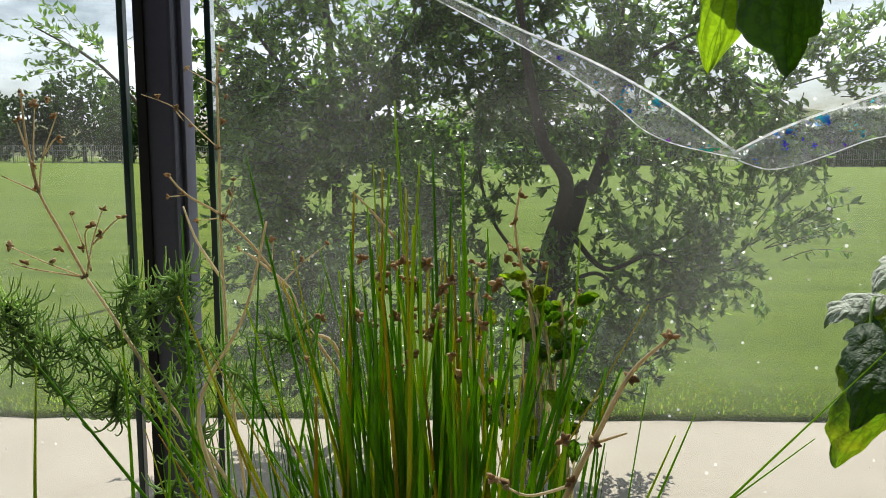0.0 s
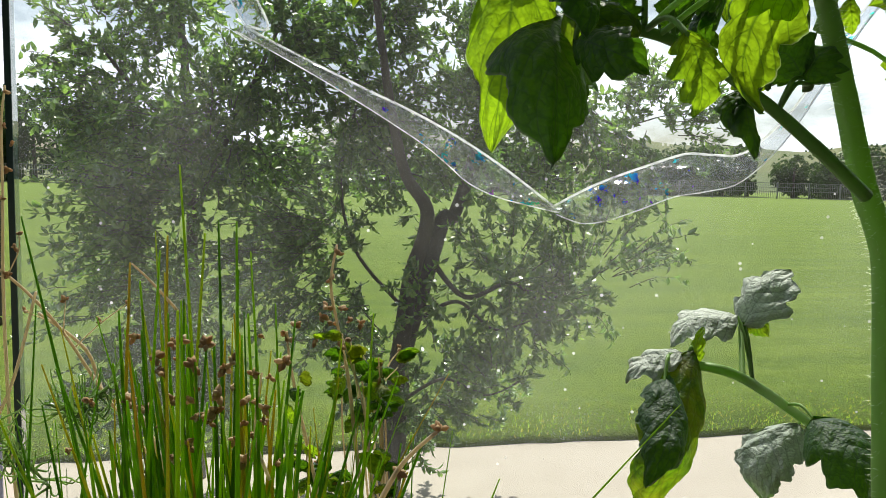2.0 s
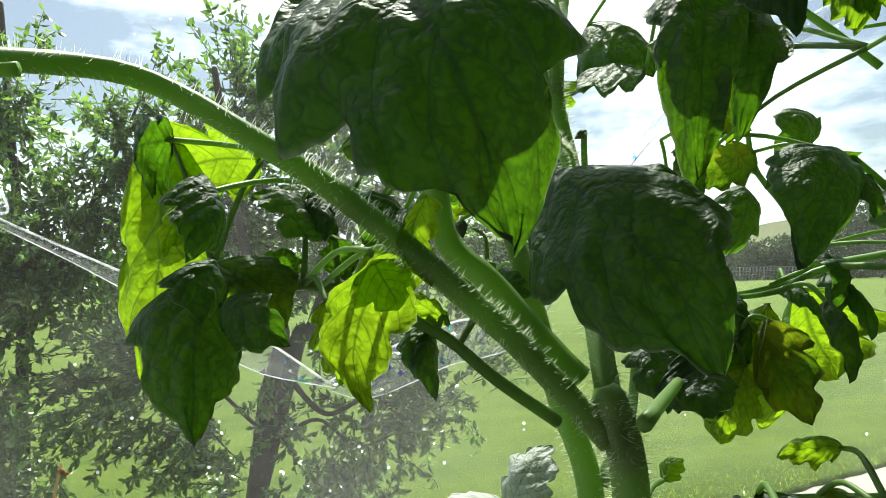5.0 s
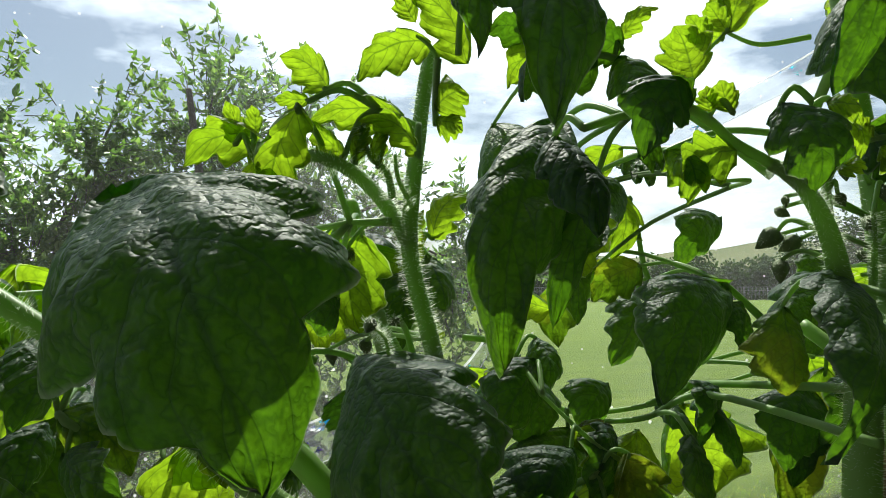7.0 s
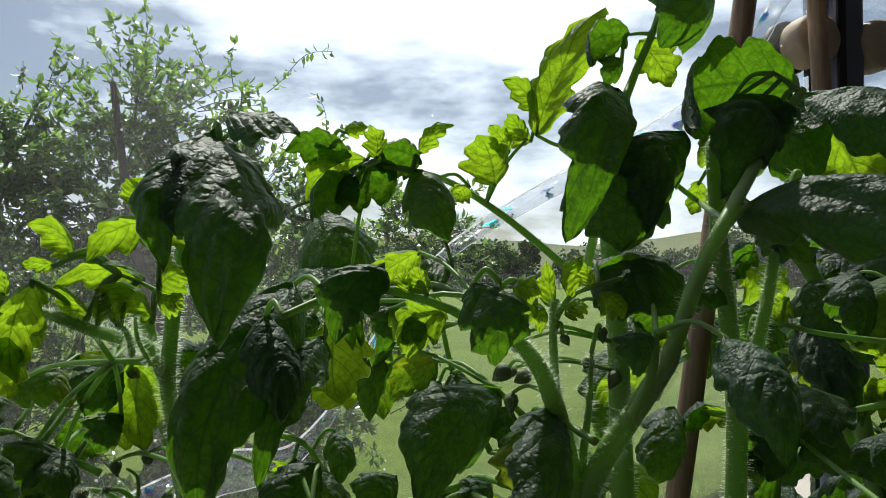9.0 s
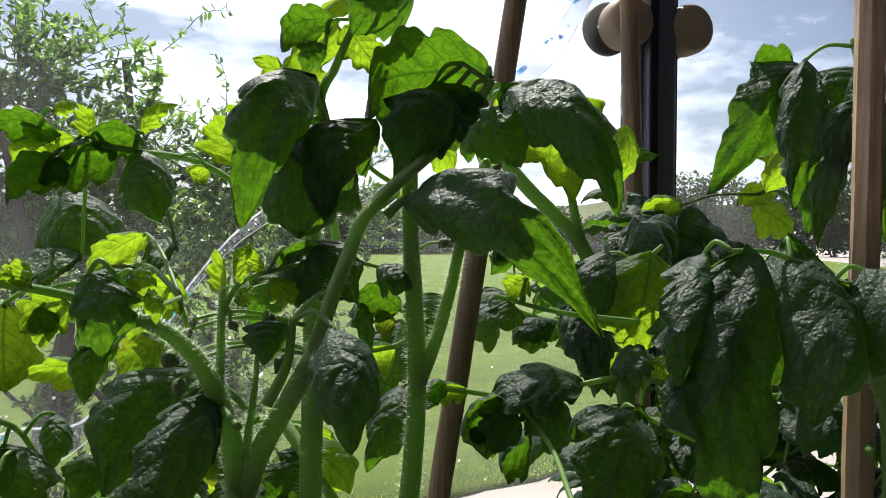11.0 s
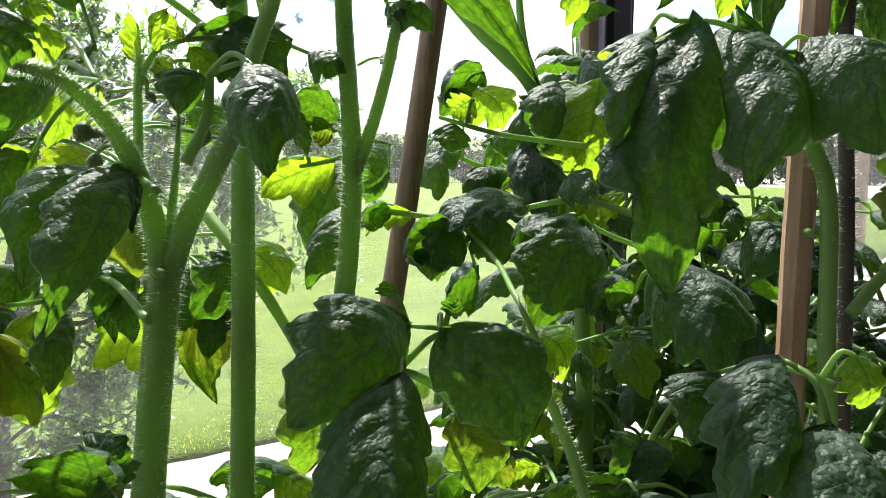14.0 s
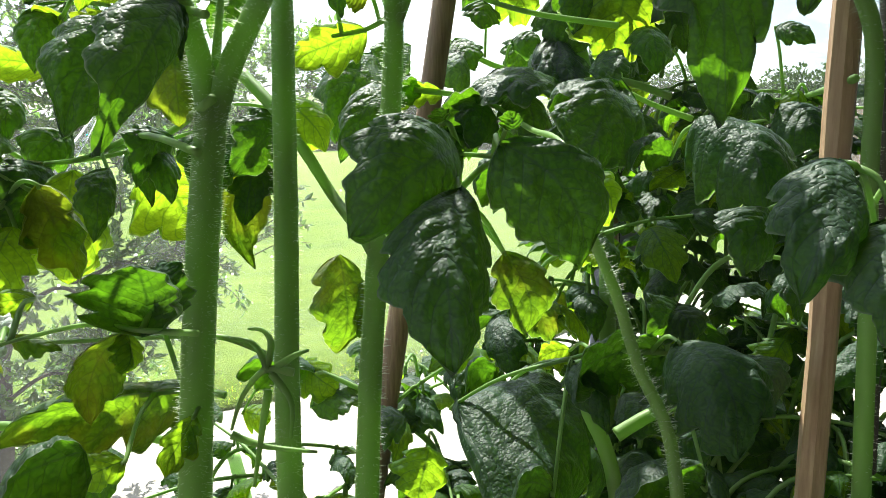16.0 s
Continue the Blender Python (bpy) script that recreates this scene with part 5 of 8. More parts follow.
stem(plant_e, 0.0019, 0.0010, 90, (0.3160, 0.1478, 0.1052), (0.3176, 0.1520, 0.1205), (0.3186, 0.1542, 0.1392), (0.3201, 0.1538, 0.1437))
leaf = rachis(plant_e, 0.0017, (0.2954, 0.1432, 0.1327), (0.2818, 0.1387, 0.1367), (0.2714, 0.1412, 0.1424), (0.2498, 0.1327, 0.1478), (0.2369, 0.1388, 0.1469), (0.2201, 0.1345, 0.1411))
leaflet(leaf, (0.2297, 0.1617, 0.1488), (0.1971, 0.1346, 0.0883), (-0.84, 0.50, 0.23), 0.0260, 0.16, M_LEAF, fold=0.22, curl=0.6)
leaflet(leaf, (0.2387, 0.1592, 0.1321), (0.2135, 0.1386, 0.0982), (-0.80, 0.53, 0.27), 0.0149, 0.18, M_LEAF)
leaflet(leaf, (0.2178, 0.1445, 0.1407), (0.2188, 0.1245, 0.1162), (0.99, 0.14, -0.07), 0.0172, 0.10, M_LEAF)
leaflet(leaf, (0.2537, 0.1924, 0.1377), (0.2540, 0.1936, 0.1072), (1.00, -0.04, 0.01), 0.0249, 0.15, M_LEAF_YOUNG_LIT)
leaflet(leaf, (0.2456, 0.1962, 0.1377), (0.2344, 0.1865, 0.1194), (0.78, 0.21, -0.59), 0.0185, 0.15, M_LEAF)
leaflet(leaf, (0.2476, 0.1329, 0.1537), (0.2322, 0.1281, 0.1350), (-0.77, 0.32, 0.55), 0.0162, 0.20, M_LEAF)
leaflet(leaf, (0.2491, 0.1331, 0.1470), (0.2405, 0.1337, 0.1540), (-0.40, 0.74, -0.55), 0.0135, 0.20, M_LEAF)
leaflet(leaf, (0.2428, 0.1364, 0.1406), (0.2358, 0.1347, 0.1377), (0.32, 0.23, -0.92), 0.0157, 0.20, M_LEAF)
leaflet(leaf, (0.2706, 0.1394, 0.1399), (0.2570, 0.1462, 0.1331), (0.48, 0.10, -0.87), 0.0171, 0.30, M_LEAF_YOUNG_LIT)
leaflet(leaf, (0.2591, 0.1284, 0.1467), (0.2565, 0.1292, 0.1549), (-0.56, 0.79, -0.26), 0.0084, 0.10, M_LEAF_YOUNG_LIT)
leaflet(leaf, (0.2541, 0.1307, 0.1470), (0.2533, 0.1308, 0.1536), (-0.61, 0.79, -0.09), 0.0055, 0.10, M_LEAF_YOUNG_LIT)
leaf = rachis(plant_e, 0.0009, (0.2954, 0.1432, 0.1321), (0.2911, 0.1377, 0.1397), (0.2800, 0.1235, 0.1502))
leaflet(leaf, (0.2737, 0.1274, 0.1499), (0.2764, 0.1185, 0.1275), (-0.80, 0.52, -0.30), 0.0197, 0.18, M_LEAF)
leaflet(leaf, (0.2589, 0.1538, 0.1418), (0.2633, 0.1492, 0.1268), (-0.84, 0.40, -0.37), 0.0146, 0.25, M_LEAF_YOUNG_LIT, curl=1.1)
leaflet(leaf, (0.2829, 0.1221, 0.1494), (0.2910, 0.1184, 0.1470), (0.38, 0.27, 0.88), 0.0089, 0.20, M_LEAF_YOUNG_LIT)
leaflet(leaf, (0.2867, 0.1205, 0.1454), (0.2913, 0.1188, 0.1357), (0.90, -0.05, 0.43), 0.0071, 0.15, M_LEAF_YOUNG_LIT)
leaf = rachis(plant_e, 0.0012, (0.3193, 0.1541, 0.1364), (0.3240, 0.1514, 0.1452), (0.3328, 0.1471, 0.1492))
leaflet(leaf, (0.3179, 0.1545, 0.1413), (0.3167, 0.1543, 0.1575), (-0.52, 0.85, -0.03), 0.0073, 0.10, M_LEAF_YOUNG_LIT)
leaflet(leaf, (0.3241, 0.1514, 0.1442), (0.3273, 0.1492, 0.1599), (-0.47, 0.86, 0.22), 0.0086, 0.10, M_LEAF_YOUNG_LIT)
leaflet(leaf, (0.3310, 0.1480, 0.1482), (0.3264, 0.1497, 0.1579), (-0.42, 0.84, -0.35), 0.0060, 0.10, M_LEAF_YOUNG_LIT)
leaflet(leaf, (0.3329, 0.1472, 0.1462), (0.3419, 0.1433, 0.1385), (0.69, 0.20, 0.70), 0.0119, 0.15, M_LEAF_YOUNG_LIT)
leaflet(leaf, (0.3224, 0.1525, 0.1384), (0.3294, 0.1490, 0.1423), (-0.01, 0.74, 0.67), 0.0095, 0.15, M_LEAF_YOUNG_LIT)
leaflet(leaf, (0.3485, 0.1712, 0.1565), (0.3622, 0.1377, 0.1413), (0.82, 0.08, 0.57), 0.0312, 0.25, M_LEAF)
leaflet(leaf, (0.3801, 0.1565, 0.1501), (0.3866, 0.1404, 0.1440), (0.78, 0.08, 0.62), 0.0170, 0.15, M_LEAF)
bud(plant_e, (0.3027, 0.1613, 0.1189), 0.0043)
bud(plant_e, (0.3294, 0.1485, 0.1229), 0.0029)
bud(plant_e, (0.3218, 0.1517, 0.1307), 0.0023)
bud(plant_e, (0.3332, 0.1462, 0.1327), 0.0029)
bud(plant_e, (0.3056, 0.1603, 0.1092), 0.0035)
bud(plant_e, (0.3275, 0.1498, 0.1132), 0.0021)
leaf = rachis(plant_e, 0.0020, (0.3239, 0.1200, 0.1087), (0.3293, 0.1170, 0.1214), (0.3307, 0.1162, 0.1349))
leaflet(leaf, (0.3346, 0.0929, 0.1352), (0.3291, 0.0660, 0.1074), (-0.92, 0.35, -0.16), 0.0218, 0.18, M_LEAF)
leaflet(leaf, (0.3291, 0.1171, 0.1340), (0.3199, 0.1117, 0.1230), (0.74, 0.10, -0.67), 0.0154, 0.20, M_LEAF)
leaflet(leaf, (0.3634, 0.1554, 0.1405), (0.3391, 0.1600, 0.1557), (-0.18, 0.82, -0.54), 0.0247, 0.20, M_LEAF)
leaf = rachis(plant_e, 0.0019, (0.3452, 0.1997, 0.0843), (0.3376, 0.2029, 0.0937), (0.3267, 0.2075, 0.1053))
leaflet(leaf, (0.3278, 0.2070, 0.1053), (0.2838, 0.1876, 0.0689), (0.68, -0.25, -0.69), 0.0363, 0.15, M_LEAF)
leaflet(leaf, (0.3311, 0.2057, 0.0983), (0.3232, 0.1966, 0.0825), (0.90, -0.01, -0.44), 0.0171, 0.10, M_LEAF)
leaflet(leaf, (0.2971, 0.2541, 0.1199), (0.2821, 0.2381, 0.0914), (0.91, -0.15, -0.39), 0.0165, 0.10, M_LEAF)
leaflet(leaf, (0.3170, 0.2450, 0.1135), (0.2971, 0.2550, 0.1001), (0.53, -0.07, -0.84), 0.0192, 0.15, M_LEAF_YELLOW)
leaflet(leaf, (0.3229, 0.2424, 0.1084), (0.3262, 0.2320, 0.0995), (0.94, 0.01, 0.34), 0.0170, 0.15, M_LEAF)
leaflet(leaf, (0.2926, 0.2795, 0.0948), (0.2606, 0.2945, 0.0974), (0.05, 0.27, -0.96), 0.0180, 0.15, M_LEAF_YOUNG_LIT)

plant_f = tomato_plant((0.3600, 0.1700, -0.4200), 'tomato plant with a dark straight hairy stem')
stem(plant_f, 0.0050, 0.0037, 260, (0.3422, 0.1391, -0.1340), (0.3458, 0.1460, -0.0726), (0.3481, 0.1512, -0.0279), (0.3521, 0.1572, 0.0298), (0.3557, 0.1641, 0.0913), (0.3578, 0.1688, 0.1322), (0.3584, 0.1745, 0.1732), (0.3587, 0.1805, 0.2142))
leaf = rachis(plant_f, 0.0028, (0.3506, 0.1947, 0.0898), (0.3575, 0.1758, 0.0743), (0.3654, 0.1683, 0.0589), (0.3733, 0.1606, 0.0417), (0.3731, 0.1375, 0.0290), (0.3767, 0.1337, 0.0189))
leaflet(leaf, (0.3579, 0.1764, 0.0799), (0.3731, 0.1635, 0.0606), (0.77, -0.04, 0.64), 0.0220, 0.15, M_LEAF_YOUNG_LIT)
leaflet(leaf, (0.3650, 0.1974, 0.0733), (0.3490, 0.1987, 0.0120), (0.97, -0.06, -0.25), 0.0253, 0.10, M_LEAF_YELLOW)
leaflet(leaf, (0.3631, 0.1863, 0.0718), (0.3392, 0.1746, 0.0516), (0.57, 0.20, -0.79), 0.0234, 0.20, M_LEAF)
leaf = rachis(plant_f, 0.0016, (0.3171, 0.1253, 0.0756), (0.3273, 0.2165, 0.0668), (0.3165, 0.2231, 0.0634), (0.3065, 0.2289, 0.0588))
leaflet(leaf, (0.3277, 0.2159, 0.0652), (0.3105, 0.2037, 0.0470), (0.65, 0.18, -0.74), 0.0216, 0.20, M_LEAF)
leaflet(leaf, (0.3225, 0.2189, 0.0623), (0.3228, 0.1965, 0.0417), (0.99, 0.08, -0.08), 0.0162, 0.15, M_LEAF)
leaflet(leaf, (0.3160, 0.2349, 0.0600), (0.3184, 0.2105, 0.0395), (0.98, 0.17, -0.08), 0.0131, 0.15, M_LEAF)
leaf = rachis(plant_f, 0.0014, (0.3174, 0.1288, 0.1004), (0.3151, 0.1486, 0.1052), (0.3115, 0.1512, 0.1070))
leaflet(leaf, (0.3126, 0.1506, 0.1075), (0.2838, 0.1207, 0.0627), (0.77, 0.17, -0.61), 0.0256, 0.25, M_LEAF)
leaflet(leaf, (0.3206, 0.1745, 0.0975), (0.3199, 0.1699, 0.0687), (1.00, -0.09, -0.01), 0.0241, 0.10, M_LEAF_YELLOW)
leaflet(leaf, (0.3145, 0.1492, 0.1061), (0.3119, 0.1342, 0.0888), (0.85, 0.33, -0.41), 0.0140, 0.15, M_LEAF)
leaf = rachis(plant_f, 0.0015, (0.3152, 0.1361, 0.0597), (0.3131, 0.2021, 0.0653), (0.2946, 0.2132, 0.0568), (0.2819, 0.2214, 0.0547))
leaflet(leaf, (0.2907, 0.2151, 0.0525), (0.2867, 0.2100, 0.0088), (0.99, 0.12, -0.10), 0.0402, 0.15, M_LEAF_YOUNG_LIT, fold=0.30)
leaflet(leaf, (0.2835, 0.2200, 0.0525), (0.2660, 0.2048, 0.0314), (0.59, 0.34, -0.73), 0.0274, 0.20, M_LEAF)
leaflet(leaf, (0.2819, 0.2214, 0.0547), (0.2714, 0.2271, 0.0461), (0.67, 0.16, -0.72), 0.0179, 0.10, M_LEAF_YELLOW)
leaflet(leaf, (0.2995, 0.1969, 0.0529), (0.2912, 0.1784, 0.0303), (0.87, 0.17, -0.46), 0.0161, 0.15, M_LEAF)
leaf = rachis(plant_f, 0.0010, (0.3051, 0.1095, 0.0092), (0.2931, 0.1244, 0.0086), (0.2796, 0.1339, 0.0102), (0.2587, 0.1471, 0.0045))
leaflet(leaf, (0.2929, 0.1242, 0.0065), (0.2919, 0.1219, 0.0291), (-0.81, 0.59, 0.02), 0.0346, 0.25, M_LEAF)
leaflet(leaf, (0.3012, 0.1314, 0.0103), (0.3043, 0.1269, 0.0278), (-0.44, 0.85, 0.30), 0.0171, 0.10, M_LEAF)
leaflet(leaf, (0.2920, 0.1486, 0.0030), (0.2800, 0.1518, -0.0250), (0.92, -0.05, -0.40), 0.0184, 0.10, M_LEAF_YELLOW)
leaflet(leaf, (0.2935, 0.1476, 0.0026), (0.2909, 0.1469, -0.0107), (0.97, 0.13, -0.19), 0.0115, 0.10, M_LEAF_YOUNG_LIT)
leaflet(leaf, (0.2628, 0.1681, 0.0009), (0.2760, 0.1587, -0.0018), (0.56, 0.62, 0.56), 0.0088, 0.10, M_LEAF_YELLOW)
leaflet(leaf, (0.2698, 0.1656, 0.0133), (0.2547, 0.1755, 0.0115), (0.31, 0.32, -0.90), 0.0110, 0.10, M_LEAF_YOUNG_LIT)
leaf = rachis(plant_f, 0.0014, (0.3271, 0.1572, -0.0276), (0.3172, 0.1643, -0.0256), (0.3018, 0.1744, -0.0276))
leaflet(leaf, (0.3179, 0.1636, -0.0266), (0.2570, 0.2028, -0.0397), (0.36, 0.25, -0.90), 0.0319, 0.10, M_LEAF_YELLOW)
leaflet(leaf, (0.3146, 0.1882, -0.0388), (0.2673, 0.2200, -0.0409), (0.13, 0.13, -0.98), 0.0177, 0.15, M_LEAF_YELLOW)
leaflet(leaf, (0.2899, 0.1440, -0.0379), (0.2750, 0.1524, -0.0478), (0.42, -0.27, -0.87), 0.0129, 0.10, M_LEAF_YOUNG_LIT)
leaflet(leaf, (0.3094, 0.1332, -0.0236), (0.2989, 0.1371, -0.0424), (0.83, -0.23, -0.51), 0.0129, 0.10, M_LEAF_YOUNG_LIT)
leaflet(leaf, (0.2727, 0.0988, -0.0143), (0.2511, 0.0902, -0.0194), (0.19, 0.09, -0.98), 0.0247, 0.15, M_LEAF)
leaflet(leaf, (0.2975, 0.1481, 0.0229), (0.3051, 0.1344, 0.0225), (0.74, 0.40, 0.54), 0.0082, 0.10, M_LEAF)
leaf = rachis(plant_f, 0.0012, (0.3436, 0.1560, -0.0152), (0.3273, 0.1614, -0.0069), (0.3070, 0.1747, -0.0069), (0.2730, 0.1967, -0.0089))
leaf = rachis(plant_f, 0.0009, (0.3109, 0.1857, 0.1384), (0.2943, 0.1601, 0.1361), (0.2841, 0.1667, 0.1361))
leaflet(leaf, (0.3031, 0.2445, 0.1479), (0.2806, 0.2250, 0.1164), (0.62, 0.38, -0.68), 0.0279, 0.20, M_LEAF)
leaflet(leaf, (0.3036, 0.2443, 0.1491), (0.3012, 0.2409, 0.1155), (0.99, 0.08, -0.08), 0.0182, 0.10, M_LEAF_YOUNG_LIT)
leaflet(leaf, (0.3080, 0.2435, 0.1628), (0.2846, 0.2562, 0.1452), (0.66, 0.23, -0.71), 0.0164, 0.10, M_LEAF_YOUNG_LIT)
leaflet(leaf, (0.2949, 0.2447, 0.1137), (0.2831, 0.2519, 0.1103), (0.44, 0.32, -0.84), 0.0098, 0.10, M_LEAF_YOUNG_LIT)
bud(plant_f, (0.3089, 0.1625, 0.1272), 0.0024)
bud(plant_f, (0.3104, 0.1601, 0.1172), 0.0036)
bud(plant_f, (0.3073, 0.1624, 0.1190), 0.0024)
bud(plant_f, (0.3258, 0.1533, 0.1398), 0.0027)
bud(plant_f, (0.3362, 0.1432, 0.1175), 0.0033)
bud(plant_f, (0.3104, 0.1621, 0.1308), 0.0018)
leaf = rachis(plant_f, 0.0017, (0.4519, 0.2901, -0.0881), (0.4299, 0.3072, -0.0761), (0.4131, 0.3195, -0.0709))
leaflet(leaf, (0.4217, 0.3137, -0.0709), (0.4417, 0.2967, -0.0898), (0.75, 0.18, 0.63), 0.0270, 0.10, M_LEAF_YOUNG_LIT)
leaflet(leaf, (0.4028, 0.2174, 0.0097), (0.3989, 0.2117, -0.0378), (0.99, -0.11, -0.07), 0.0287, 0.15, M_LEAF_YELLOW)
leaflet(leaf, (0.4107, 0.2097, -0.0036), (0.4084, 0.2065, -0.0303), (0.99, -0.14, -0.06), 0.0144, 0.10, M_LEAF_YOUNG_LIT)
leaflet(leaf, (0.4252, 0.3064, -0.0984), (0.4519, 0.2901, -0.0881), (-0.38, -0.85, -0.36), 0.0330, 0.10, M_LEAF, fold=0.20, curl=0.20)
leaflet(leaf, (0.3905, 0.3295, -0.1018), (0.4045, 0.3193, -0.1053), (0.52, 0.48, 0.71), 0.0222, 0.10, M_LEAF_YOUNG_LIT)
leaflet(leaf, (0.4298, 0.3070, -0.0778), (0.3859, 0.3227, -0.0705), (0.09, 0.62, -0.78), 0.0363, 0.10, M_LEAF)
stem(plant_f, 0.0028, 0.0017, 0, (0.4046, 0.3244, -0.0759), (0.4269, 0.3082, -0.0862), (0.4493, 0.2920, -0.0965), (0.4716, 0.2759, -0.1068), (0.4925, 0.2575, -0.1376), (0.4966, 0.2451, -0.2026))

plant_g = tomato_plant((0.3850, 0.1400, -0.4200), 'slim tomato plant with a hairy forked stem')
stem(plant_g, 0.0047, 0.0030, 240, (0.3598, 0.1194, -0.1501), (0.3664, 0.1256, -0.0797), (0.3715, 0.1304, -0.0257), (0.3785, 0.1343, 0.0310), (0.3850, 0.1366, 0.0752), (0.3883, 0.1393, 0.1074), (0.3891, 0.1436, 0.1396), (0.3893, 0.1471, 0.1637), (0.3912, 0.1518, 0.2040))
stem(plant_g, 0.0026, 0.0020, 70, (0.3884, 0.1388, 0.1044), (0.3955, 0.1370, 0.1235), (0.4014, 0.1361, 0.1436), (0.4054, 0.1359, 0.1597), (0.4158, 0.1339, 0.1919))
bud(plant_g, (0.4401, 0.2070, 0.1598), 0.0034)
bud(plant_g, (0.4434, 0.2049, 0.1603), 0.0026)
stem(plant_g, 0.0008, 0.0007, 0, (0.4289, 0.2138, 0.1564), (0.4346, 0.2106, 0.1598), (0.4401, 0.2071, 0.1603))
leaf = rachis(plant_g, 0.0012, (0.3780, 0.0876, 0.0461), (0.3857, 0.0838, 0.0546), (0.3903, 0.0813, 0.0580), (0.3810, 0.0876, 0.0593))
leaflet(leaf, (0.3815, 0.0874, 0.0600), (0.3380, 0.0766, 0.0403), (0.44, -0.18, -0.88), 0.0417, 0.20, M_LEAF)
leaflet(leaf, (0.3690, 0.0717, 0.0494), (0.3479, 0.0424, 0.0093), (0.91, -0.37, -0.20), 0.0313, 0.12, M_LEAF)
leaflet(leaf, (0.3789, 0.0667, 0.0627), (0.3988, 0.0486, 0.0292), (0.80, -0.17, 0.57), 0.0329, 0.15, M_LEAF)
leaflet(leaf, (0.3766, 0.0918, 0.0682), (0.3749, 0.0921, 0.0731), (-0.58, 0.77, -0.25), 0.0076, 0.10, M_LEAF)
leaflet(leaf, (0.3828, 0.0646, 0.0658), (0.3812, 0.0646, 0.0719), (-0.52, 0.84, -0.13), 0.0069, 0.10, M_LEAF)
leaflet(leaf, (0.4031, 0.0936, 0.0265), (0.4090, 0.0855, -0.0014), (0.94, -0.23, 0.27), 0.0214, 0.10, M_LEAF_YELLOW)
leaflet(leaf, (0.4278, 0.1107, 0.0075), (0.4362, 0.1024, -0.0113), (0.88, -0.14, 0.45), 0.0153, 0.10, M_LEAF_YELLOW)
leaf = rachis(plant_g, 0.0016, (0.4408, 0.2098, 0.0876), (0.4588, 0.1976, 0.0849), (0.4721, 0.1882, 0.0803), (0.4639, 0.1510, 0.0684), (0.4297, 0.0944, 0.0623), (0.4373, 0.0862, 0.0409))
leaflet(leaf, (0.4526, 0.2020, 0.0865), (0.4322, 0.2139, 0.0769), (0.43, 0.01, -0.90), 0.0140, 0.15, M_LEAF_YOUNG_LIT)
leaflet(leaf, (0.4666, 0.1922, 0.0830), (0.4518, 0.1797, 0.0612), (0.86, -0.20, -0.47), 0.0263, 0.25, M_LEAF)
leaflet(leaf, (0.4721, 0.1882, 0.0803), (0.4728, 0.1869, 0.0849), (-0.37, 0.88, 0.30), 0.0094, 0.10, M_LEAF)
leaflet(leaf, (0.4433, 0.2085, 0.0898), (0.4237, 0.2060, 0.0822), (0.31, 0.28, -0.91), 0.0157, 0.10, M_LEAF)
leaflet(leaf, (0.5156, 0.2175, 0.0643), (0.5005, 0.2230, 0.0677), (-0.00, 0.52, -0.85), 0.0179, 0.20, M_LEAF)
leaflet(leaf, (0.4306, 0.0921, 0.0506), (0.4429, 0.0816, 0.0347), (0.77, -0.05, 0.63), 0.0219, 0.20, M_LEAF_YOUNG_LIT)
leaflet(leaf, (0.4456, 0.1030, 0.0282), (0.4536, 0.0960, 0.0167), (0.85, 0.11, 0.52), 0.0146, 0.20, M_LEAF_YOUNG_LIT)
leaflet(leaf, (0.5068, 0.2210, 0.0489), (0.4838, 0.2201, 0.0445), (0.16, 0.40, -0.90), 0.0364, 0.20, M_LEAF)
leaf = rachis(plant_g, 0.0015, (0.4178, 0.1934, 0.1174), (0.4091, 0.1982, 0.1120), (0.3964, 0.2061, 0.1088))
leaflet(leaf, (0.4095, 0.1979, 0.1113), (0.3801, 0.2152, 0.0982), (0.49, 0.19, -0.85), 0.0259, 0.15, M_LEAF_YOUNG_LIT)
leaflet(leaf, (0.4083, 0.1902, 0.1288), (0.3883, 0.1971, 0.1376), (-0.17, 0.55, -0.82), 0.0205, 0.15, M_LEAF)
leaflet(leaf, (0.4059, 0.1910, 0.1240), (0.3978, 0.1962, 0.1228), (0.25, 0.17, -0.95), 0.0147, 0.10, M_LEAF_YELLOW)
leaflet(leaf, (0.5088, 0.3232, 0.1242), (0.4787, 0.3075, 0.0909), (0.72, 0.08, -0.69), 0.0298, 0.15, M_LEAF)
leaflet(leaf, (0.5076, 0.3213, 0.1059), (0.4867, 0.3138, 0.0879), (0.60, 0.21, -0.78), 0.0225, 0.15, M_LEAF)
leaflet(leaf, (0.5332, 0.3067, 0.1205), (0.5235, 0.2854, 0.0914), (0.96, -0.24, -0.15), 0.0244, 0.15, M_LEAF)
leaflet(leaf, (0.3925, 0.2013, 0.1336), (0.3912, 0.1844, 0.1148), (1.00, -0.09, 0.02), 0.0107, 0.10, M_LEAF)

plant_h = tomato_plant((0.5500, 0.2400, -0.4200), 'tomato plant with long leaf stalks against the sky')
stem(plant_h, 0.0052, 0.0045, 0, (0.5666, 0.1939, -0.2557), (0.5790, 0.2063, -0.1182), (0.5871, 0.2216, 0.0193), (0.5827, 0.2368, 0.1018), (0.5721, 0.2521, 0.1568), (0.5564, 0.2660, 0.1809), (0.5458, 0.2750, 0.1946), (0.5301, 0.2889, 0.2187))
stem(plant_h, 0.0035, 0.0021, 0, (0.5715, 0.2524, 0.1568), (0.5692, 0.2571, 0.1774), (0.5677, 0.2611, 0.1980), (0.5679, 0.2646, 0.2221))
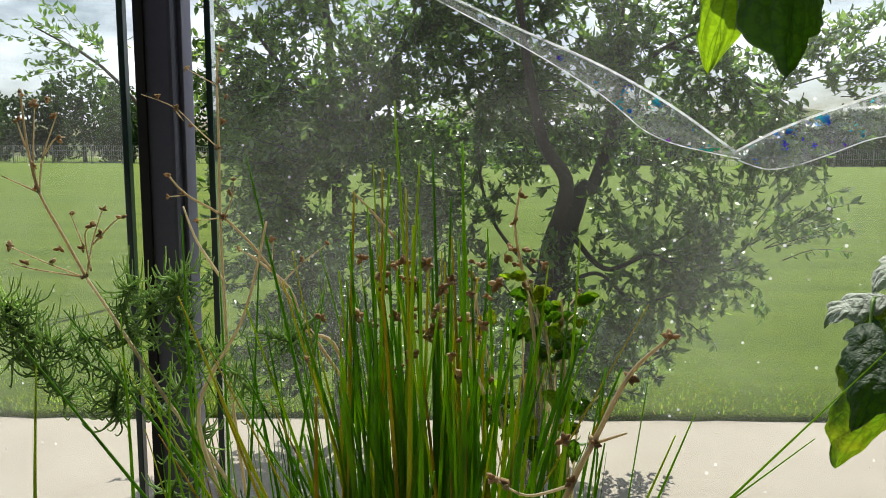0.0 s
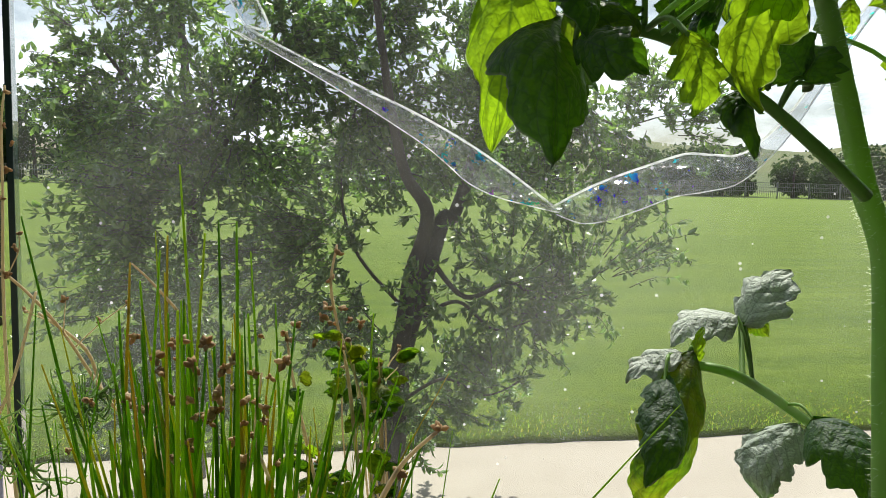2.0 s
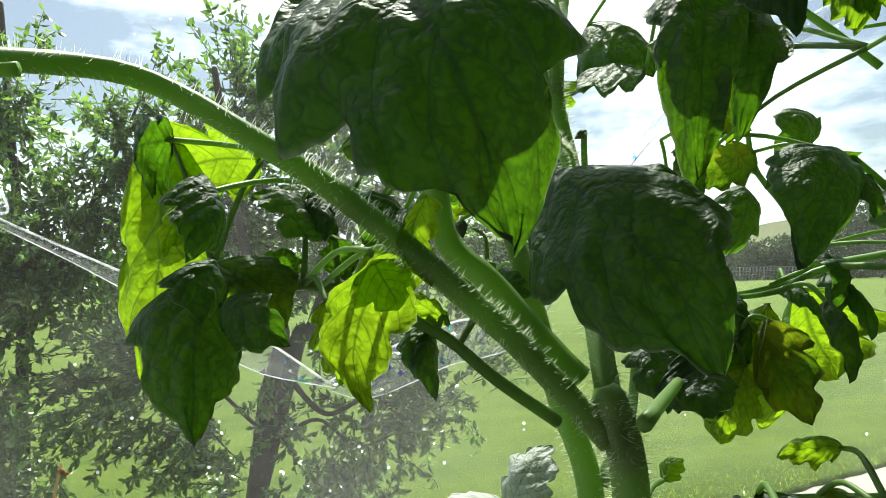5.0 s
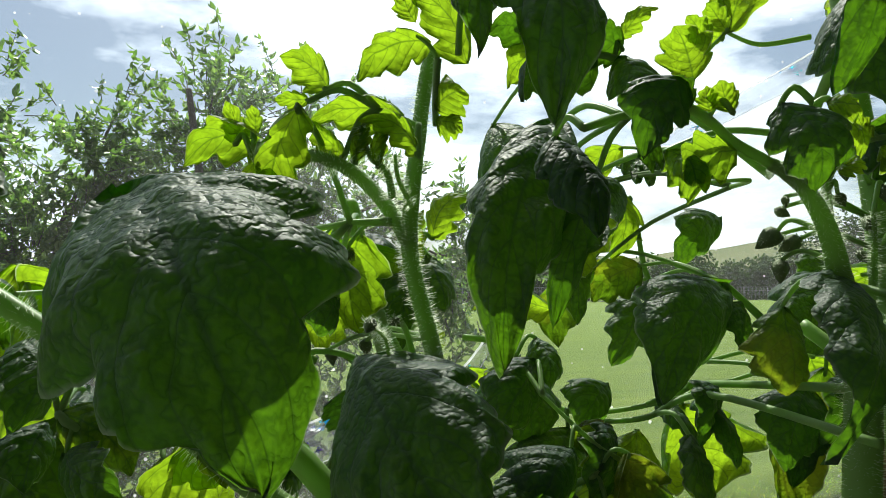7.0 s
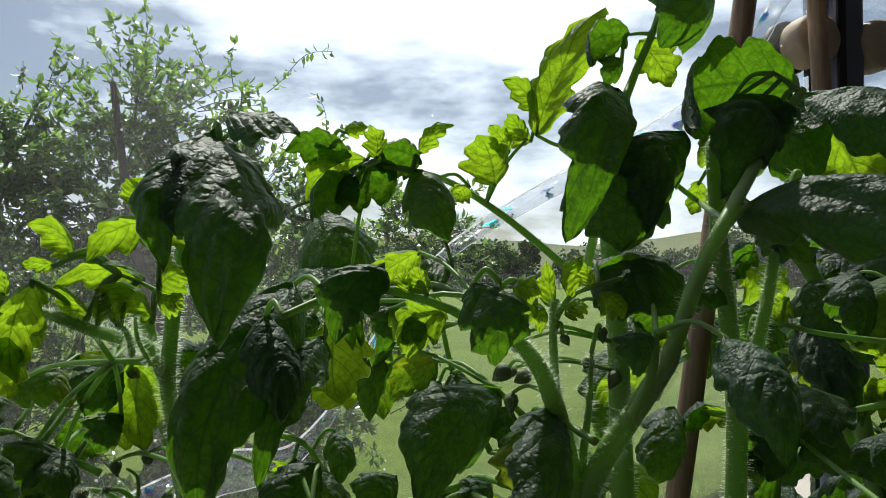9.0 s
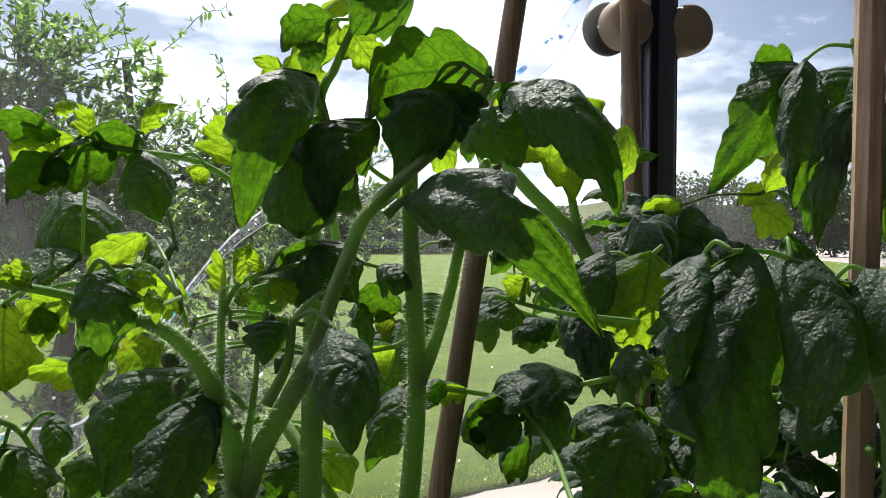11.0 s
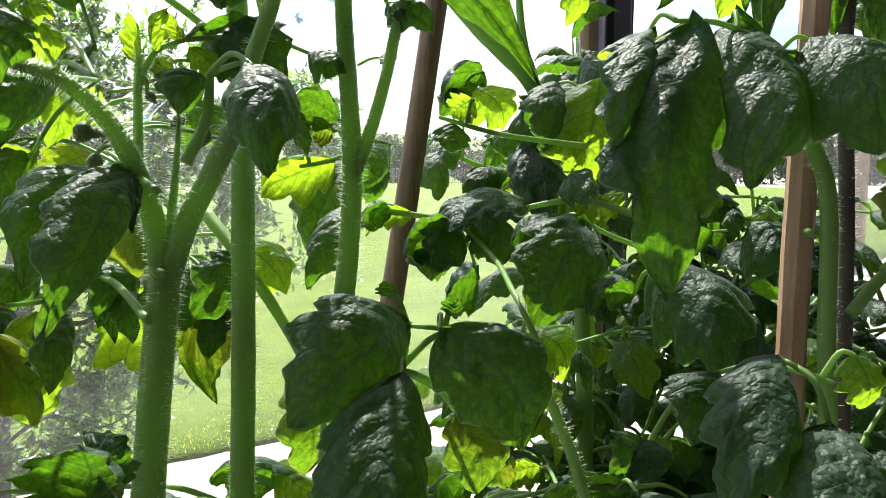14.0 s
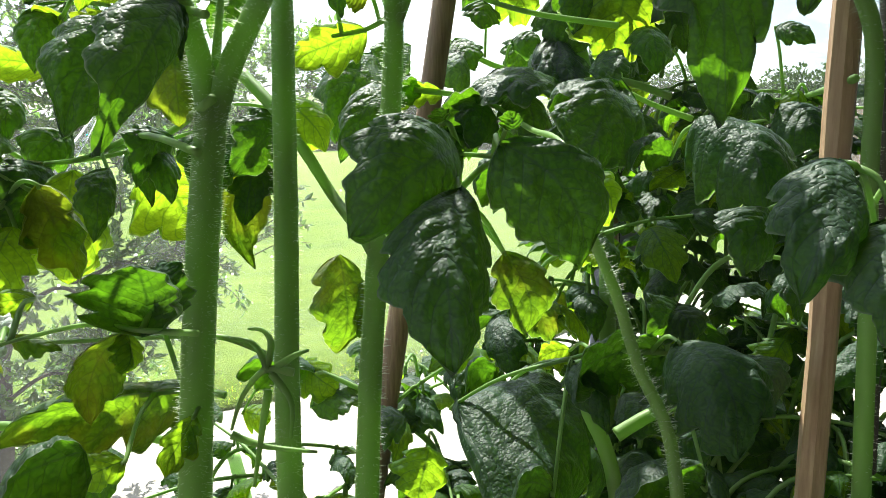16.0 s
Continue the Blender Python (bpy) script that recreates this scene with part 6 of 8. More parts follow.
leaf = rachis(plant_h, 0.0026, (0.6171, 0.2573, 0.0978), (0.5801, 0.2828, 0.1060), (0.5572, 0.2989, 0.1134), (0.5348, 0.3159, 0.1283))
leaflet(leaf, (0.5617, 0.2956, 0.1105), (0.5531, 0.2802, 0.0884), (0.93, -0.36, -0.11), 0.0263, 0.10, M_LEAF)
leaflet(leaf, (0.5379, 0.3139, 0.1291), (0.5400, 0.2919, 0.1108), (0.90, -0.23, 0.38), 0.0248, 0.15, M_LEAF)
leaflet(leaf, (0.5608, 0.2435, 0.1269), (0.5433, 0.2113, 0.0818), (0.90, -0.43, -0.04), 0.0289, 0.15, M_LEAF)
leaflet(leaf, (0.5541, 0.2456, 0.1118), (0.5581, 0.2394, 0.0882), (0.96, -0.16, 0.21), 0.0196, 0.15, M_LEAF_YELLOW)
leaflet(leaf, (0.5690, 0.2931, 0.1264), (0.5828, 0.2778, 0.1279), (0.28, 0.34, 0.90), 0.0216, 0.15, M_LEAF)
leaf = rachis(plant_h, 0.0010, (0.5315, 0.2723, 0.1139), (0.5338, 0.2746, 0.1396), (0.5340, 0.2773, 0.1585))
leaflet(leaf, (0.5463, 0.2708, 0.1688), (0.5090, 0.2665, 0.1500), (0.39, 0.34, -0.85), 0.0264, 0.20, M_LEAF)
leaflet(leaf, (0.5404, 0.2732, 0.1585), (0.5555, 0.2596, 0.1345), (0.76, -0.23, 0.61), 0.0332, 0.15, M_LEAF_YOUNG_LIT)
leaflet(leaf, (0.5344, 0.2768, 0.1568), (0.5147, 0.2721, 0.1418), (0.61, 0.01, -0.80), 0.0184, 0.15, M_LEAF)
leaf = rachis(plant_h, 0.0018, (0.5517, 0.1835, 0.1448), (0.5572, 0.1812, 0.1536), (0.5626, 0.1785, 0.1595))
leaflet(leaf, (0.5569, 0.1818, 0.1566), (0.5461, 0.1805, 0.1003), (0.86, -0.49, -0.15), 0.0550, 0.15, M_LEAF_YOUNG_LIT)
leaflet(leaf, (0.5445, 0.2018, 0.1552), (0.5234, 0.1841, 0.1206), (0.88, -0.25, -0.41), 0.0315, 0.20, M_LEAF)
leaflet(leaf, (0.5626, 0.1732, 0.1243), (0.5528, 0.1557, 0.0992), (0.91, -0.41, -0.07), 0.0239, 0.15, M_LEAF)
leaflet(leaf, (0.5431, 0.2136, 0.1474), (0.5294, 0.2091, 0.1342), (0.70, -0.03, -0.71), 0.0215, 0.15, M_LEAF)
leaflet(leaf, (0.5725, 0.1980, 0.0918), (0.5825, 0.1900, 0.0823), (0.58, -0.21, 0.79), 0.0198, 0.15, M_LEAF_YOUNG_LIT)
leaflet(leaf, (0.5626, 0.1925, 0.0919), (0.5466, 0.2021, 0.0857), (0.39, 0.07, -0.92), 0.0165, 0.20, M_LEAF_YOUNG_LIT)
leaf = rachis(plant_h, 0.0014, (0.5184, 0.1080, 0.0725), (0.5028, 0.1193, 0.0796), (0.4923, 0.1273, 0.0868))
leaflet(leaf, (0.4923, 0.1274, 0.0875), (0.4515, 0.1096, 0.0481), (0.70, -0.50, -0.51), 0.0369, 0.15, M_LEAF)
leaflet(leaf, (0.4919, 0.1390, 0.0828), (0.4620, 0.1392, 0.0788), (0.11, 0.57, -0.81), 0.0211, 0.20, M_LEAF)
leaf = rachis(plant_h, 0.0020, (0.3913, 0.2469, 0.1552), (0.3612, 0.2599, 0.1820), (0.3365, 0.2709, 0.1990), (0.3020, 0.2404, 0.1990), (0.2815, 0.2499, 0.2034), (0.2598, 0.2462, 0.2079))
leaflet(leaf, (0.3032, 0.2399, 0.1985), (0.3092, 0.2158, 0.1704), (0.93, -0.16, 0.33), 0.0241, 0.15, M_LEAF)
leaflet(leaf, (0.2952, 0.2436, 0.1997), (0.2635, 0.2369, 0.1860), (0.20, 0.62, -0.76), 0.0263, 0.20, M_LEAF)
leaflet(leaf, (0.2776, 0.2385, 0.1906), (0.2526, 0.2319, 0.1758), (0.37, 0.43, -0.82), 0.0196, 0.15, M_LEAF)
leaflet(leaf, (0.2796, 0.2371, 0.2022), (0.2554, 0.2492, 0.1856), (0.60, 0.11, -0.79), 0.0172, 0.10, M_LEAF_YOUNG_LIT)
leaflet(leaf, (0.2829, 0.2355, 0.2022), (0.2804, 0.2360, 0.2167), (-0.79, 0.59, -0.16), 0.0105, 0.10, M_LEAF_YOUNG_LIT)
leaflet(leaf, (0.2730, 0.2401, 0.2036), (0.2461, 0.2446, 0.2065), (0.03, 0.65, -0.76), 0.0168, 0.20, M_LEAF)
leaflet(leaf, (0.2706, 0.2408, 0.2135), (0.2793, 0.2366, 0.2167), (-0.14, 0.39, 0.91), 0.0084, 0.10, M_LEAF_YOUNG_LIT)
leaflet(leaf, (0.3046, 0.2388, 0.2068), (0.3175, 0.2321, 0.2209), (-0.47, 0.54, 0.69), 0.0094, 0.10, M_LEAF_YOUNG_LIT)
leaflet(leaf, (0.3465, 0.2453, 0.1953), (0.3399, 0.2474, 0.2200), (-0.67, 0.71, -0.24), 0.0265, 0.10, M_LEAF_YOUNG_LIT)
leaflet(leaf, (0.3054, 0.2387, 0.2023), (0.2845, 0.2422, 0.2058), (-0.01, 0.67, -0.74), 0.0218, 0.20, M_LEAF)
leaflet(leaf, (0.3356, 0.2505, 0.1952), (0.3299, 0.2535, 0.1882), (0.79, 0.07, -0.61), 0.0115, 0.10, M_LEAF_YOUNG_LIT)
leaflet(leaf, (0.3523, 0.2419, 0.2114), (0.3447, 0.2449, 0.2249), (-0.47, 0.77, -0.44), 0.0115, 0.10, M_LEAF_YOUNG_LIT)
leaflet(leaf, (0.3595, 0.2382, 0.2169), (0.3519, 0.2412, 0.2303), (-0.45, 0.78, -0.43), 0.0126, 0.10, M_LEAF_YOUNG_LIT)
leaflet(leaf, (0.3188, 0.2343, 0.1571), (0.3053, 0.2409, 0.1520), (0.27, 0.87, 0.42), 0.0352, 0.15, M_LEAF, fold=0.20, curl=0.20)
leaflet(leaf, (0.2843, 0.2730, 0.1519), (0.2507, 0.2893, 0.1424), (0.30, 0.86, 0.42), 0.0399, 0.15, M_LEAF, fold=0.20, curl=0.20)
leaflet(leaf, (0.2774, 0.3082, 0.1823), (0.2922, 0.2758, 0.1547), (0.90, 0.05, 0.43), 0.0416, 0.15, M_LEAF)
stem(plant_h, 0.0023, 0.0011, 0, (0.3989, 0.2431, 0.1581), (0.3617, 0.1737, 0.2096), (0.3674, 0.1701, 0.2310), (0.3751, 0.1655, 0.2525), (0.3788, 0.1629, 0.2716))
leaf = rachis(plant_h, 0.0014, (0.4114, 0.2406, 0.2216), (0.3906, 0.2505, 0.2186), (0.3775, 0.2565, 0.2243))
leaflet(leaf, (0.3770, 0.2568, 0.2237), (0.4048, 0.2406, 0.2924), (-0.66, 0.63, 0.41), 0.0254, 0.05, M_LEAF_YOUNG_LIT)
leaflet(leaf, (0.3767, 0.2563, 0.2370), (0.3621, 0.2625, 0.2536), (-0.37, 0.71, -0.59), 0.0149, 0.10, M_LEAF_YOUNG_LIT)
leaflet(leaf, (0.3750, 0.2578, 0.2214), (0.3605, 0.2644, 0.2286), (-0.09, 0.64, -0.77), 0.0135, 0.10, M_LEAF_YOUNG_LIT)
leaf = rachis(plant_h, 0.0009, (0.3731, 0.1666, 0.2491), (0.3690, 0.1685, 0.2491), (0.3650, 0.1705, 0.2486))
leaflet(leaf, (0.3654, 0.1703, 0.2490), (0.3421, 0.1670, 0.2333), (0.50, 0.30, -0.81), 0.0164, 0.15, M_LEAF)
leaflet(leaf, (0.3695, 0.1684, 0.2468), (0.3821, 0.1633, 0.2284), (0.62, -0.53, 0.57), 0.0174, 0.10, M_LEAF_YOUNG_LIT)
leaflet(leaf, (0.3632, 0.1718, 0.2378), (0.3527, 0.1691, 0.2268), (0.71, 0.06, -0.70), 0.0124, 0.15, M_LEAF)
leaflet(leaf, (0.3931, 0.1563, 0.2683), (0.3661, 0.1509, 0.2416), (0.71, -0.02, -0.71), 0.0312, 0.20, M_LEAF)
leaf = rachis(plant_f, 0.0015, (0.3358, 0.2294, 0.0740), (0.3325, 0.2608, 0.1066), (0.3226, 0.2627, 0.1369), (0.3175, 0.3082, 0.1300))
leaflet(leaf, (0.3242, 0.2617, 0.1435), (0.3134, 0.2672, 0.1231), (0.84, -0.21, -0.50), 0.0249, 0.10, M_LEAF_YOUNG_LIT)
leaflet(leaf, (0.3270, 0.3164, 0.1103), (0.3181, 0.3221, 0.0749), (0.93, -0.25, -0.27), 0.0256, 0.10, M_LEAF_YELLOW)
leaflet(leaf, (0.3267, 0.2634, 0.1016), (0.3057, 0.2510, 0.0733), (0.83, -0.26, -0.50), 0.0215, 0.20, M_LEAF)
leaflet(leaf, (0.3958, 0.2878, 0.1404), (0.3656, 0.2801, 0.1165), (0.63, -0.07, -0.77), 0.0257, 0.20, M_LEAF)
leaflet(leaf, (0.4590, 0.2865, 0.1130), (0.4255, 0.2667, 0.0659), (0.80, -0.48, -0.37), 0.0391, 0.20, M_LEAF)
leaflet(leaf, (0.3754, 0.2138, 0.0760), (0.3821, 0.2123, 0.0599), (0.84, -0.39, 0.39), 0.0171, 0.10, M_LEAF_YOUNG_LIT)
leaflet(leaf, (0.3497, 0.1922, 0.0663), (0.3284, 0.1818, 0.0429), (0.74, -0.48, -0.47), 0.0253, 0.20, M_LEAF)
leaf = rachis(plant_e, 0.0011, (0.2900, 0.2065, 0.0381), (0.2675, 0.2037, 0.0502), (0.2493, 0.2096, 0.0676))
leaflet(leaf, (0.2533, 0.1984, 0.0515), (0.2353, 0.1887, 0.0337), (0.75, -0.24, -0.62), 0.0313, 0.20, M_LEAF)
leaflet(leaf, (0.2570, 0.2275, 0.0772), (0.2332, 0.2162, 0.0544), (0.72, -0.13, -0.68), 0.0242, 0.20, M_LEAF)
leaflet(leaf, (0.2474, 0.2314, 0.0752), (0.2398, 0.2350, 0.0649), (0.79, -0.08, -0.61), 0.0132, 0.20, M_LEAF_YOUNG_LIT)
stem(plant_e, 0.0032, 0.0018, 40, (0.3390, 0.1288, 0.1154), (0.3420, 0.1245, 0.1237), (0.3411, 0.1205, 0.1288), (0.3487, 0.1159, 0.1539), (0.3564, 0.1114, 0.1719), (0.4051, 0.1365, 0.2047), (0.4153, 0.1308, 0.2229))
leaf = rachis(plant_e, 0.0013, (0.3557, 0.1119, 0.1697), (0.3877, 0.1551, 0.1809), (0.3786, 0.1591, 0.1886), (0.3634, 0.1656, 0.2028))
leaflet(leaf, (0.3560, 0.1682, 0.2237), (0.3232, 0.1468, 0.1684), (0.87, -0.09, -0.48), 0.0305, 0.30, M_LEAF)
leaflet(leaf, (0.3544, 0.1698, 0.2061), (0.3434, 0.1464, 0.1631), (0.89, -0.45, 0.01), 0.0433, 0.20, M_LEAF)
leaflet(leaf, (0.3757, 0.1541, 0.2063), (0.3506, 0.1415, 0.1700), (0.84, -0.24, -0.49), 0.0286, 0.20, M_LEAF)
leaflet(leaf, (0.3491, 0.1715, 0.2247), (0.3534, 0.1616, 0.2175), (0.70, -0.20, 0.69), 0.0127, 0.10, M_LEAF)
leaflet(leaf, (0.3626, 0.1877, 0.2134), (0.3671, 0.1860, 0.2040), (0.76, -0.47, 0.45), 0.0119, 0.10, M_LEAF_YOUNG_LIT)
leaf = rachis(plant_e, 0.0013, (0.4153, 0.1308, 0.2218), (0.4114, 0.1326, 0.2250), (0.4055, 0.1352, 0.2292))
leaflet(leaf, (0.4209, 0.1390, 0.2276), (0.3618, 0.1359, 0.2089), (0.25, 0.41, -0.87), 0.0391, 0.30, M_LEAF)
leaflet(leaf, (0.4068, 0.1353, 0.2132), (0.3731, 0.1283, 0.1827), (0.68, -0.24, -0.69), 0.0295, 0.20, M_LEAF)
leaflet(leaf, (0.4000, 0.1491, 0.2231), (0.3996, 0.1331, 0.2005), (0.82, -0.47, 0.32), 0.0293, 0.20, M_LEAF)
leaflet(leaf, (0.3958, 0.1629, 0.2073), (0.4148, 0.1547, 0.1891), (0.63, -0.21, 0.75), 0.0202, 0.20, M_LEAF_YOUNG_LIT)
leaflet(leaf, (0.3961, 0.1634, 0.1913), (0.3923, 0.1659, 0.1775), (0.92, -0.26, -0.30), 0.0101, 0.10, M_LEAF_YOUNG_LIT)
leaf = rachis(plant_e, 0.0017, (0.4091, 0.1349, 0.2116), (0.4381, 0.1596, 0.2260), (0.4468, 0.1549, 0.2286))
leaflet(leaf, (0.4381, 0.1596, 0.2248), (0.4704, 0.1424, 0.1806), (0.63, -0.45, 0.63), 0.0453, 0.15, M_LEAF_YOUNG_LIT)
leaflet(leaf, (0.4333, 0.1485, 0.2250), (0.4457, 0.0890, 0.1761), (0.75, -0.32, 0.58), 0.0316, 0.25, M_LEAF)
leaflet(leaf, (0.4251, 0.1665, 0.2146), (0.4346, 0.1372, 0.1944), (0.66, -0.27, 0.70), 0.0317, 0.20, M_LEAF)
leaf = rachis(plant_e, 0.0020, (0.3668, 0.1234, 0.1688), (0.3711, 0.1210, 0.1738), (0.3763, 0.1183, 0.1768))
leaflet(leaf, (0.3824, 0.1315, 0.1729), (0.4034, 0.0559, 0.1379), (-0.38, 0.30, -0.88), 0.0277, 0.36, M_LEAF, fold=0.3, curl=0.6)
leaflet(leaf, (0.4078, 0.1468, 0.1696), (0.4153, 0.1262, 0.1588), (0.77, -0.05, 0.63), 0.0158, 0.20, M_LEAF)
leaf = rachis(plant_h, 0.0017, (0.5343, 0.1670, 0.1201), (0.4962, 0.1873, 0.1253), (0.4682, 0.2023, 0.1335))
leaflet(leaf, (0.4733, 0.1996, 0.1307), (0.4683, 0.1912, 0.1170), (0.91, -0.39, -0.10), 0.0190, 0.10, M_LEAF)
leaflet(leaf, (0.6007, 0.3046, 0.1271), (0.5880, 0.2540, 0.0653), (0.89, -0.42, 0.16), 0.0409, 0.20, M_LEAF)
leaflet(leaf, (0.4833, 0.1942, 0.1423), (0.4733, 0.1996, 0.1336), (0.60, -0.15, -0.78), 0.0184, 0.15, M_LEAF_YOUNG_LIT)
leaflet(leaf, (0.6457, 0.2806, 0.0974), (0.6621, 0.2607, 0.1229), (-0.03, 0.78, 0.63), 0.0402, 0.20, M_LEAF)
stem(plant_h, 0.0053, 0.0045, 0, (0.6590, 0.2742, -0.0966), (0.6466, 0.2804, 0.0246), (0.6390, 0.2843, 0.0649), (0.6333, 0.2873, 0.0891))
leaf = rachis(plant_h, 0.0020, (0.5528, 0.1478, 0.0849), (0.5279, 0.1611, 0.0930), (0.5031, 0.1743, 0.0898), (0.4661, 0.1942, 0.0780))
leaflet(leaf, (0.5031, 0.1743, 0.0898), (0.4586, 0.1982, 0.0807), (0.38, 0.85, 0.37), 0.0426, 0.20, M_LEAF, fold=0.20, curl=0.20)
leaflet(leaf, (0.4710, 0.1916, 0.0781), (0.4379, 0.1889, 0.0713), (0.19, 0.14, -0.97), 0.0275, 0.20, M_LEAF)
leaflet(leaf, (0.4637, 0.1955, 0.0695), (0.4543, 0.1880, 0.0560), (0.85, -0.26, -0.45), 0.0227, 0.20, M_LEAF)
leaflet(leaf, (0.4833, 0.1849, 0.0867), (0.4792, 0.1649, 0.0645), (0.95, -0.31, 0.11), 0.0279, 0.20, M_LEAF)
leaflet(leaf, (0.5154, 0.1677, 0.0956), (0.5303, 0.1531, 0.0998), (0.50, 0.67, 0.55), 0.0278, 0.20, M_LEAF)
leaflet(leaf, (0.5206, 0.1650, 0.0788), (0.5013, 0.1543, 0.0565), (0.75, -0.53, -0.39), 0.0449, 0.20, M_LEAF)
leaflet(leaf, (0.6698, 0.2675, 0.1585), (0.6374, 0.2848, 0.1822), (0.65, 0.63, 0.42), 0.1040, 0.20, M_LEAF, fold=0.20, curl=0.20)
leaflet(leaf, (0.6732, 0.2656, 0.1707), (0.6886, 0.2498, 0.1789), (0.23, 0.62, 0.75), 0.0296, 0.20, M_LEAF)
leaflet(leaf, (0.7229, 0.2390, 0.1917), (0.7517, 0.2236, 0.1719), (0.48, -0.21, 0.85), 0.0301, 0.10, M_LEAF_YOUNG_LIT)
leaflet(leaf, (0.6637, 0.2710, 0.1835), (0.6197, 0.2572, 0.1385), (0.70, -0.45, -0.55), 0.0472, 0.20, M_LEAF)
leaflet(leaf, (0.6993, 0.2749, 0.1825), (0.6815, 0.2388, 0.1271), (0.80, -0.59, 0.13), 0.0535, 0.20, M_LEAF)
leaflet(leaf, (0.6783, 0.2973, 0.1525), (0.6667, 0.2629, 0.1056), (0.83, -0.53, 0.18), 0.0499, 0.20, M_LEAF)
leaflet(leaf, (0.6527, 0.3110, 0.0924), (0.6401, 0.2782, 0.0492), (0.87, -0.48, 0.11), 0.0499, 0.20, M_LEAF)
leaflet(leaf, (0.7019, 0.2852, 0.0846), (0.7175, 0.2772, 0.0507), (0.80, -0.40, 0.46), 0.0499, 0.20, M_LEAF_YOUNG_LIT)
leaflet(leaf, (0.6182, 0.3290, 0.1345), (0.5895, 0.3216, 0.1107), (0.65, -0.31, -0.69), 0.0272, 0.20, M_LEAF)

plant_k = tomato_plant((0.5600, 0.0600, -0.4200), 'bushy tomato plant tied to a cane, dark in shade')
stem(plant_k, 0.0035, 0.0029, 60, (0.5296, 0.0310, -0.0751), (0.5299, 0.0350, 0.0065), (0.5292, 0.0376, 0.0473), (0.5295, 0.0398, 0.0962), (0.5242, 0.0446, 0.1186), (0.5074, 0.0406, 0.1309))
stem(plant_k, 0.0030, 0.0030, 120, (0.5630, 0.0445, -0.0757), (0.5643, 0.0482, 0.0151), (0.5650, 0.0512, 0.0831), (0.5645, 0.0537, 0.1240), (0.5641, 0.0559, 0.1625), (0.5680, 0.0555, 0.2079), (0.5765, 0.0520, 0.2533), material=M_STEM_OLD)
stem(plant_k, 0.0024, 0.0018, 0, (0.5361, 0.0332, 0.0554), (0.5457, 0.0274, 0.0697), (0.5595, 0.0186, 0.0839), (0.5732, 0.0098, 0.0962))
leaf = rachis(plant_k, 0.0014, (0.5082, 0.0400, 0.1290), (0.4990, 0.0473, 0.1483), (0.4865, 0.0563, 0.1570), (0.4737, 0.0651, 0.1580))
leaflet(leaf, (0.4769, 0.0630, 0.1580), (0.4419, 0.0366, 0.0726), (0.78, -0.61, -0.13), 0.0416, 0.10, M_LEAF)
leaflet(leaf, (0.4739, 0.0771, 0.1566), (0.4345, 0.0551, 0.1043), (0.82, -0.19, -0.54), 0.0246, 0.15, M_LEAF)
leaflet(leaf, (0.4981, 0.0607, 0.1611), (0.4701, 0.0298, 0.1061), (0.76, -0.65, -0.02), 0.0386, 0.12, M_LEAF)
leaflet(leaf, (0.5111, 0.0391, 0.1512), (0.5016, 0.0085, 0.1159), (0.64, -0.66, 0.40), 0.0422, 0.20, M_LEAF)
leaflet(leaf, (0.5069, 0.0416, 0.1425), (0.5022, 0.0429, 0.1482), (-0.14, 0.93, -0.33), 0.0128, 0.10, M_LEAF)
leaf = rachis(plant_k, 0.0021, (0.6552, 0.1151, 0.2389), (0.6404, 0.1254, 0.2419), (0.6206, 0.1392, 0.2479))
leaflet(leaf, (0.6232, 0.1376, 0.2509), (0.5496, 0.1303, 0.1906), (0.64, -0.08, -0.77), 0.0366, 0.25, M_LEAF)
leaflet(leaf, (0.6180, 0.1407, 0.2419), (0.6081, 0.1449, 0.1892), (0.80, -0.57, -0.20), 0.0343, 0.12, M_LEAF_YOUNG_LIT)
leaflet(leaf, (0.6147, 0.1179, 0.2249), (0.5746, 0.1000, 0.1682), (0.78, -0.49, -0.40), 0.0284, 0.15, M_LEAF)
leaflet(leaf, (0.6243, 0.0996, 0.2335), (0.5999, 0.0757, 0.1815), (0.71, -0.70, -0.01), 0.0444, 0.15, M_LEAF)
leaflet(leaf, (0.6826, 0.0964, 0.2419), (0.6888, 0.0894, 0.1877), (0.63, -0.76, 0.17), 0.0250, 0.12, M_LEAF_YOUNG_LIT)
leaflet(leaf, (0.6694, 0.1038, 0.2088), (0.6476, 0.0853, 0.1671), (0.78, -0.61, -0.14), 0.0278, 0.20, M_LEAF)
leaflet(leaf, (0.6815, 0.0947, 0.1937), (0.6776, 0.0795, 0.1755), (0.73, -0.59, 0.34), 0.0209, 0.30, M_LEAF)
leaflet(leaf, (0.6506, 0.1190, 0.2539), (0.6223, 0.1134, 0.2222), (0.72, -0.37, -0.58), 0.0399, 0.15, M_LEAF)
leaflet(leaf, (0.6036, 0.1270, 0.2535), (0.5725, 0.1263, 0.2315), (0.57, 0.07, -0.81), 0.0316, 0.15, M_LEAF)
leaf = rachis(plant_k, 0.0020, (0.7528, 0.2101, 0.1747), (0.7333, 0.2247, 0.1990), (0.7199, 0.2338, 0.1970))
leaflet(leaf, (0.7317, 0.2259, 0.2010), (0.7064, 0.2428, 0.1909), (0.44, 0.13, -0.89), 0.0173, 0.10, M_LEAF_YOUNG_LIT)
leaflet(leaf, (0.6557, 0.2765, 0.1706), (0.6325, 0.2929, 0.1787), (0.62, 0.66, 0.43), 0.0580, 0.15, M_LEAF, fold=0.20, curl=0.20)
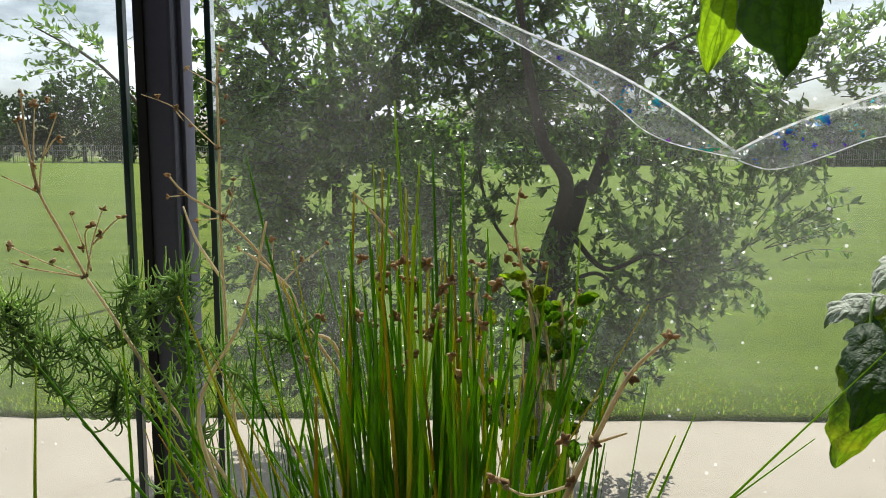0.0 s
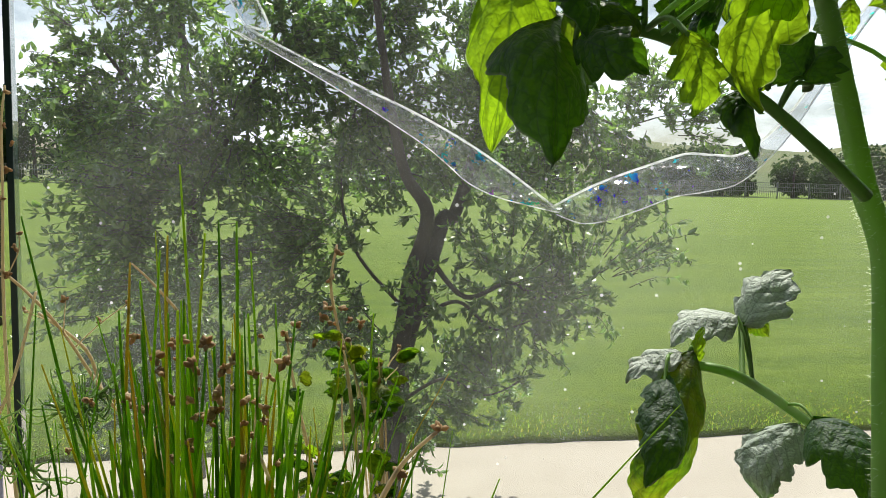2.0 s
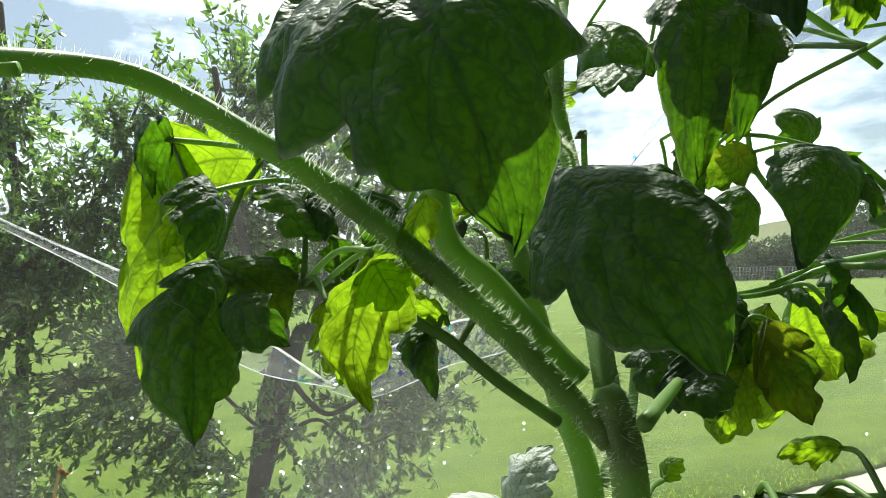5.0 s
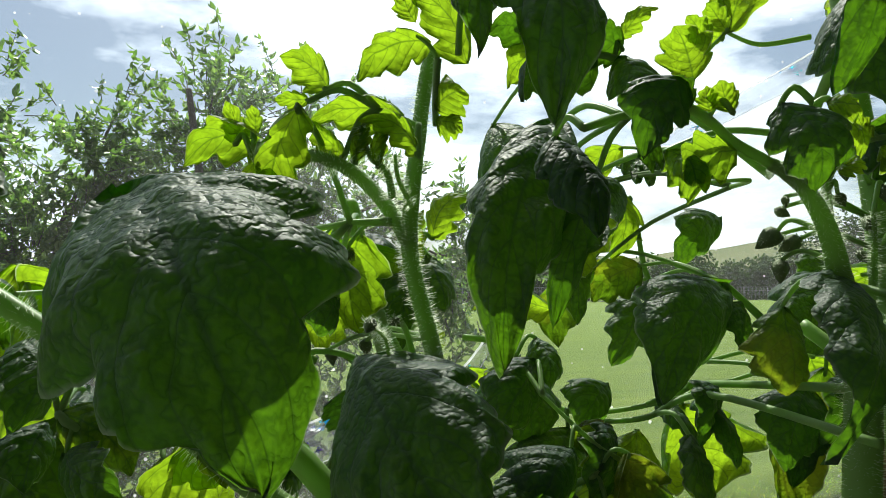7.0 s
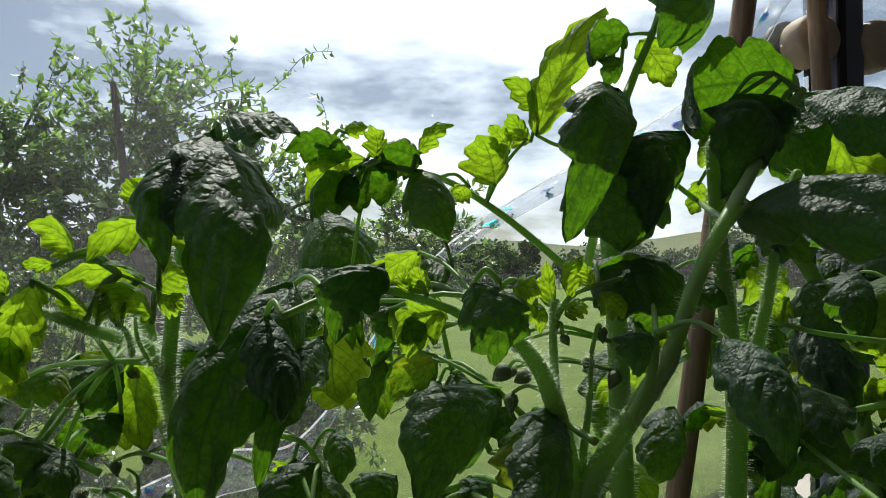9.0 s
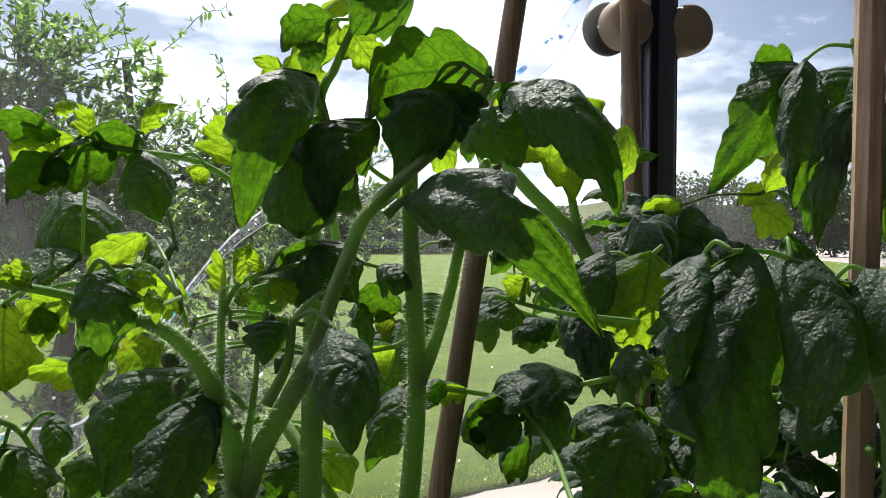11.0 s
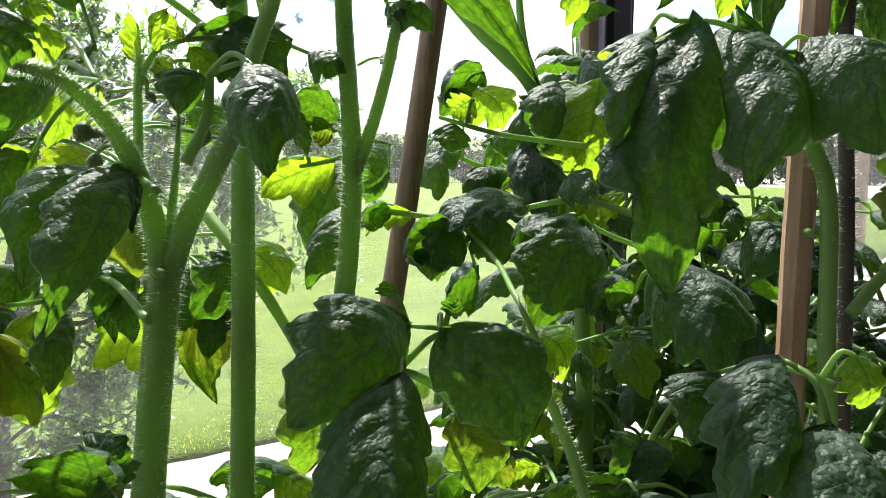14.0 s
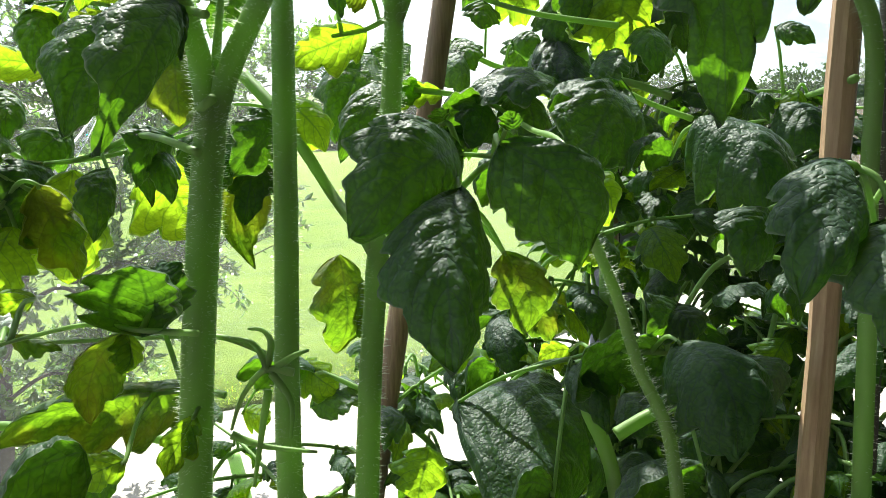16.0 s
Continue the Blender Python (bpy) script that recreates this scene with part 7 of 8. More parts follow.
leaflet(leaf, (0.6762, 0.2634, 0.1889), (0.6493, 0.2815, 0.1808), (0.50, 0.40, -0.77), 0.0248, 0.15, M_LEAF_YOUNG_LIT)
leaflet(leaf, (0.6524, 0.2788, 0.1706), (0.6182, 0.2704, 0.1379), (0.69, 0.00, -0.72), 0.0396, 0.20, M_LEAF)
leaflet(leaf, (0.5753, 0.2488, 0.1515), (0.5582, 0.2279, 0.1137), (0.90, -0.38, -0.20), 0.0414, 0.20, M_LEAF)
leaflet(leaf, (0.5929, 0.2369, 0.1551), (0.5705, 0.2270, 0.1270), (0.80, -0.25, -0.55), 0.0312, 0.20, M_LEAF)
leaflet(leaf, (0.5520, 0.2473, 0.1200), (0.5508, 0.2015, 0.0768), (0.89, -0.32, 0.31), 0.0329, 0.15, M_LEAF)
leaflet(leaf, (0.5948, 0.2397, 0.2364), (0.5895, 0.2414, 0.1975), (0.93, -0.34, -0.14), 0.0226, 0.15, M_LEAF_YOUNG_LIT)
leaf = rachis(plant_k, 0.0009, (0.5205, 0.0162, 0.0752), (0.5284, 0.0113, 0.0845), (0.5347, 0.0074, 0.0919))
leaflet(leaf, (0.5349, 0.0076, 0.0993), (0.5232, 0.0151, 0.0882), (0.40, -0.50, -0.76), 0.0212, 0.15, M_LEAF_YELLOW)
leaflet(leaf, (0.5919, 0.0301, 0.1173), (0.5757, 0.0402, 0.0972), (0.54, -0.49, -0.68), 0.0215, 0.15, M_LEAF_YOUNG_LIT)
leaflet(leaf, (0.5251, 0.0130, 0.0733), (0.5342, 0.0015, 0.0744), (0.60, 0.53, 0.60), 0.0194, 0.20, M_LEAF)
leaf = rachis(plant_k, 0.0017, (0.5223, 0.0423, 0.0853), (0.6214, 0.1161, 0.0864), (0.6068, 0.1252, 0.0836))
leaflet(leaf, (0.6090, 0.1234, 0.0807), (0.6073, 0.0987, 0.0625), (0.75, -0.43, 0.51), 0.0380, 0.20, M_LEAF)
leaflet(leaf, (0.6168, 0.1195, 0.0892), (0.6144, 0.1185, 0.0721), (0.84, -0.54, -0.09), 0.0190, 0.20, M_LEAF_YOUNG_LIT)
leaflet(leaf, (0.6094, 0.1291, 0.1206), (0.6126, 0.1087, 0.1128), (0.55, -0.22, 0.80), 0.0146, 0.20, M_LEAF)
leaflet(leaf, (0.5970, 0.1312, 0.0807), (0.6040, 0.1234, 0.0837), (0.33, 0.57, 0.75), 0.0175, 0.20, M_LEAF)
leaf = rachis(plant_k, 0.0013, (0.5196, 0.0652, 0.0546), (0.5042, 0.0769, 0.0653), (0.4918, 0.0856, 0.0695))
leaflet(leaf, (0.4919, 0.0857, 0.0706), (0.4866, 0.0487, 0.0408), (0.74, -0.48, 0.47), 0.0424, 0.15, M_LEAF)
leaflet(leaf, (0.4993, 0.1028, 0.0562), (0.4718, 0.1038, 0.0537), (0.10, 0.56, -0.82), 0.0179, 0.20, M_LEAF)
leaflet(leaf, (0.5286, 0.0843, 0.0608), (0.5206, 0.0889, 0.0562), (0.41, -0.18, -0.90), 0.0147, 0.15, M_LEAF_YOUNG_LIT)
leaf = rachis(plant_k, 0.0010, (0.5253, 0.0323, 0.0320), (0.4523, 0.0021, 0.0544), (0.4470, 0.0061, 0.0581))
leaflet(leaf, (0.4464, 0.0065, 0.0577), (0.4119, -0.0070, 0.0293), (0.59, -0.72, -0.37), 0.0274, 0.15, M_LEAF)
leaflet(leaf, (0.4476, -0.0085, 0.0434), (0.4225, -0.0235, 0.0192), (0.61, -0.78, -0.14), 0.0318, 0.15, M_LEAF)
leaflet(leaf, (0.4755, 0.0450, 0.0400), (0.4551, 0.0374, 0.0228), (0.65, -0.53, -0.54), 0.0225, 0.20, M_LEAF)
leaflet(leaf, (0.4943, 0.0103, 0.0513), (0.4959, 0.0066, 0.0344), (0.74, -0.64, 0.21), 0.0163, 0.20, M_LEAF_YOUNG_LIT)
leaf = rachis(plant_k, 0.0015, (0.4998, 0.1011, -0.0268), (0.4798, 0.1149, -0.0256), (0.4655, 0.1240, -0.0292))
leaflet(leaf, (0.4305, 0.1626, -0.0552), (0.4817, 0.1225, -0.0842), (-0.69, -0.64, -0.34), 0.0840, 0.20, M_LEAF, fold=0.20, curl=0.20)
leaflet(leaf, (0.4997, 0.1010, -0.0276), (0.4435, 0.1026, -0.0326), (0.09, 0.02, -1.00), 0.0280, 0.20, M_LEAF)
leaflet(leaf, (0.4654, 0.1238, -0.0304), (0.4612, 0.0963, -0.0507), (0.96, -0.24, 0.13), 0.0168, 0.20, M_LEAF)
leaflet(leaf, (0.4718, 0.0740, -0.0112), (0.4603, 0.0383, -0.0399), (0.80, -0.51, 0.32), 0.0416, 0.20, M_LEAF)
leaflet(leaf, (0.4102, 0.1503, -0.0647), (0.4032, 0.1506, -0.0895), (0.85, -0.46, -0.25), 0.0267, 0.10, M_LEAF_YOUNG_LIT)
leaflet(leaf, (0.6121, 0.2802, -0.0701), (0.5887, 0.3001, -0.0479), (-0.44, 0.38, -0.81), 0.0290, 0.10, M_LEAF_YELLOW)
leaflet(leaf, (0.5112, 0.1707, -0.0442), (0.4962, 0.1799, -0.0499), (0.27, -0.15, -0.95), 0.0187, 0.10, M_LEAF_YOUNG_LIT)
leaflet(leaf, (0.4708, 0.1719, -0.0550), (0.4933, 0.1556, -0.0605), (-0.60, -0.71, -0.36), 0.0396, 0.20, M_LEAF, fold=0.20, curl=0.20)
leaflet(leaf, (0.4848, 0.1983, -0.0588), (0.4617, 0.1972, -0.0634), (0.18, 0.17, -0.97), 0.0235, 0.20, M_LEAF)
leaflet(leaf, (0.5664, 0.3071, -0.0943), (0.5522, 0.3153, -0.1023), (0.35, -0.28, -0.90), 0.0211, 0.20, M_LEAF_YELLOW)
leaflet(leaf, (0.4132, 0.1734, -0.0603), (0.3955, 0.1837, -0.0703), (0.32, 0.88, 0.34), 0.0266, 0.20, M_LEAF, fold=0.20, curl=0.20)
leaflet(leaf, (0.5195, 0.0870, -0.0304), (0.5187, 0.0622, -0.0429), (0.84, -0.27, 0.48), 0.0294, 0.20, M_LEAF)
leaflet(leaf, (0.5982, 0.1056, -0.0368), (0.5844, 0.1110, -0.0597), (0.61, -0.61, -0.51), 0.0245, 0.20, M_LEAF_YOUNG_LIT)
leaflet(leaf, (0.5015, 0.1036, -0.0065), (0.5001, 0.0875, -0.0176), (0.87, -0.33, 0.37), 0.0241, 0.20, M_LEAF)
leaflet(leaf, (0.6236, 0.2361, 0.0147), (0.6155, 0.2442, 0.0295), (-0.29, 0.76, -0.58), 0.0279, 0.20, M_LEAF_YOUNG_LIT)
leaflet(leaf, (0.6199, 0.2439, 0.0444), (0.6020, 0.2416, 0.0339), (0.49, 0.11, -0.86), 0.0441, 0.20, M_LEAF)
leaflet(leaf, (0.5055, 0.1008, -0.0065), (0.4858, 0.0990, -0.0156), (0.43, -0.23, -0.87), 0.0196, 0.20, M_LEAF)
leaflet(leaf, (0.6143, 0.2358, -0.0224), (0.6174, 0.2370, -0.0039), (-0.37, 0.93, 0.00), 0.0160, 0.10, M_LEAF_YOUNG_LIT)
stem(plant_k, 0.0026, 0.0018, 100, (0.4509, 0.0477, -0.1238), (0.4534, 0.0565, -0.0648), (0.4524, 0.0621, -0.0372), (0.4460, 0.0703, -0.0156), (0.4415, 0.0779, 0.0100), (0.4353, 0.0864, 0.0336), (0.4331, 0.0903, 0.0474))
stem(plant_k, 0.0036, 0.0032, 0, (0.4674, 0.1225, -0.0304), (0.4698, 0.1174, -0.0496), (0.4744, 0.1113, -0.0664), (0.4767, 0.1059, -0.0880), (0.4753, 0.0953, -0.1527))
stem(plant_k, 0.0032, 0.0027, 0, (0.4789, 0.1091, -0.0616), (0.4895, 0.1032, -0.0544), (0.5021, 0.0959, -0.0472))
leaflet(leaf, (0.5007, 0.0938, -0.0640), (0.5040, 0.0793, -0.0646), (0.89, 0.18, 0.43), 0.0285, 0.20, M_LEAF)
leaflet(leaf, (0.5045, 0.1295, -0.0551), (0.5071, 0.1050, -0.0642), (0.96, 0.00, 0.28), 0.0312, 0.20, M_LEAF)
leaflet(leaf, (0.4843, 0.0673, -0.0693), (0.4353, 0.0716, -0.0638), (-0.10, 0.09, -0.99), 0.0295, 0.20, M_LEAF)
leaflet(leaf, (0.4352, 0.1004, -0.0714), (0.4128, 0.1007, -0.0719), (0.02, 0.01, -1.00), 0.0241, 0.20, M_LEAF)
leaf = rachis(plant_k, 0.0016, (0.5818, 0.0628, 0.1520), (0.5792, 0.0663, 0.1906), (0.5718, 0.0726, 0.2220), (0.5738, 0.0810, 0.2510))
leaflet(leaf, (0.5644, 0.0970, 0.2437), (0.5416, 0.0857, 0.1774), (-0.60, 0.80, 0.07), 0.0210, 0.15, M_LEAF)
leaflet(leaf, (0.5748, 0.0774, 0.2405), (0.5577, 0.0557, 0.1641), (-0.49, 0.86, -0.13), 0.0265, 0.12, M_LEAF)
leaflet(leaf, (0.5626, 0.0784, 0.2051), (0.5348, 0.0715, 0.1618), (-0.57, 0.78, 0.24), 0.0147, 0.15, M_LEAF)
leaflet(leaf, (0.5806, 0.0654, 0.1954), (0.5706, 0.0465, 0.1578), (-0.43, 0.85, -0.31), 0.0164, 0.15, M_LEAF)
leaflet(leaf, (0.5898, 0.0545, 0.2325), (0.5760, 0.0308, 0.1647), (-0.40, 0.89, -0.23), 0.0174, 0.18, M_LEAF)
leaflet(leaf, (0.5744, 0.0635, 0.1897), (0.5827, 0.0454, 0.1869), (0.07, 0.19, -0.98), 0.0095, 0.20, M_LEAF)
leaflet(leaf, (0.5745, 0.0769, 0.2233), (0.5450, 0.0716, 0.1880), (-0.57, 0.74, 0.37), 0.0192, 0.15, M_LEAF)
leaflet(leaf, (0.5702, 0.0679, 0.2277), (0.5617, 0.0479, 0.1907), (-0.40, 0.84, -0.36), 0.0166, 0.15, M_LEAF)
withered(plant_e, (0.3340, 0.1104, -0.0079), (0.3268, 0.1154, -0.0070), (0.3204, 0.1184, -0.0148), (0.3166, 0.1191, -0.0253))
withered(plant_e, (0.3268, 0.1154, -0.0070), (0.3289, 0.1154, 0.0008), (0.3271, 0.1174, 0.0051), (0.3235, 0.1199, 0.0056))
withered(plant_e, (0.3275, 0.1149, -0.0070), (0.3246, 0.1184, 0.0008), (0.3189, 0.1226, 0.0028))
withered(plant_e, (0.3282, 0.1143, -0.0079), (0.3325, 0.1098, -0.0166), (0.3316, 0.1085, -0.0279))
withered(plant_e, (0.3298, 0.1136, -0.0062), (0.3344, 0.1110, -0.0027), (0.3382, 0.1088, -0.0010))
withered(plant_e, (0.3270, 0.1142, -0.0131), (0.3234, 0.1136, -0.0305), (0.3210, 0.1131, -0.0426))
withered(plant_e, (0.3165, 0.1189, -0.0270), (0.3249, 0.1126, -0.0305), (0.3378, 0.1035, -0.0322))
cane(0.0068, (0.5250, 0.2429, 0.3868), (0.4221, 0.2843, -0.3507))
cane(0.0078, (0.6952, 0.3440, 0.4607), (0.7010, 0.3129, -0.2010))
cane(0.0056, (0.5406, 0.0538, 0.3269), (0.5192, 0.0471, -0.2004), 0.142, M_STAKE_LIT, 7, "split tan wooden stake, coloured paler as if sunlit, with a black wire tie")

# ---- planters that the plants stand in ----
def planter(x0, y0, x1, y1, turn, label):
    """A timber trough with rim boards, filled with soil, on four legs."""
    c = ((x0 + x1) / 2, (y0 + y1) / 2, GROUND + 0.012)
    hx, hy = (x1 - x0) / 2, (y1 - y0) / 2
    t = thing("planter", c, label=label, category="planter", group="planters")
    t.rotation_euler = (0, 0, radians(turn))
    top = -0.412 - GROUND
    for s in (-1, 1):
        for k in range(3):
            bm = bmesh.new()
            z = top - 0.30 + k * 0.1
            add_box(bm, (-hx, s * hy - 0.01, z + 0.002), (hx, s * hy + 0.01, z + 0.098), 0.004)
            part("side_board", bm, M_TIMBER, t, smooth=False)
        bm = bmesh.new()
        add_box(bm, (s * hx - 0.01, -hy + 0.0125, top - 0.30), (s * hx + 0.01, hy - 0.0125, top), 0.004)
        part("end_board", bm, M_TIMBER, t, smooth=False)
        for q in (-1, 1):
            bm = bmesh.new()
            add_box(bm, (s * (hx - 0.04) - 0.02, q * (hy - 0.035) - 0.02, 0), (s * (hx - 0.04) + 0.02, q * (hy - 0.035) + 0.02, top - 0.05), 0.003)
            part("leg", bm, M_TIMBER, t, smooth=False)
    bm = bmesh.new()
    xs, ys = 24, 10
    rows = [[bm.verts.new((-hx + 0.012 + (2 * hx - 0.024) * i / xs, -hy + 0.012 + (2 * hy - 0.024) * j / ys, top - 0.025 + 0.012 * noise.noise(Vector((i * 0.7, j * 0.7, 2))))) for i in range(xs + 1)] for j in range(ys + 1)]
    for j in range(ys):
        for i in range(xs):
            bm.faces.new((rows[j][i], rows[j][i + 1], rows[j + 1][i + 1], rows[j + 1][i]))
    part("soil", bm, M_SOIL, t)


planter(0.12, 0.02, 0.74, 0.34, 0, "long weathered timber trough full of soil")
planter(-0.24, 0.17, 0.11, 0.46, 0, "short weathered timber trough full of soil")
planter(0.14, 0.355, 0.46, 0.47, -11.4, "narrow weathered timber trough full of soil")

# ---- clear film strip hanging before the glass ----
film_strip = thing("film_strip", (0.2, 0.47, 0.0), label="twisted clear cellophane strip hanging across the glass with rainbow glints", category="plastic film")


def ribbon_half(owner, upper, lower):
    """One flat run of the strip between two bends, with creases across it."""
    a, b = smooth_path(upper, 10), smooth_path(lower, 10)
    bm = bmesh.new()
    uvs = bm.loops.layers.uv.new("UVMap")
    n, m = len(a), 10
    rows = []
    for i in range(n):
        row = []
        for j in range(m + 1):
            u = j / m
            p = a[i].lerp(b[i], u) - owner.location
            z = 0.004 * noise.noise(Vector((i * 0.35, u * 3, 1.7))) + 0.0025 * noise.noise(Vector((i * 0.9, u * 8, 4)))
            row.append(bm.verts.new(p + Vector((0.2, -0.97, 0)) * (z + 0.004 * math.sin(u * math.pi))))
        rows.append(row)
    for i in range(n - 1):
        for j in range(m):
            f = bm.faces.new((rows[i][j], rows[i][j + 1], rows[i + 1][j + 1], rows[i + 1][j]))
            for loop, (ii, jj) in zip(f.loops, ((i, j), (i, j + 1), (i + 1, j + 1), (i + 1, j))):
                loop[uvs].uv = (ii / 40, jj / m)
    ob = part("film_run", bm, M_FILM, owner)
    for edge, thick in ((a, 0.0008), (b, 0.0004)):
        bm = bmesh.new()
        add_tube(bm, [p - owner.location for p in edge[::4]] + [edge[-1] - owner.location], thick, thick, 5, 4)
        part("rolled_edge", bm, M_FILM_EDGE, ob, "white rolled film edge")


k = Nodes("film_edge")
_d = k.add("BsdfTranslucent", Color=(0.9, 0.92, 0.94, 1))
_t = k.add("BsdfTransparent")
_m = k.add("MixShader", Fac=k.ramp(k.noise(60.0, 3.0), [(0.38, (0.25, 0.25, 0.25)), (0.6, (0.85, 0.85, 0.85))]))
k.link(_t.outputs["BSDF"], _m.inputs[1])
k.link(_d.outputs["BSDF"], _m.inputs[2])
M_FILM_EDGE = k.finish(_m.outputs["Shader"])

# ---- rush, dry weeds, herb and needle-leaved plant by the post ----
small_rnd = random.Random(15)
rush = thing("rush_plant", (0.0, 0.26, -0.42), label="clump of green rush stems with brown seed tufts", category="rush")
dry_weed = thing("dry_weed", (-0.08, 0.36, -0.42), label="dry branching straw-coloured weed stalks with seed heads", category="weed")
herb = thing("herb_plant", (0.06, 0.39, -0.42), label="fading herb with brown flower spike and yellow-green leaves", category="herb")
fern = thing("needle_plant", (-0.12, 0.38, -0.42), label="feathery green plant with curled needle leaves", category="plant")


def blade(plant, base, tip, width):
    """A stiff round rush stem that narrows to a point and bows a little."""
    b, t = at(plant, base), at(plant, tip)
    foot = Vector((b.x * 0.6 + t.x * 0.05, b.y, 0.02))
    bow = Vector((small_rnd.uniform(-.006, .006), small_rnd.uniform(-.006, .006), 0))
    bm = bmesh.new()
    mid = b.lerp(t, 0.5) + bow
    add_tube(bm, [foot, b, mid, t], width, width * 0.15, 6, 6)
    part("stem", bm, M_RUSH, plant)


def seed_tuft(plant, p, count, size):
    """A handful of small pointed husks."""
    bm = bmesh.new()
    q = at(plant, p)
    for _ in range(count):
        d = Vector((small_rnd.gauss(0, 1), small_rnd.gauss(0, 1), small_rnd.gauss(0.4, 1))).normalized()
        a = d.cross(Vector((0.3, 0.2, 1))).normalized()
        c = d.cross(a)
        s = size * small_rnd.uniform(0.7, 1.4)
        rings = [[bm.verts.new(q + d * s * h + (a * math.cos(k * 1.2566) + c * math.sin(k * 1.2566)) * s * w) for k in range(5)] for h, w in ((0, .14), (0.35, .40), (0.8, .42), (1.3, .10))]
        for m, n in zip(rings, rings[1:]):
            for k in range(5):
                bm.faces.new((m[k], m[(k + 1) % 5], n[(k + 1) % 5], n[k]))
        bm.faces.new(rings[-1])
    part("seed_head", bm, M_SEED, plant)["kind"] = "stuff"


def dry_stalk(plant, r, *points):
    bm = bmesh.new()
    r *= 0.85
    add_tube(bm, [at(plant, p) for p in points], r, r * 0.55, 6, 5, 0.08, small_rnd)
    part("stalk", bm, M_DRY, plant)


def herb_stem(plant, r, *points):
    bm = bmesh.new()
    add_tube(bm, [at(plant, p) for p in points], r, r * 0.5, 7, 6, 0.05, small_rnd)
    part("stem", bm, M_DRY, plant)


def herb_leaf(plant, base, tip, width, material):
    d = Vector(tip) - Vector(base)
    side = d.cross(Vector((0.1, 1, 0.25))).normalized()
    ob = leaflet(plant, base, tip, side, width, 0.12, material)
    ob.name = "leaf"


def needle_branch(plant, *points):
    bm = bmesh.new()
    path = add_tube(bm, [at(plant, p) for p in points], 0.0009, 0.0005, 6, 6)
    ob = part("branch", bm, M_FERN, plant)
    bm = bmesh.new()
    for i in range(len(path) - 1):
        for _ in range(6):
            p = path[i].lerp(path[i + 1], small_rnd.random())
            d = Vector((small_rnd.gauss(0, 1), small_rnd.gauss(0, .7), small_rnd.gauss(0.1, 1))).normalized()
            d2 = (d + Vector((small_rnd.gauss(0, .6), small_rnd.gauss(0, .6), small_rnd.gauss(0.2, .6)))).normalized()
            s = small_rnd.uniform(0.004, 0.0105)
            add_tube(bm, [p, p + d * s, p + d * s + d2 * s * 0.6, p + d * s + d2 * s + Vector((0, 0, s * 0.5))], 0.00065, 0.0003, 4, 3)
    part("needles", bm, M_FERN, ob)["kind"] = "stuff"


ribbon_half(film_strip, [(-0.015, 0.494, 0.141), (0.001, 0.491, 0.109), (-0.013, 0.494, 0.109), (0.047, 0.482, 0.079), (0.098, 0.471, 0.055), (0.139, 0.463, 0.031), (0.177, 0.455, 0.003)],
            [(-0.032, 0.504, 0.140), (-0.010, 0.499, 0.103), (-0.019, 0.501, 0.107), (0.038, 0.489, 0.076), (0.098, 0.477, 0.039), (0.134, 0.470, 0.011), (0.183, 0.460, -0.002)])
ribbon_half(film_strip, [(0.179, 0.461, 0.001), (0.210, 0.455, 0.018), (0.261, 0.444, 0.037), (0.311, 0.434, 0.049), (0.406, 0.415, 0.177), (0.601, 0.376, 0.296), (0.669, 0.362, 0.377), (0.719, 0.352, 0.440)],
            [(0.180, 0.453, -0.003), (0.204, 0.448, -0.008), (0.252, 0.438, 0.010), (0.307, 0.427, 0.033), (0.398, 0.409, 0.162), (0.608, 0.366, 0.282), (0.678, 0.352, 0.375), (0.729, 0.342, 0.433)])
blade(rush, (-0.036, 0.308, -0.266), (-0.088, 0.332, -0.002), 0.0023)
blade(rush, (0.002, 0.220, -0.190), (0.006, 0.235, 0.003), 0.0021)
blade(rush, (-0.011, 0.256, -0.220), (-0.004, 0.275, 0.001), 0.0022)
blade(rush, (-0.014, 0.266, -0.229), (-0.019, 0.288, 0.020), 0.0023)
blade(rush, (-0.028, 0.266, -0.229), (-0.027, 0.285, -0.004), 0.0016)
blade(rush, (-0.019, 0.231, -0.199), (-0.018, 0.246, -0.007), 0.0020)
blade(rush, (-0.013, 0.204, -0.176), (-0.011, 0.216, -0.010), 0.0016)
blade(rush, (-0.013, 0.260, -0.224), (-0.009, 0.278, -0.004), 0.0024)
blade(rush, (0.008, 0.257, -0.221), (0.007, 0.274, -0.010), 0.0019)
blade(rush, (0.015, 0.251, -0.216), (0.016, 0.265, -0.027), 0.0018)
blade(rush, (0.027, 0.253, -0.218), (0.050, 0.267, -0.031), 0.0018)
blade(rush, (-0.030, 0.256, -0.221), (-0.033, 0.273, -0.014), 0.0024)
blade(rush, (-0.020, 0.271, -0.234), (-0.024, 0.291, -0.006), 0.0023)
blade(rush, (-0.018, 0.266, -0.229), (-0.017, 0.282, -0.028), 0.0022)
blade(rush, (-0.028, 0.240, -0.207), (-0.032, 0.253, -0.027), 0.0023)
blade(rush, (-0.009, 0.206, -0.178), (-0.007, 0.217, -0.018), 0.0019)
blade(rush, (0.002, 0.244, -0.210), (0.003, 0.257, -0.029), 0.0020)
blade(rush, (0.022, 0.257, -0.221), (0.039, 0.270, -0.041), 0.0018)
blade(rush, (0.021, 0.204, -0.176), (0.042, 0.211, -0.047), 0.0017)
blade(rush, (-0.032, 0.269, -0.232), (-0.037, 0.282, -0.054), 0.0017)
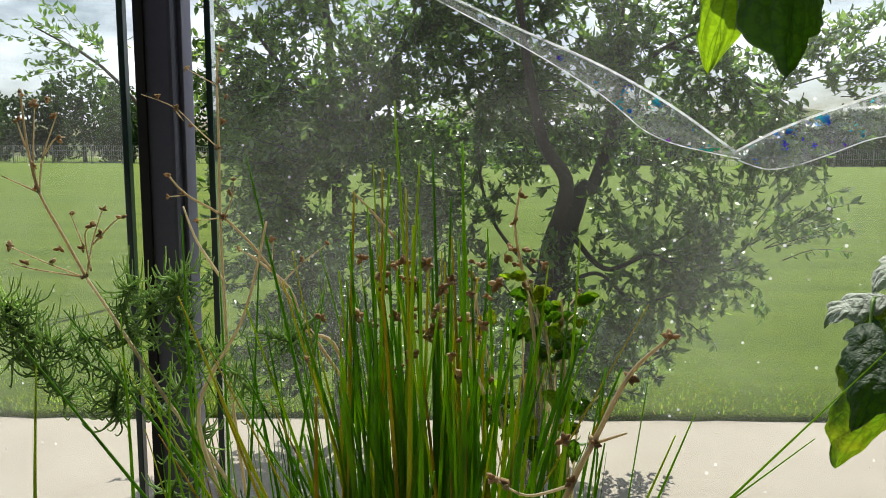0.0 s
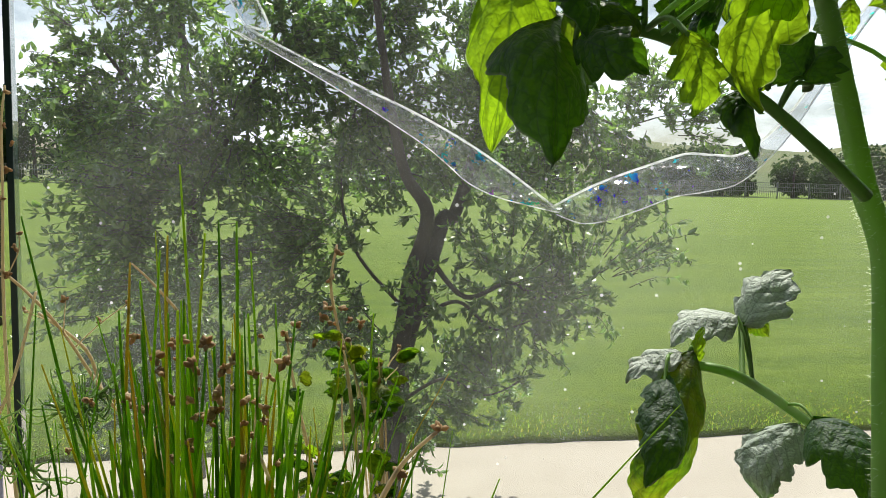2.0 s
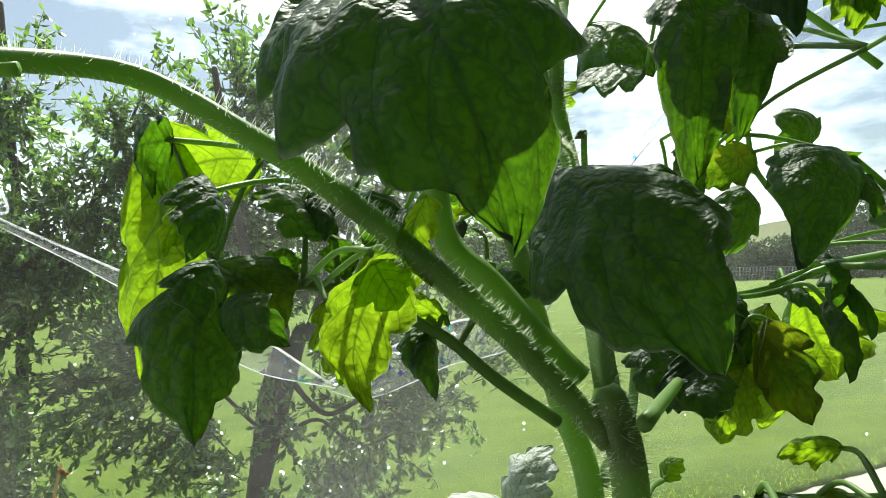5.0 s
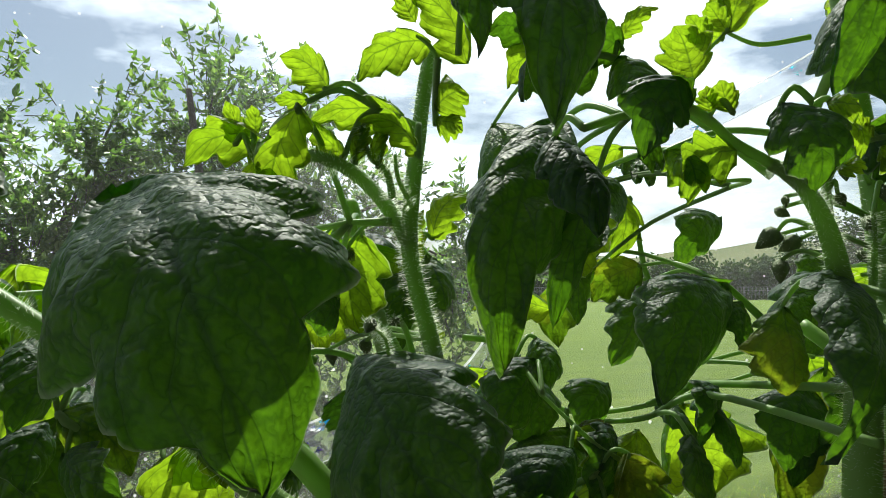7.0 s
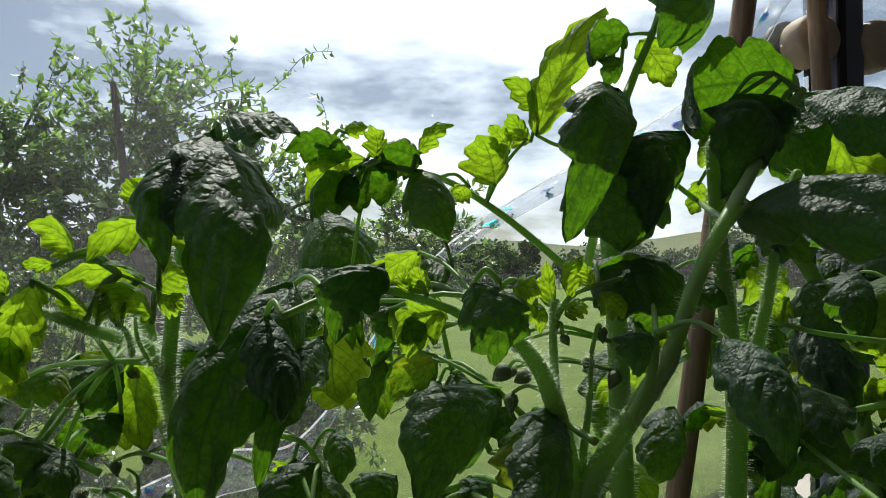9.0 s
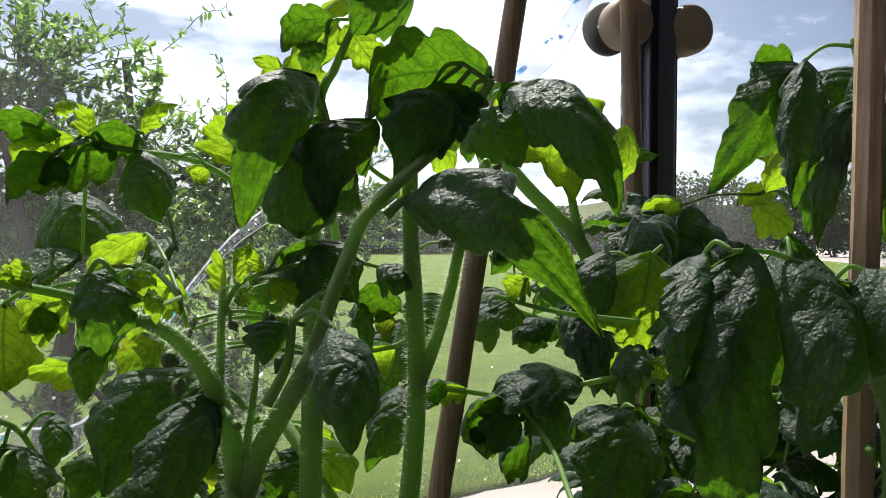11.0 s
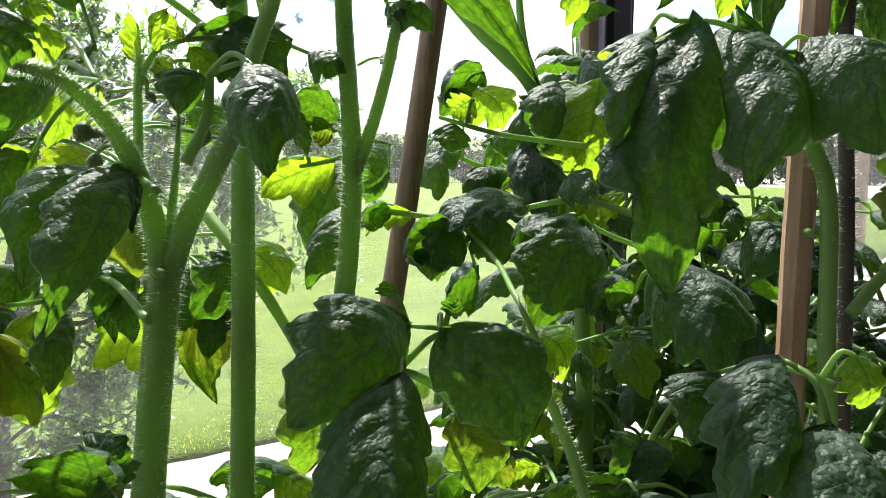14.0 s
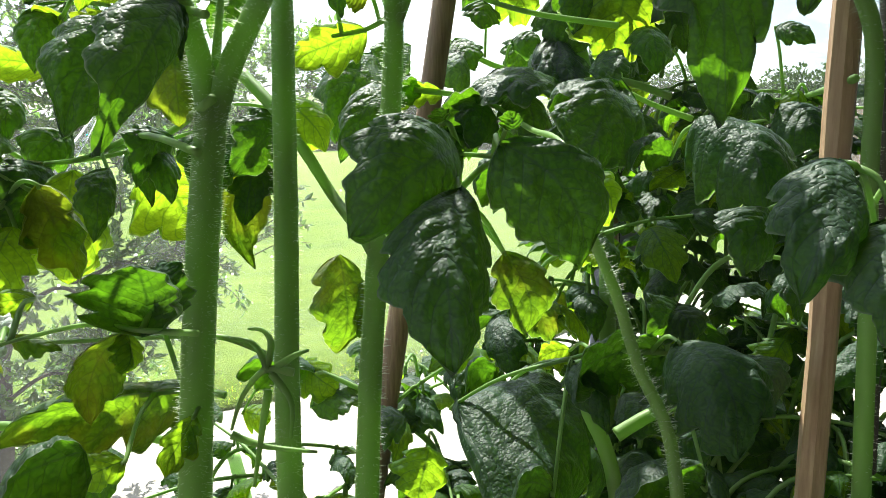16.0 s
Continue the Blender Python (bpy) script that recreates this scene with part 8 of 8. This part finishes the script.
blade(rush, (-0.099, 0.308, -0.266), (-0.082, 0.328, -0.038), 0.0018)
blade(rush, (-0.101, 0.308, -0.266), (-0.117, 0.329, -0.028), 0.0019)
blade(rush, (0.004, 0.245, -0.211), (0.010, 0.257, -0.039), 0.0022)
blade(rush, (-0.024, 0.205, -0.177), (-0.037, 0.209, -0.071), 0.0023)
blade(rush, (-0.047, 0.308, -0.266), (-0.079, 0.323, -0.078), 0.0022)
blade(rush, (-0.101, 0.308, -0.266), (-0.112, 0.321, -0.088), 0.0019)
blade(rush, (-0.122, 0.308, -0.266), (-0.122, 0.321, -0.093), 0.0018)
blade(rush, (-0.144, 0.308, -0.266), (-0.144, 0.323, -0.073), 0.0021)
blade(rush, (-0.177, 0.308, -0.267), (-0.182, 0.321, -0.093), 0.0021)
blade(rush, (-0.099, 0.308, -0.266), (-0.100, 0.326, -0.053), 0.0018)
blade(rush, (-0.030, 0.212, -0.183), (-0.031, 0.217, -0.063), 0.0022)
blade(rush, (-0.040, 0.248, -0.214), (-0.045, 0.254, -0.096), 0.0022)
blade(rush, (0.013, 0.216, -0.186), (0.021, 0.223, -0.050), 0.0022)
blade(rush, (-0.022, 0.205, -0.177), (-0.021, 0.212, -0.047), 0.0016)
seed_tuft(rush, (-0.010, 0.256, -0.046), 9, 0.0021)
seed_tuft(rush, (-0.006, 0.257, -0.039), 9, 0.0021)
seed_tuft(rush, (-0.014, 0.257, -0.038), 9, 0.0021)
seed_tuft(rush, (-0.002, 0.255, -0.056), 9, 0.0021)
seed_tuft(rush, (-0.025, 0.254, -0.060), 9, 0.0021)
seed_tuft(rush, (-0.030, 0.255, -0.057), 9, 0.0021)
seed_tuft(rush, (-0.003, 0.254, -0.061), 9, 0.0021)
seed_tuft(rush, (0.007, 0.252, -0.078), 9, 0.0021)
seed_tuft(rush, (-0.017, 0.255, -0.057), 9, 0.0021)
seed_tuft(rush, (-0.022, 0.257, -0.043), 9, 0.0021)
seed_tuft(rush, (0.003, 0.256, -0.045), 9, 0.0021)
seed_tuft(rush, (0.000, 0.256, -0.047), 9, 0.0021)
dry_stalk(dry_weed, 0.0014, (-0.077, 0.332, -0.241), (-0.100, 0.341, -0.167), (-0.133, 0.347, -0.122), (-0.158, 0.352, -0.084), (-0.174, 0.355, -0.061))
dry_stalk(dry_weed, 0.0010, (-0.174, 0.355, -0.061), (-0.186, 0.358, -0.040), (-0.197, 0.360, -0.020), (-0.203, 0.363, 0.002), (-0.207, 0.367, 0.028))
dry_stalk(dry_weed, 0.0006, (-0.174, 0.355, -0.061), (-0.191, 0.356, -0.055), (-0.212, 0.357, -0.046))
dry_stalk(dry_weed, 0.0006, (-0.174, 0.355, -0.061), (-0.200, 0.356, -0.057), (-0.211, 0.356, -0.054))
dry_stalk(dry_weed, 0.0006, (-0.174, 0.355, -0.061), (-0.171, 0.357, -0.044), (-0.167, 0.359, -0.030), (-0.165, 0.360, -0.026))
dry_stalk(dry_weed, 0.0006, (-0.171, 0.357, -0.045), (-0.161, 0.359, -0.034), (-0.157, 0.359, -0.032))
dry_stalk(dry_weed, 0.0006, (-0.175, 0.357, -0.047), (-0.182, 0.359, -0.030))
dry_stalk(dry_weed, 0.0006, (-0.197, 0.360, -0.020), (-0.200, 0.362, -0.006), (-0.200, 0.366, 0.021))
dry_stalk(dry_weed, 0.0006, (-0.197, 0.360, -0.020), (-0.196, 0.363, -0.003), (-0.190, 0.365, 0.015), (-0.189, 0.365, 0.019))
dry_stalk(dry_weed, 0.0006, (-0.196, 0.363, -0.003), (-0.190, 0.364, 0.006), (-0.185, 0.364, 0.007))
dry_stalk(dry_weed, 0.0006, (-0.204, 0.363, 0.002), (-0.209, 0.365, 0.016))
dry_stalk(dry_weed, 0.0006, (-0.197, 0.360, -0.020), (-0.216, 0.362, -0.012))
dry_stalk(dry_weed, 0.0006, (-0.172, 0.356, -0.058), (-0.175, 0.358, -0.041), (-0.172, 0.358, -0.036))
seed_tuft(dry_weed, (-0.207, 0.367, 0.028), 4, 0.0018)
seed_tuft(dry_weed, (-0.200, 0.366, 0.022), 4, 0.0018)
seed_tuft(dry_weed, (-0.190, 0.365, 0.017), 4, 0.0018)
seed_tuft(dry_weed, (-0.189, 0.364, 0.006), 4, 0.0018)
seed_tuft(dry_weed, (-0.208, 0.365, 0.015), 4, 0.0018)
seed_tuft(dry_weed, (-0.200, 0.362, -0.007), 4, 0.0018)
seed_tuft(dry_weed, (-0.199, 0.361, -0.018), 4, 0.0018)
seed_tuft(dry_weed, (-0.212, 0.357, -0.046), 4, 0.0018)
seed_tuft(dry_weed, (-0.204, 0.356, -0.054), 4, 0.0018)
seed_tuft(dry_weed, (-0.191, 0.356, -0.054), 4, 0.0018)
seed_tuft(dry_weed, (-0.175, 0.355, -0.061), 4, 0.0018)
seed_tuft(dry_weed, (-0.176, 0.357, -0.047), 4, 0.0018)
seed_tuft(dry_weed, (-0.187, 0.357, -0.047), 4, 0.0018)
seed_tuft(dry_weed, (-0.171, 0.358, -0.036), 4, 0.0018)
seed_tuft(dry_weed, (-0.167, 0.358, -0.040), 4, 0.0018)
seed_tuft(dry_weed, (-0.166, 0.359, -0.028), 4, 0.0018)
seed_tuft(dry_weed, (-0.157, 0.359, -0.032), 4, 0.0018)
seed_tuft(dry_weed, (-0.182, 0.359, -0.030), 4, 0.0018)
seed_tuft(dry_weed, (-0.193, 0.366, 0.024), 4, 0.0018)
seed_tuft(dry_weed, (-0.201, 0.366, 0.023), 4, 0.0018)
dry_stalk(dry_weed, 0.0012, (-0.019, 0.382, -0.167), (-0.050, 0.387, -0.127), (-0.075, 0.392, -0.091), (-0.096, 0.396, -0.059), (-0.119, 0.399, -0.035), (-0.139, 0.400, -0.023), (-0.149, 0.402, -0.013))
dry_stalk(dry_weed, 0.0012, (-0.105, 0.379, -0.191), (-0.114, 0.386, -0.131), (-0.119, 0.394, -0.070), (-0.121, 0.399, -0.035), (-0.122, 0.404, 0.003), (-0.123, 0.408, 0.040), (-0.122, 0.411, 0.058))
dry_stalk(dry_weed, 0.0005, (-0.122, 0.404, 0.002), (-0.133, 0.405, 0.012), (-0.146, 0.406, 0.024), (-0.164, 0.407, 0.031))
dry_stalk(dry_weed, 0.0005, (-0.123, 0.408, 0.036), (-0.140, 0.409, 0.045))
dry_stalk(dry_weed, 0.0005, (-0.119, 0.399, -0.035), (-0.135, 0.399, -0.037))
dry_stalk(dry_weed, 0.0005, (-0.119, 0.399, -0.035), (-0.114, 0.400, -0.023), (-0.114, 0.401, -0.015))
dry_stalk(dry_weed, 0.0005, (-0.139, 0.400, -0.023), (-0.149, 0.400, -0.024))
dry_stalk(dry_weed, 0.0005, (-0.096, 0.396, -0.059), (-0.112, 0.397, -0.052))
dry_stalk(dry_weed, 0.0005, (-0.087, 0.394, -0.070), (-0.076, 0.396, -0.059), (-0.063, 0.397, -0.049))
dry_stalk(dry_weed, 0.0005, (-0.093, 0.395, -0.064), (-0.092, 0.397, -0.047))
dry_stalk(dry_weed, 0.0005, (-0.076, 0.396, -0.059), (-0.077, 0.396, -0.056))
dry_stalk(dry_weed, 0.0005, (-0.146, 0.406, 0.023), (-0.141, 0.405, 0.017))
seed_tuft(dry_weed, (-0.149, 0.402, -0.013), 4, 0.0018)
seed_tuft(dry_weed, (-0.141, 0.400, -0.022), 4, 0.0018)
seed_tuft(dry_weed, (-0.122, 0.410, 0.055), 4, 0.0018)
seed_tuft(dry_weed, (-0.122, 0.408, 0.038), 4, 0.0018)
seed_tuft(dry_weed, (-0.123, 0.404, 0.002), 4, 0.0018)
seed_tuft(dry_weed, (-0.138, 0.405, 0.014), 4, 0.0018)
seed_tuft(dry_weed, (-0.146, 0.406, 0.024), 4, 0.0018)
seed_tuft(dry_weed, (-0.156, 0.407, 0.030), 4, 0.0018)
seed_tuft(dry_weed, (-0.140, 0.409, 0.045), 4, 0.0018)
seed_tuft(dry_weed, (-0.119, 0.399, -0.035), 4, 0.0018)
seed_tuft(dry_weed, (-0.134, 0.399, -0.037), 4, 0.0018)
seed_tuft(dry_weed, (-0.114, 0.401, -0.015), 4, 0.0018)
seed_tuft(dry_weed, (-0.116, 0.401, -0.021), 4, 0.0018)
seed_tuft(dry_weed, (-0.149, 0.400, -0.024), 4, 0.0018)
seed_tuft(dry_weed, (-0.111, 0.397, -0.052), 4, 0.0018)
seed_tuft(dry_weed, (-0.063, 0.397, -0.049), 4, 0.0018)
seed_tuft(dry_weed, (-0.092, 0.397, -0.047), 4, 0.0018)
seed_tuft(dry_weed, (-0.076, 0.396, -0.058), 4, 0.0018)
seed_tuft(dry_weed, (-0.120, 0.406, 0.017), 4, 0.0018)
seed_tuft(dry_weed, (-0.118, 0.407, 0.030), 4, 0.0018)
dry_stalk(dry_weed, 0.0016, (-0.046, 0.405, -0.143), (-0.062, 0.410, -0.108), (-0.078, 0.411, -0.100), (-0.088, 0.414, -0.076), (-0.111, 0.416, -0.057))
dry_stalk(dry_weed, 0.0012, (-0.090, 0.285, -0.139), (-0.099, 0.289, -0.103), (-0.081, 0.294, -0.066), (-0.072, 0.299, -0.028))
dry_stalk(dry_weed, 0.0009, (-0.101, 0.335, -0.059), (-0.113, 0.337, -0.041), (-0.120, 0.340, -0.025))
dry_stalk(dry_weed, 0.0012, (0.027, 0.187, -0.110), (0.035, 0.190, -0.089), (0.041, 0.192, -0.078), (0.051, 0.194, -0.059), (0.062, 0.195, -0.049))
dry_stalk(dry_weed, 0.0006, (0.041, 0.192, -0.078), (0.050, 0.192, -0.075))
dry_stalk(dry_weed, 0.0006, (0.035, 0.190, -0.089), (0.023, 0.190, -0.092), (0.014, 0.190, -0.087))
seed_tuft(dry_weed, (0.062, 0.195, -0.049), 6, 0.0016)
seed_tuft(dry_weed, (0.051, 0.194, -0.060), 6, 0.0016)
seed_tuft(dry_weed, (0.041, 0.192, -0.078), 6, 0.0016)
seed_tuft(dry_weed, (0.033, 0.192, -0.077), 6, 0.0016)
seed_tuft(dry_weed, (0.035, 0.190, -0.088), 6, 0.0016)
seed_tuft(dry_weed, (0.018, 0.190, -0.089), 6, 0.0016)
seed_tuft(dry_weed, (0.014, 0.190, -0.087), 6, 0.0016)
dry_stalk(dry_weed, 0.0008, (0.015, 0.251, -0.084), (0.010, 0.253, -0.069), (0.012, 0.256, -0.049))
dry_stalk(dry_weed, 0.0007, (-0.018, 0.278, -0.032), (-0.028, 0.280, -0.021), (-0.034, 0.280, -0.015))
herb_stem(herb, 0.0013, (0.061, 0.362, -0.245), (0.058, 0.370, -0.180), (0.052, 0.377, -0.127), (0.047, 0.382, -0.085), (0.042, 0.385, -0.061), (0.038, 0.388, -0.038), (0.041, 0.391, -0.018))
herb_stem(herb, 0.0012, (0.054, 0.362, -0.245), (0.035, 0.373, -0.156), (0.025, 0.379, -0.112), (0.018, 0.383, -0.079), (0.016, 0.385, -0.062))
herb_stem(herb, 0.0010, (0.062, 0.365, -0.215), (0.061, 0.373, -0.156), (0.057, 0.379, -0.112), (0.054, 0.382, -0.085))
herb_leaf(herb, (0.027, 0.382, -0.090), (0.025, 0.378, -0.080), 0.0066, M_LEAF_YELLOW)
herb_leaf(herb, (0.029, 0.385, -0.064), (0.039, 0.380, -0.064), 0.0042, M_LEAF_YOUNG_LIT)
herb_leaf(herb, (0.045, 0.382, -0.085), (0.039, 0.376, -0.093), 0.0090, M_LEAF_YOUNG_LIT)
herb_leaf(herb, (0.053, 0.381, -0.091), (0.064, 0.376, -0.097), 0.0072, M_LEAF_YOUNG_LIT)
herb_leaf(herb, (0.060, 0.377, -0.124), (0.069, 0.372, -0.125), 0.0120, M_LEAF_YOUNG_LIT)
herb_leaf(herb, (0.053, 0.377, -0.124), (0.064, 0.371, -0.137), 0.0102, M_LEAF_YOUNG_LIT)
herb_leaf(herb, (0.049, 0.375, -0.138), (0.044, 0.369, -0.151), 0.0108, M_LEAF_YOUNG_LIT)
herb_leaf(herb, (0.058, 0.373, -0.156), (0.060, 0.365, -0.178), 0.0102, M_LEAF_YOUNG_LIT)
herb_leaf(herb, (0.026, 0.377, -0.124), (0.032, 0.373, -0.119), 0.0090, M_LEAF_YOUNG_LIT)
herb_leaf(herb, (0.026, 0.376, -0.131), (0.020, 0.372, -0.125), 0.0078, M_LEAF)
herb_leaf(herb, (0.065, 0.373, -0.153), (0.073, 0.368, -0.154), 0.0131, M_LEAF)
herb_leaf(herb, (0.050, 0.383, -0.079), (0.058, 0.378, -0.078), 0.0102, M_LEAF)
herb_leaf(herb, (0.017, 0.381, -0.091), (0.022, 0.376, -0.096), 0.0072, M_LEAF)
herb_leaf(herb, (0.045, 0.383, -0.076), (0.034, 0.379, -0.072), 0.0078, M_LEAF)
herb_leaf(herb, (0.020, 0.379, -0.109), (0.017, 0.376, -0.096), 0.0060, M_LEAF_YOUNG_LIT)
seed_tuft(herb, (0.036, 0.386, -0.055), 4, 0.0024)
seed_tuft(herb, (0.039, 0.386, -0.058), 4, 0.0024)
seed_tuft(herb, (0.048, 0.386, -0.057), 4, 0.0024)
seed_tuft(herb, (0.017, 0.385, -0.067), 4, 0.0024)
seed_tuft(herb, (0.020, 0.386, -0.059), 4, 0.0024)
seed_tuft(herb, (0.042, 0.390, -0.023), 4, 0.0024)
seed_tuft(herb, (0.038, 0.389, -0.036), 4, 0.0024)
seed_tuft(herb, (0.033, 0.386, -0.054), 4, 0.0024)
seed_tuft(herb, (0.036, 0.387, -0.050), 4, 0.0024)
seed_tuft(herb, (0.044, 0.387, -0.051), 4, 0.0024)
seed_tuft(herb, (0.053, 0.386, -0.058), 4, 0.0024)
seed_tuft(herb, (0.015, 0.385, -0.063), 4, 0.0024)
seed_tuft(herb, (0.030, 0.385, -0.067), 4, 0.0024)
seed_tuft(herb, (0.044, 0.384, -0.070), 4, 0.0024)
needle_branch(fern, (-0.246, 0.373, -0.079), (-0.228, 0.372, -0.085), (-0.199, 0.370, -0.100), (-0.167, 0.368, -0.116), (-0.140, 0.366, -0.133))
needle_branch(fern, (-0.187, 0.371, -0.096), (-0.161, 0.371, -0.096), (-0.132, 0.371, -0.095), (-0.111, 0.369, -0.110), (-0.091, 0.366, -0.130))
needle_branch(fern, (-0.140, 0.366, -0.133), (-0.132, 0.369, -0.107), (-0.138, 0.373, -0.078), (-0.135, 0.375, -0.061))
needle_branch(fern, (-0.199, 0.370, -0.100), (-0.211, 0.371, -0.096), (-0.222, 0.369, -0.107))
needle_branch(fern, (-0.211, 0.369, -0.107), (-0.202, 0.368, -0.119), (-0.193, 0.367, -0.127))
needle_branch(fern, (-0.161, 0.371, -0.096), (-0.164, 0.373, -0.078), (-0.160, 0.375, -0.067))
needle_branch(fern, (-0.140, 0.360, -0.176), (-0.132, 0.363, -0.159), (-0.123, 0.365, -0.142))
needle_branch(fern, (-0.065, 0.372, -0.083), (-0.077, 0.371, -0.095), (-0.088, 0.371, -0.095))
needle_branch(fern, (-0.216, 0.372, -0.084), (-0.225, 0.373, -0.079), (-0.222, 0.371, -0.096))
needle_branch(fern, (-0.167, 0.368, -0.116), (-0.168, 0.366, -0.130), (-0.167, 0.366, -0.136))
needle_branch(fern, (-0.152, 0.372, -0.084), (-0.144, 0.374, -0.072), (-0.129, 0.374, -0.069))

# loose random stems fill the clump
for _ in range(250):
    x = small_rnd.gauss(-0.006, 0.033)
    y = 0.24 + small_rnd.gauss(0.02, 0.025)
    z = -0.045 - abs(x + 0.008) * 1.2 + small_rnd.uniform(-0.06, 0.035)
    blade(rush, (x * 0.55, y + 0.005, -0.24), (x + small_rnd.gauss(0, 0.015), y + small_rnd.gauss(0, 0.012), z), small_rnd.uniform(0.0014, 0.0029))
for _ in range(70):
    x = small_rnd.gauss(-0.02, 0.05)
    y = 0.25 + small_rnd.gauss(0.02, 0.03)
    blade(rush, (x * 0.7, y, -0.24), (x + small_rnd.gauss(0, 0.045), y + small_rnd.gauss(0, 0.02), -0.09 + small_rnd.uniform(-0.07, 0.045)), small_rnd.uniform(0.0007, 0.0020))
for _ in range(34):
    seed_tuft(rush, (small_rnd.gauss(-0.004, 0.014), 0.256 + small_rnd.gauss(0, 0.008), small_rnd.uniform(-0.085, -0.036)), small_rnd.randint(3, 7), small_rnd.uniform(0.0012, 0.0021))
for _ in range(95):
    x = small_rnd.uniform(-0.13, 0.08)
    y = 0.33 + small_rnd.gauss(0.0, 0.03)
    blade(rush, (x * 0.8, y, -0.30), (x + small_rnd.gauss(0, .01), y, -0.10 + small_rnd.uniform(-0.07, 0.03)), small_rnd.uniform(0.0005, 0.0014))

# the herb's side shoots with small leaves and brown calyces
for _ in range(16):
    x, z = small_rnd.uniform(0.02, 0.072), small_rnd.uniform(-0.17, -0.095)
    y = 0.39 + small_rnd.gauss(0, 0.012)
    top = Vector((x + small_rnd.gauss(0, 0.008), y + small_rnd.gauss(0, 0.006), z + small_rnd.uniform(0.02, 0.045)))
    herb_stem(herb, 0.0007, (x * 0.6 + 0.03, 0.39, z - 0.08), (x, y, z), top)
    for _ in range(small_rnd.randint(3, 5)):
        p = Vector((x, y, z)).lerp(top, small_rnd.random())
        d = Vector((small_rnd.gauss(0, 1), small_rnd.gauss(0, 0.6), small_rnd.gauss(0.1, 0.6))).normalized()
        size = small_rnd.uniform(0.007, 0.014)
        herb_leaf(herb, p, p + d * size, size * 0.6, small_rnd.choice((M_LEAF, M_LEAF_YELLOW, M_LEAF_YELLOW, M_LEAF)))
    if small_rnd.random() < 0.6:
        seed_tuft(herb, top, 3, 0.0022)

# inner foliage of the bushy plants
foliage(plant_k, (0.52, 0.13, -0.22), (0.70, 0.30, 0.02), 22, 31)
foliage(plant_h, (0.44, 0.16, -0.26), (0.60, 0.34, -0.07), 14, 32)
foliage(plant_f, (0.30, 0.16, -0.28), (0.46, 0.30, -0.10), 12, 33)
foliage(plant_k, (0.50, 0.02, -0.22), (0.62, 0.12, -0.07), 8, 34)
foliage(plant_k, (0.60, 0.15, -0.24), (0.82, 0.30, 0.02), 34, 36, 0.12)
foliage(plant_h, (0.46, 0.20, -0.30), (0.76, 0.33, -0.12), 28, 37, 0.2)
foliage(plant_k, (0.46, -0.01, -0.20), (0.66, 0.10, -0.08), 12, 38, 0.1)
foliage(plant_k, (0.60, 0.10, -0.12), (0.80, 0.26, 0.07), 34, 39, 0.12)
foliage(plant_k, (0.54, 0.04, -0.16), (0.68, 0.14, 0.03), 16, 40, 0.08)
foliage(plant_h, (0.55, 0.20, -0.09), (0.68, 0.32, 0.0), 18, 41, 0.2)
foliage(plant_k, (0.62, 0.18, 0.0), (0.73, 0.28, 0.11), 14, 42, 0.15)
foliage(plant_k, (0.64, 0.24, 0.09), (0.72, 0.31, 0.17), 7, 43, 0.1)
